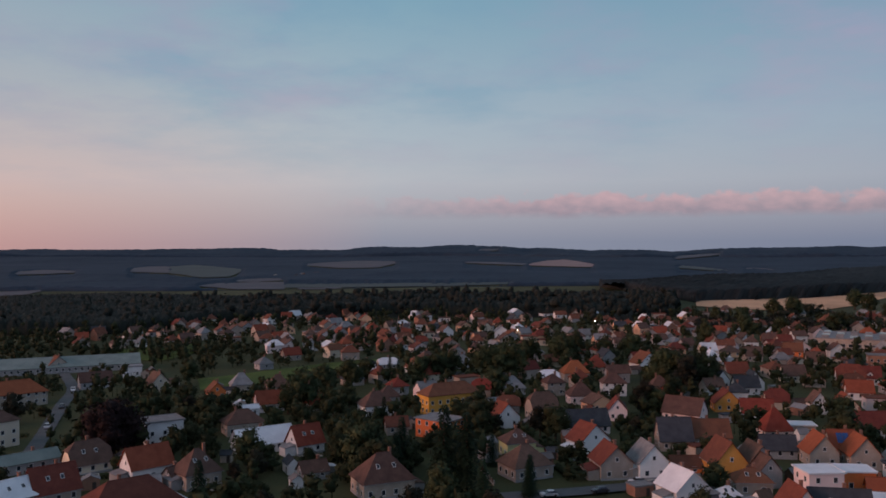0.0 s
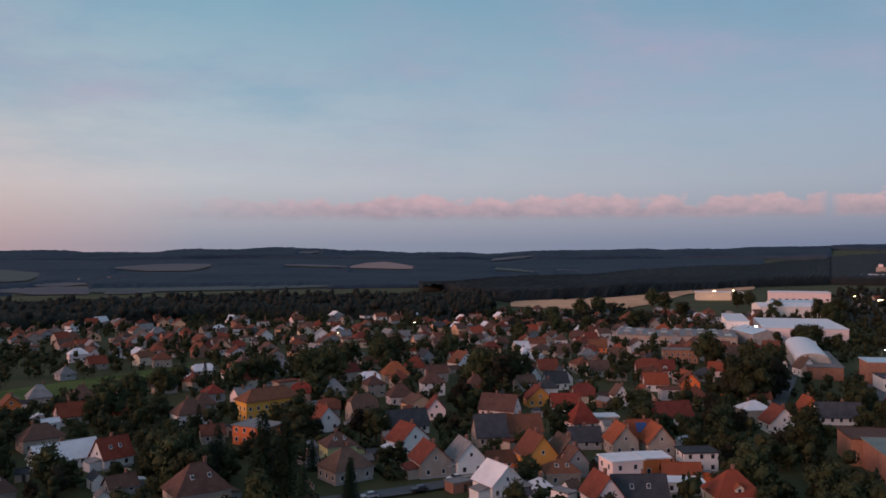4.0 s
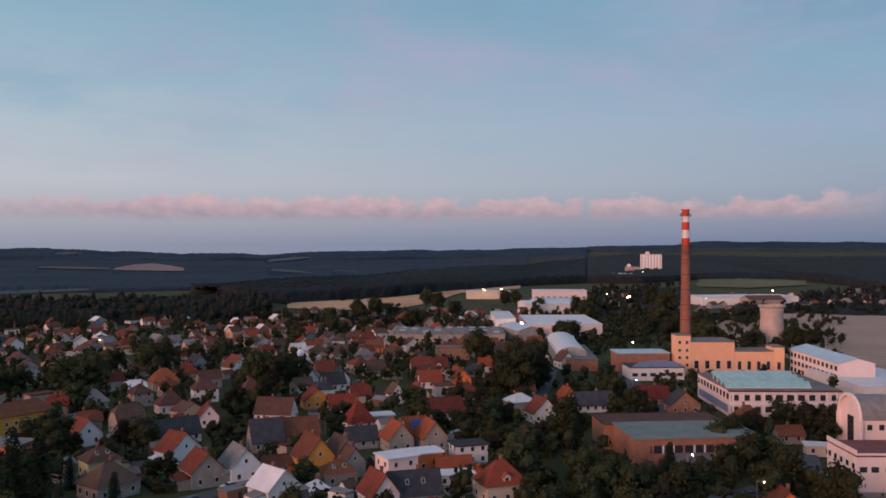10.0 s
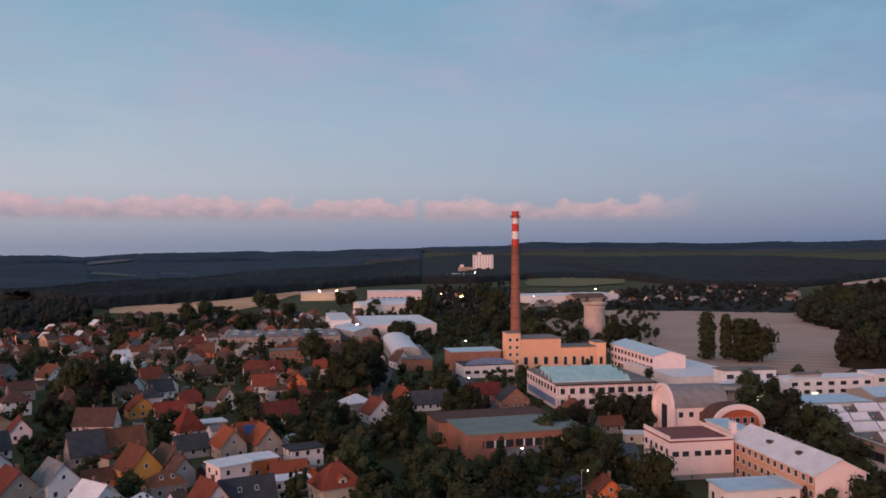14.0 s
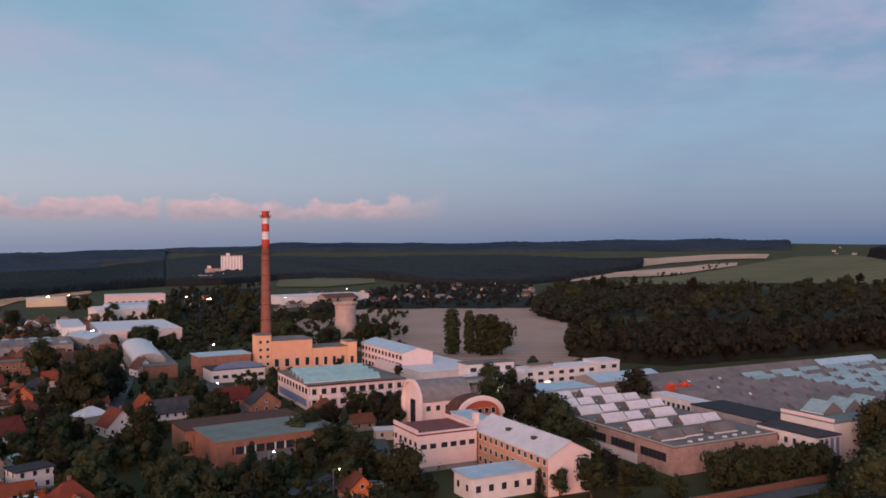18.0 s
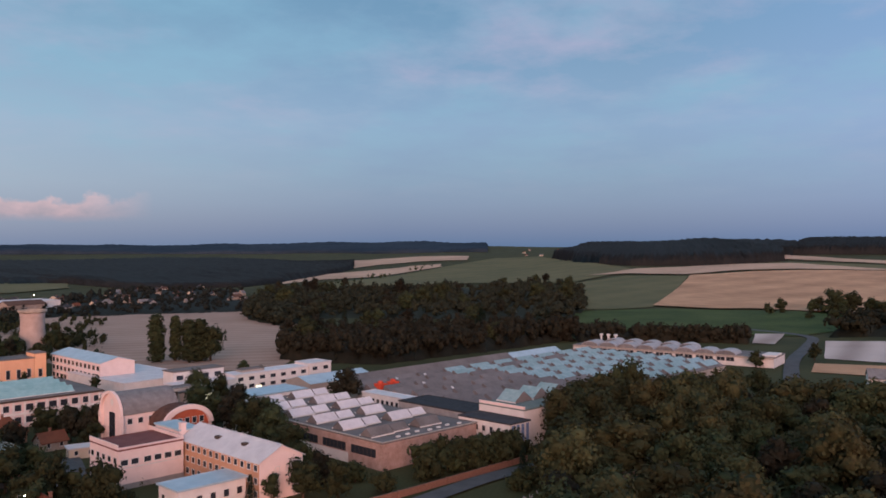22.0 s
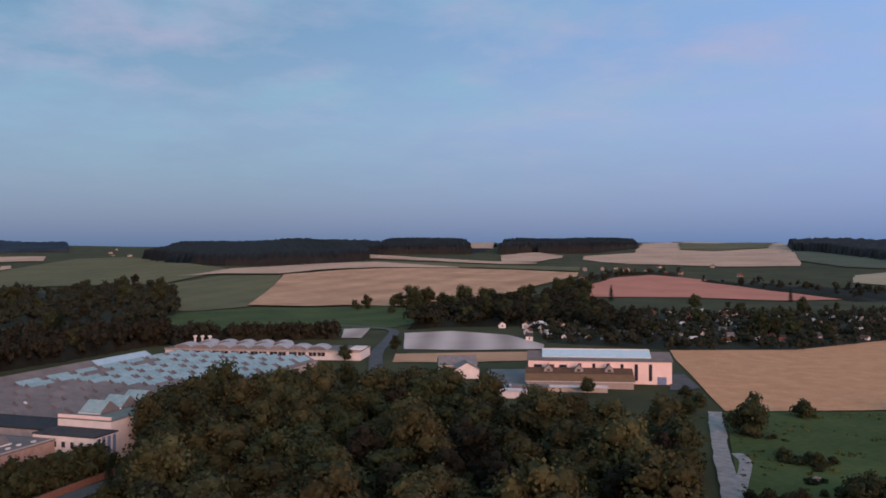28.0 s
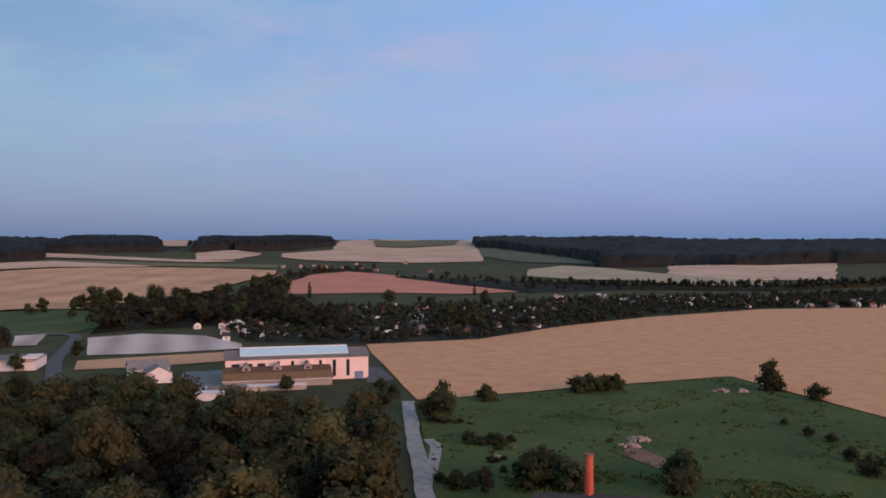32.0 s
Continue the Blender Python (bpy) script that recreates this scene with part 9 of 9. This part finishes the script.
# ---------------------------------------------------------------- small things
def street_lamp(x, y, h, warm=True, turn=0.0, size=0.5):
    root = thing("street_lamp", pose(x, y, relief(x, y), 0, 0, turn), "lit street lamp on a thin grey steel pole", "street lamp", "street lamps")
    part("pole", Shape().tube(0, 0, [(0, 0.12), (h, 0.06)], 8), WALL["grey"], root)
    part("arm", Shape().box(-0.05, 0.05, -1.4, 0, h - 0.1, h), WALL["grey"], root)
    part("lamp_head", Shape().box(-size / 2, size / 2, -1.4 - size, -1.3, h - 0.28, h - 0.02), LAMP_WARM if warm else LAMP_COOL, root, "glowing lamp head")


CAR_PAINT = [surface("car_paint_" + n, c, tuple(k * 1.1 for k in c), 1.0, 0.3, 0.0, 3, 0.0, 0.2, None, 0.6) for n, c in
             (("dark", (0.03, 0.035, 0.045)), ("silver", (0.42, 0.43, 0.45)), ("white", (0.70, 0.70, 0.70)), ("red", (0.30, 0.03, 0.03)), ("blue", (0.05, 0.09, 0.22)))]
TYRE = surface("tyre", (0.015, 0.015, 0.015), (0.03, 0.03, 0.03), 2.0, 0.9, 0.0)


def car(x, y, turn, paint):
    root = thing("car", pose(x, y, relief(x, y) + 0.52, 0, 0, turn), "parked %s hatchback car" % ("dark", "silver-grey", "white", "dark red", "blue")[paint], "car", "parked cars")
    side = [(-2.1, 0.35), (-2.05, 0.75), (-1.55, 0.9), (1.1, 0.95), (1.75, 0.9), (2.05, 0.7), (2.1, 0.35)]
    s = Shape()
    for a, b in ((-0.86, 0.86),):
        n = len(s.v)
        s.v += [(px, a, pz) for px, pz in side] + [(px, b, pz) for px, pz in side]
        k = len(side)
        s.f += [tuple(n + i for i in range(k)), tuple(n + k + i for i in reversed(range(k)))]
        s.f += [(n + i, n + k + i, n + k + (i + 1) % k, n + (i + 1) % k) for i in range(k)]
        s.s += [0] * (k + 2)
    part("body", s, CAR_PAINT[paint], root)
    c = Shape()
    q = [(-0.95, 0.93), (-0.35, 1.42), (1.15, 1.45), (1.85, 0.92)]
    c.v += [(px, -0.8 + (0.12 if pz > 1 else 0), pz) for px, pz in q] + [(px, 0.8 - (0.12 if pz > 1 else 0), pz) for px, pz in q]
    c.f += [(0, 1, 2, 3), (7, 6, 5, 4), (0, 4, 5, 1), (1, 5, 6, 2), (2, 6, 7, 3), (3, 7, 4, 0)]
    c.s += [1, 1, 1, 0, 1, 1]
    part("cabin", c, [CAR_PAINT[paint], PANE], root)
    for wx in (-1.3, 1.3):
        for wy in (-0.8, 0.8):
            w = part("wheel", Shape().tube(0, 0, [(-0.1, 0.31), (0.1, 0.31)], 12), TYRE, root, at=pose(wx, wy, 0.31, 90))


def works_yard():
    for i, (x, y, t) in enumerate(((131.5, 113.5, 60), (134.0, 115.0, 62), (136.5, 117.2, 58), (139.5, 119.5, 61), (129.0, 122.0, -30), (126.5, 125.5, -30))):
        car(SIZE * x, SIZE * y, t, i % 5)
    for x, y, h, warm, size in ((244.6, 392.1, 8, False, 1.3), (383.4, 677.6, 9, True, 2.2), (402.2, 678.9, 9, True, 2.0), (433.6, 535.9, 9, True, 3.0), (221.9, 323.7, 7, False, 1.0), (126.5, 117.5, 5, False, 0.45), (193.4, 43.5, 6, True, 0.6),
                                (118.0, 131.0, 5, False, 0.4), (245.0, 300.0, 7, False, 0.8), (455.0, 590.0, 8, True, 1.4), (620.0, 560.0, 8, True, 1.8), (500.0, 520.0, 7, False, 1.4), (900.0, 1060.0, 9, False, 2.2), (830.0, 990.0, 9, False, 2.0)):
        street_lamp(SIZE * x, SIZE * y, SIZE * h, warm, 40, size)
    # small lamps added for far glints; the first two stand in for a lit facade
    for x, y in [(103, 583), (96, 548), (45, 525), (133, 581), (43, 573), (190, 495), (222, 270), (156, 168)]:
        street_lamp(x, y, 6.0, False, 20, 0.3)
    # lit ground-floor windows of the works range
    for x, y in ((243.5, 150.2), (262.0, 142.5)):
        w = sized("lit_doorway", pose(x, y, 0.2, 0, 0, G), "lit works doorway glowing pale yellow", "doorway")
        part("frame", Shape().box(-1.3, -1.15, -0.15, 0.05, 0, 2.6).box(1.15, 1.3, -0.15, 0.05, 0, 2.6).box(-1.15, 1.15, -0.15, 0.05, 2.45, 2.6), TRIM, w)
        part("lit_pane", Shape().box(-1.15, 1.15, -0.05, 0.0, 0, 2.45), lamp_material("lit_glass", (1.0, 0.92, 0.6), 1.6), w)


def churchyard():
    """Gravestones under the edge of the park."""
    rnd = random.Random(12)
    stone = surface("pale_stone", (0.20, 0.20, 0.20), (0.34, 0.33, 0.32), 1.2, 0.85, 0.3, 6, 0.3)
    for i in range(9):
        for j in range(7):
            x, y = spot((158.0, 34.0), i * 2.6 + rnd.uniform(-.3, .3), -j * 2.3, -20)
            root = thing("gravestone", pose(SIZE * x, SIZE * y, 0, 0, 0, 70 + rnd.uniform(-6, 6)), "small upright gravestone with a kerbed bed", "gravestone", "gravestones")
            h = rnd.uniform(0.7, 1.2)
            part("slab", Shape().box(-0.5, 0.5, 0.9, 1.1, 0.12, h).box(-0.4, 0.4, 0.92, 1.08, h, h + 0.15), stone, root)
            part("bed", Shape().box(-0.55, 0.55, -1.0, 0.9, 0, 0.16), stone, root)


def kiln_and_rubble():
    root = sized("outbuilding", pose(117.5, -99.8, 0, 0, 0, -130), "long dark-roofed outbuilding with a tall red brick flue", "outbuilding")
    part("wall", Shape().box(-10, 10, -4, 4, 0, 3.0), WALL["brick"], root)
    part("roof", roof_shape(20, 8, 3.0, 1.6, "x", 0.4), ROOF["slate"], root)
    fl = part("flue", Shape().tube(0, 0, [(3.0, 0.85), (11.6, 0.75)], 12), WALL["red"], root, "tall red brick flue", at=pose(-0.4, 0.6, 0))
    part("flue_cap", Shape().tube(0, 0, [(11.6, 0.9), (12.0, 0.9)], 12), CHIMNEY, fl)
    rnd = random.Random(6)
    pale = surface("broken_masonry", (0.30, 0.22, 0.19), (0.46, 0.36, 0.31), 1.0, 0.95, 0.5, 6, 0.25)
    for cx, cy, n, spread in ((158.5, -150.0, 30, 3.4), (154.5, -143.0, 20, 3.0), (161.7, -109.2, 14, 2.0), (150.0, -96.0, 8, 1.6), (196.0, -222.0, 14, 3.0), (192.0, -228.0, 10, 3.0)):
        heap = thing("rubble_heap", pose(SIZE * cx, SIZE * cy, 0), "heap of broken pale masonry in the grass", "rubble")
        for i in range(n):
            r, a = spread * rnd.random() ** 0.7, rnd.uniform(0, 6.28)
            q = rnd.uniform(0.35, 0.9)
            s = Shape().box(-q, q, -q * 0.7, q * 0.7, -0.2, q * 0.9)
            s.v = [(vx * rnd.uniform(0.7, 1.1), vy * rnd.uniform(0.7, 1.1), vz * rnd.uniform(0.7, 1.2)) for vx, vy, vz in s.v]
            part("block", s, pale, heap, at=pose(r * math.cos(a), r * math.sin(a), max(0, (spread - r) * 0.35), rnd.uniform(-25, 25), rnd.uniform(-25, 25), rnd.uniform(0, 360)))


def works_wall():
    """The brick wall along the street in front of the works."""
    root = sized("boundary_wall", pose(0, 0, 0), "low weathered brick wall along the street", "wall")
    pts = [(150.0, 62.0), (160.0, 56.0), (172.0, 49.5), (184.0, 43.0), (195.0, 37.0)]
    for (ax, ay), (bx, by) in zip(pts, pts[1:]):
        L, t = math.dist((ax, ay), (bx, by)), math.degrees(math.atan2(by - ay, bx - ax))
        part("wall_bay", Shape().box(0, L - 0.4, -0.15, 0.15, 0, 1.3).box(-0.1, L - 0.3, -0.22, 0.22, 1.3, 1.4), CHIMNEY, root, at=pose(ax, ay, 0, 0, 0, t))
        part("pier", Shape().box(-0.3, 0.1, -0.25, 0.25, 0, 1.5), CHIMNEY, root, at=pose(bx, by, 0, 0, 0, t))


def hedge(x0, y0, x1, y1, high, deep, rnd):
    """A clipped garden hedge: a ragged core under sprays of leaves."""
    L, t = math.dist((x0, y0), (x1, y1)), math.degrees(math.atan2(y1 - y0, x1 - x0))
    root = thing("hedge", pose(x0, y0, relief(x0, y0), 0, 0, t), "dark green garden hedge between two plots", "hedge", "garden hedges")
    s = Shape()
    n = max(3, int(L / 1.2))
    for i in range(n):
        lump(s, rnd, ((i + 0.5) * L / n, 0, high * 0.45), high * 0.5, 6, 4, 1.0, 0.35)
    for _ in range(int(L * 16)):
        d = Vector((rnd.gauss(0, .5), rnd.gauss(0, 1), rnd.gauss(0.5, .8))).normalized()
        leaf_card(s, rnd, (rnd.uniform(0, L), d.y * deep * 0.55, high * 0.5 + d.z * high * 0.52), d + Vector((0, 0, 0.4)), rnd.uniform(0.16, 0.34))
    part("foliage", s, LEAF["green"], root, smooth=True)


def fence(x0, y0, x1, y1, rnd):
    """A garden fence of concrete posts with pale boards between them."""
    L, t = math.dist((x0, y0), (x1, y1)), math.degrees(math.atan2(y1 - y0, x1 - x0))
    pale = rnd.random() < 0.5
    root = thing("garden_fence", pose(x0, y0, relief(x0, y0), 0, 0, t), "%s garden fence on a low concrete base" % ("pale grey" if pale else "brown boarded"), "fence", "garden fences")
    part("base", Shape().box(0, L, -0.12, 0.12, -0.1, 0.35), WALL["concrete"], root)
    n = max(2, int(L / 2.4))
    for i in range(n + 1):
        part("post", shared(("fence_post",), lambda: Shape().box(-0.1, 0.1, -0.13, 0.13, 0.35, 1.35).box(-0.13, 0.13, -0.16, 0.16, 1.35, 1.42), WALL["concrete"]), None, root, at=pose(i * L / n, 0, 0))
    for i in range(n):
        part("panel", Shape().box(i * L / n + 0.11, (i + 1) * L / n - 0.11, -0.03, 0.03, 0.42, 1.25), TRIM if pale else WALL["wood"], root)


def garden_edges():
    rnd = random.Random(63)
    near = [(a, b, q) for a, b, q in FRONTS if math.hypot(a, b) < 300 and b > 150 and a < 135]
    hedges = fences = 0
    for hx, hy, q in near:
        a = rnd.choice((10, 20, 95, 105, -75, -80, 190))
        ux, uy = math.cos(radians(a)), math.sin(radians(a))
        for side in (1, -1):
            cx, cy = hx - uy * side * (q + 3.2), hy + ux * side * (q + 3.2)
            half = rnd.uniform(4.0, 8.0)
            ends = (cx - ux * half, cy - uy * half, cx + ux * half, cy + uy * half)
            if not all(clear(cx + ux * half * k, cy + uy * half * k, 0.7) for k in (-1, -0.5, 0, 0.5, 1)):
                continue
            if rnd.random() < 0.5 and hedges < 34:
                hedges += 1
                hedge(*ends, rnd.uniform(1.2, 2.0), rnd.uniform(0.9, 1.4), rnd)
            elif fences < 30:
                fences += 1
                fence(*ends, rnd)
            for k in (-0.8, 0, 0.8):
                TAKEN.append((cx + ux * half * k, cy + uy * half * k, 0.8))
    for x, y, t, c in ((24.5, 199.0, 12, 1), (37.0, 202.0, 14, 0), (47.5, 209.5, 12, 2), (58.5, 206.0, 0, 4), (35.5, 273.5, 30, 2), (44.0, 279.0, 38, 0), (60.5, 212.5, -8, 1), (-128.5, 276.0, 108, 1), (-139.0, 310.0, 106, 0), (-150.5, 346.0, 110, 2)):
        car(x, y, t, c)


garden_edges()
works_yard()
churchyard()
kiln_and_rubble()
works_wall()
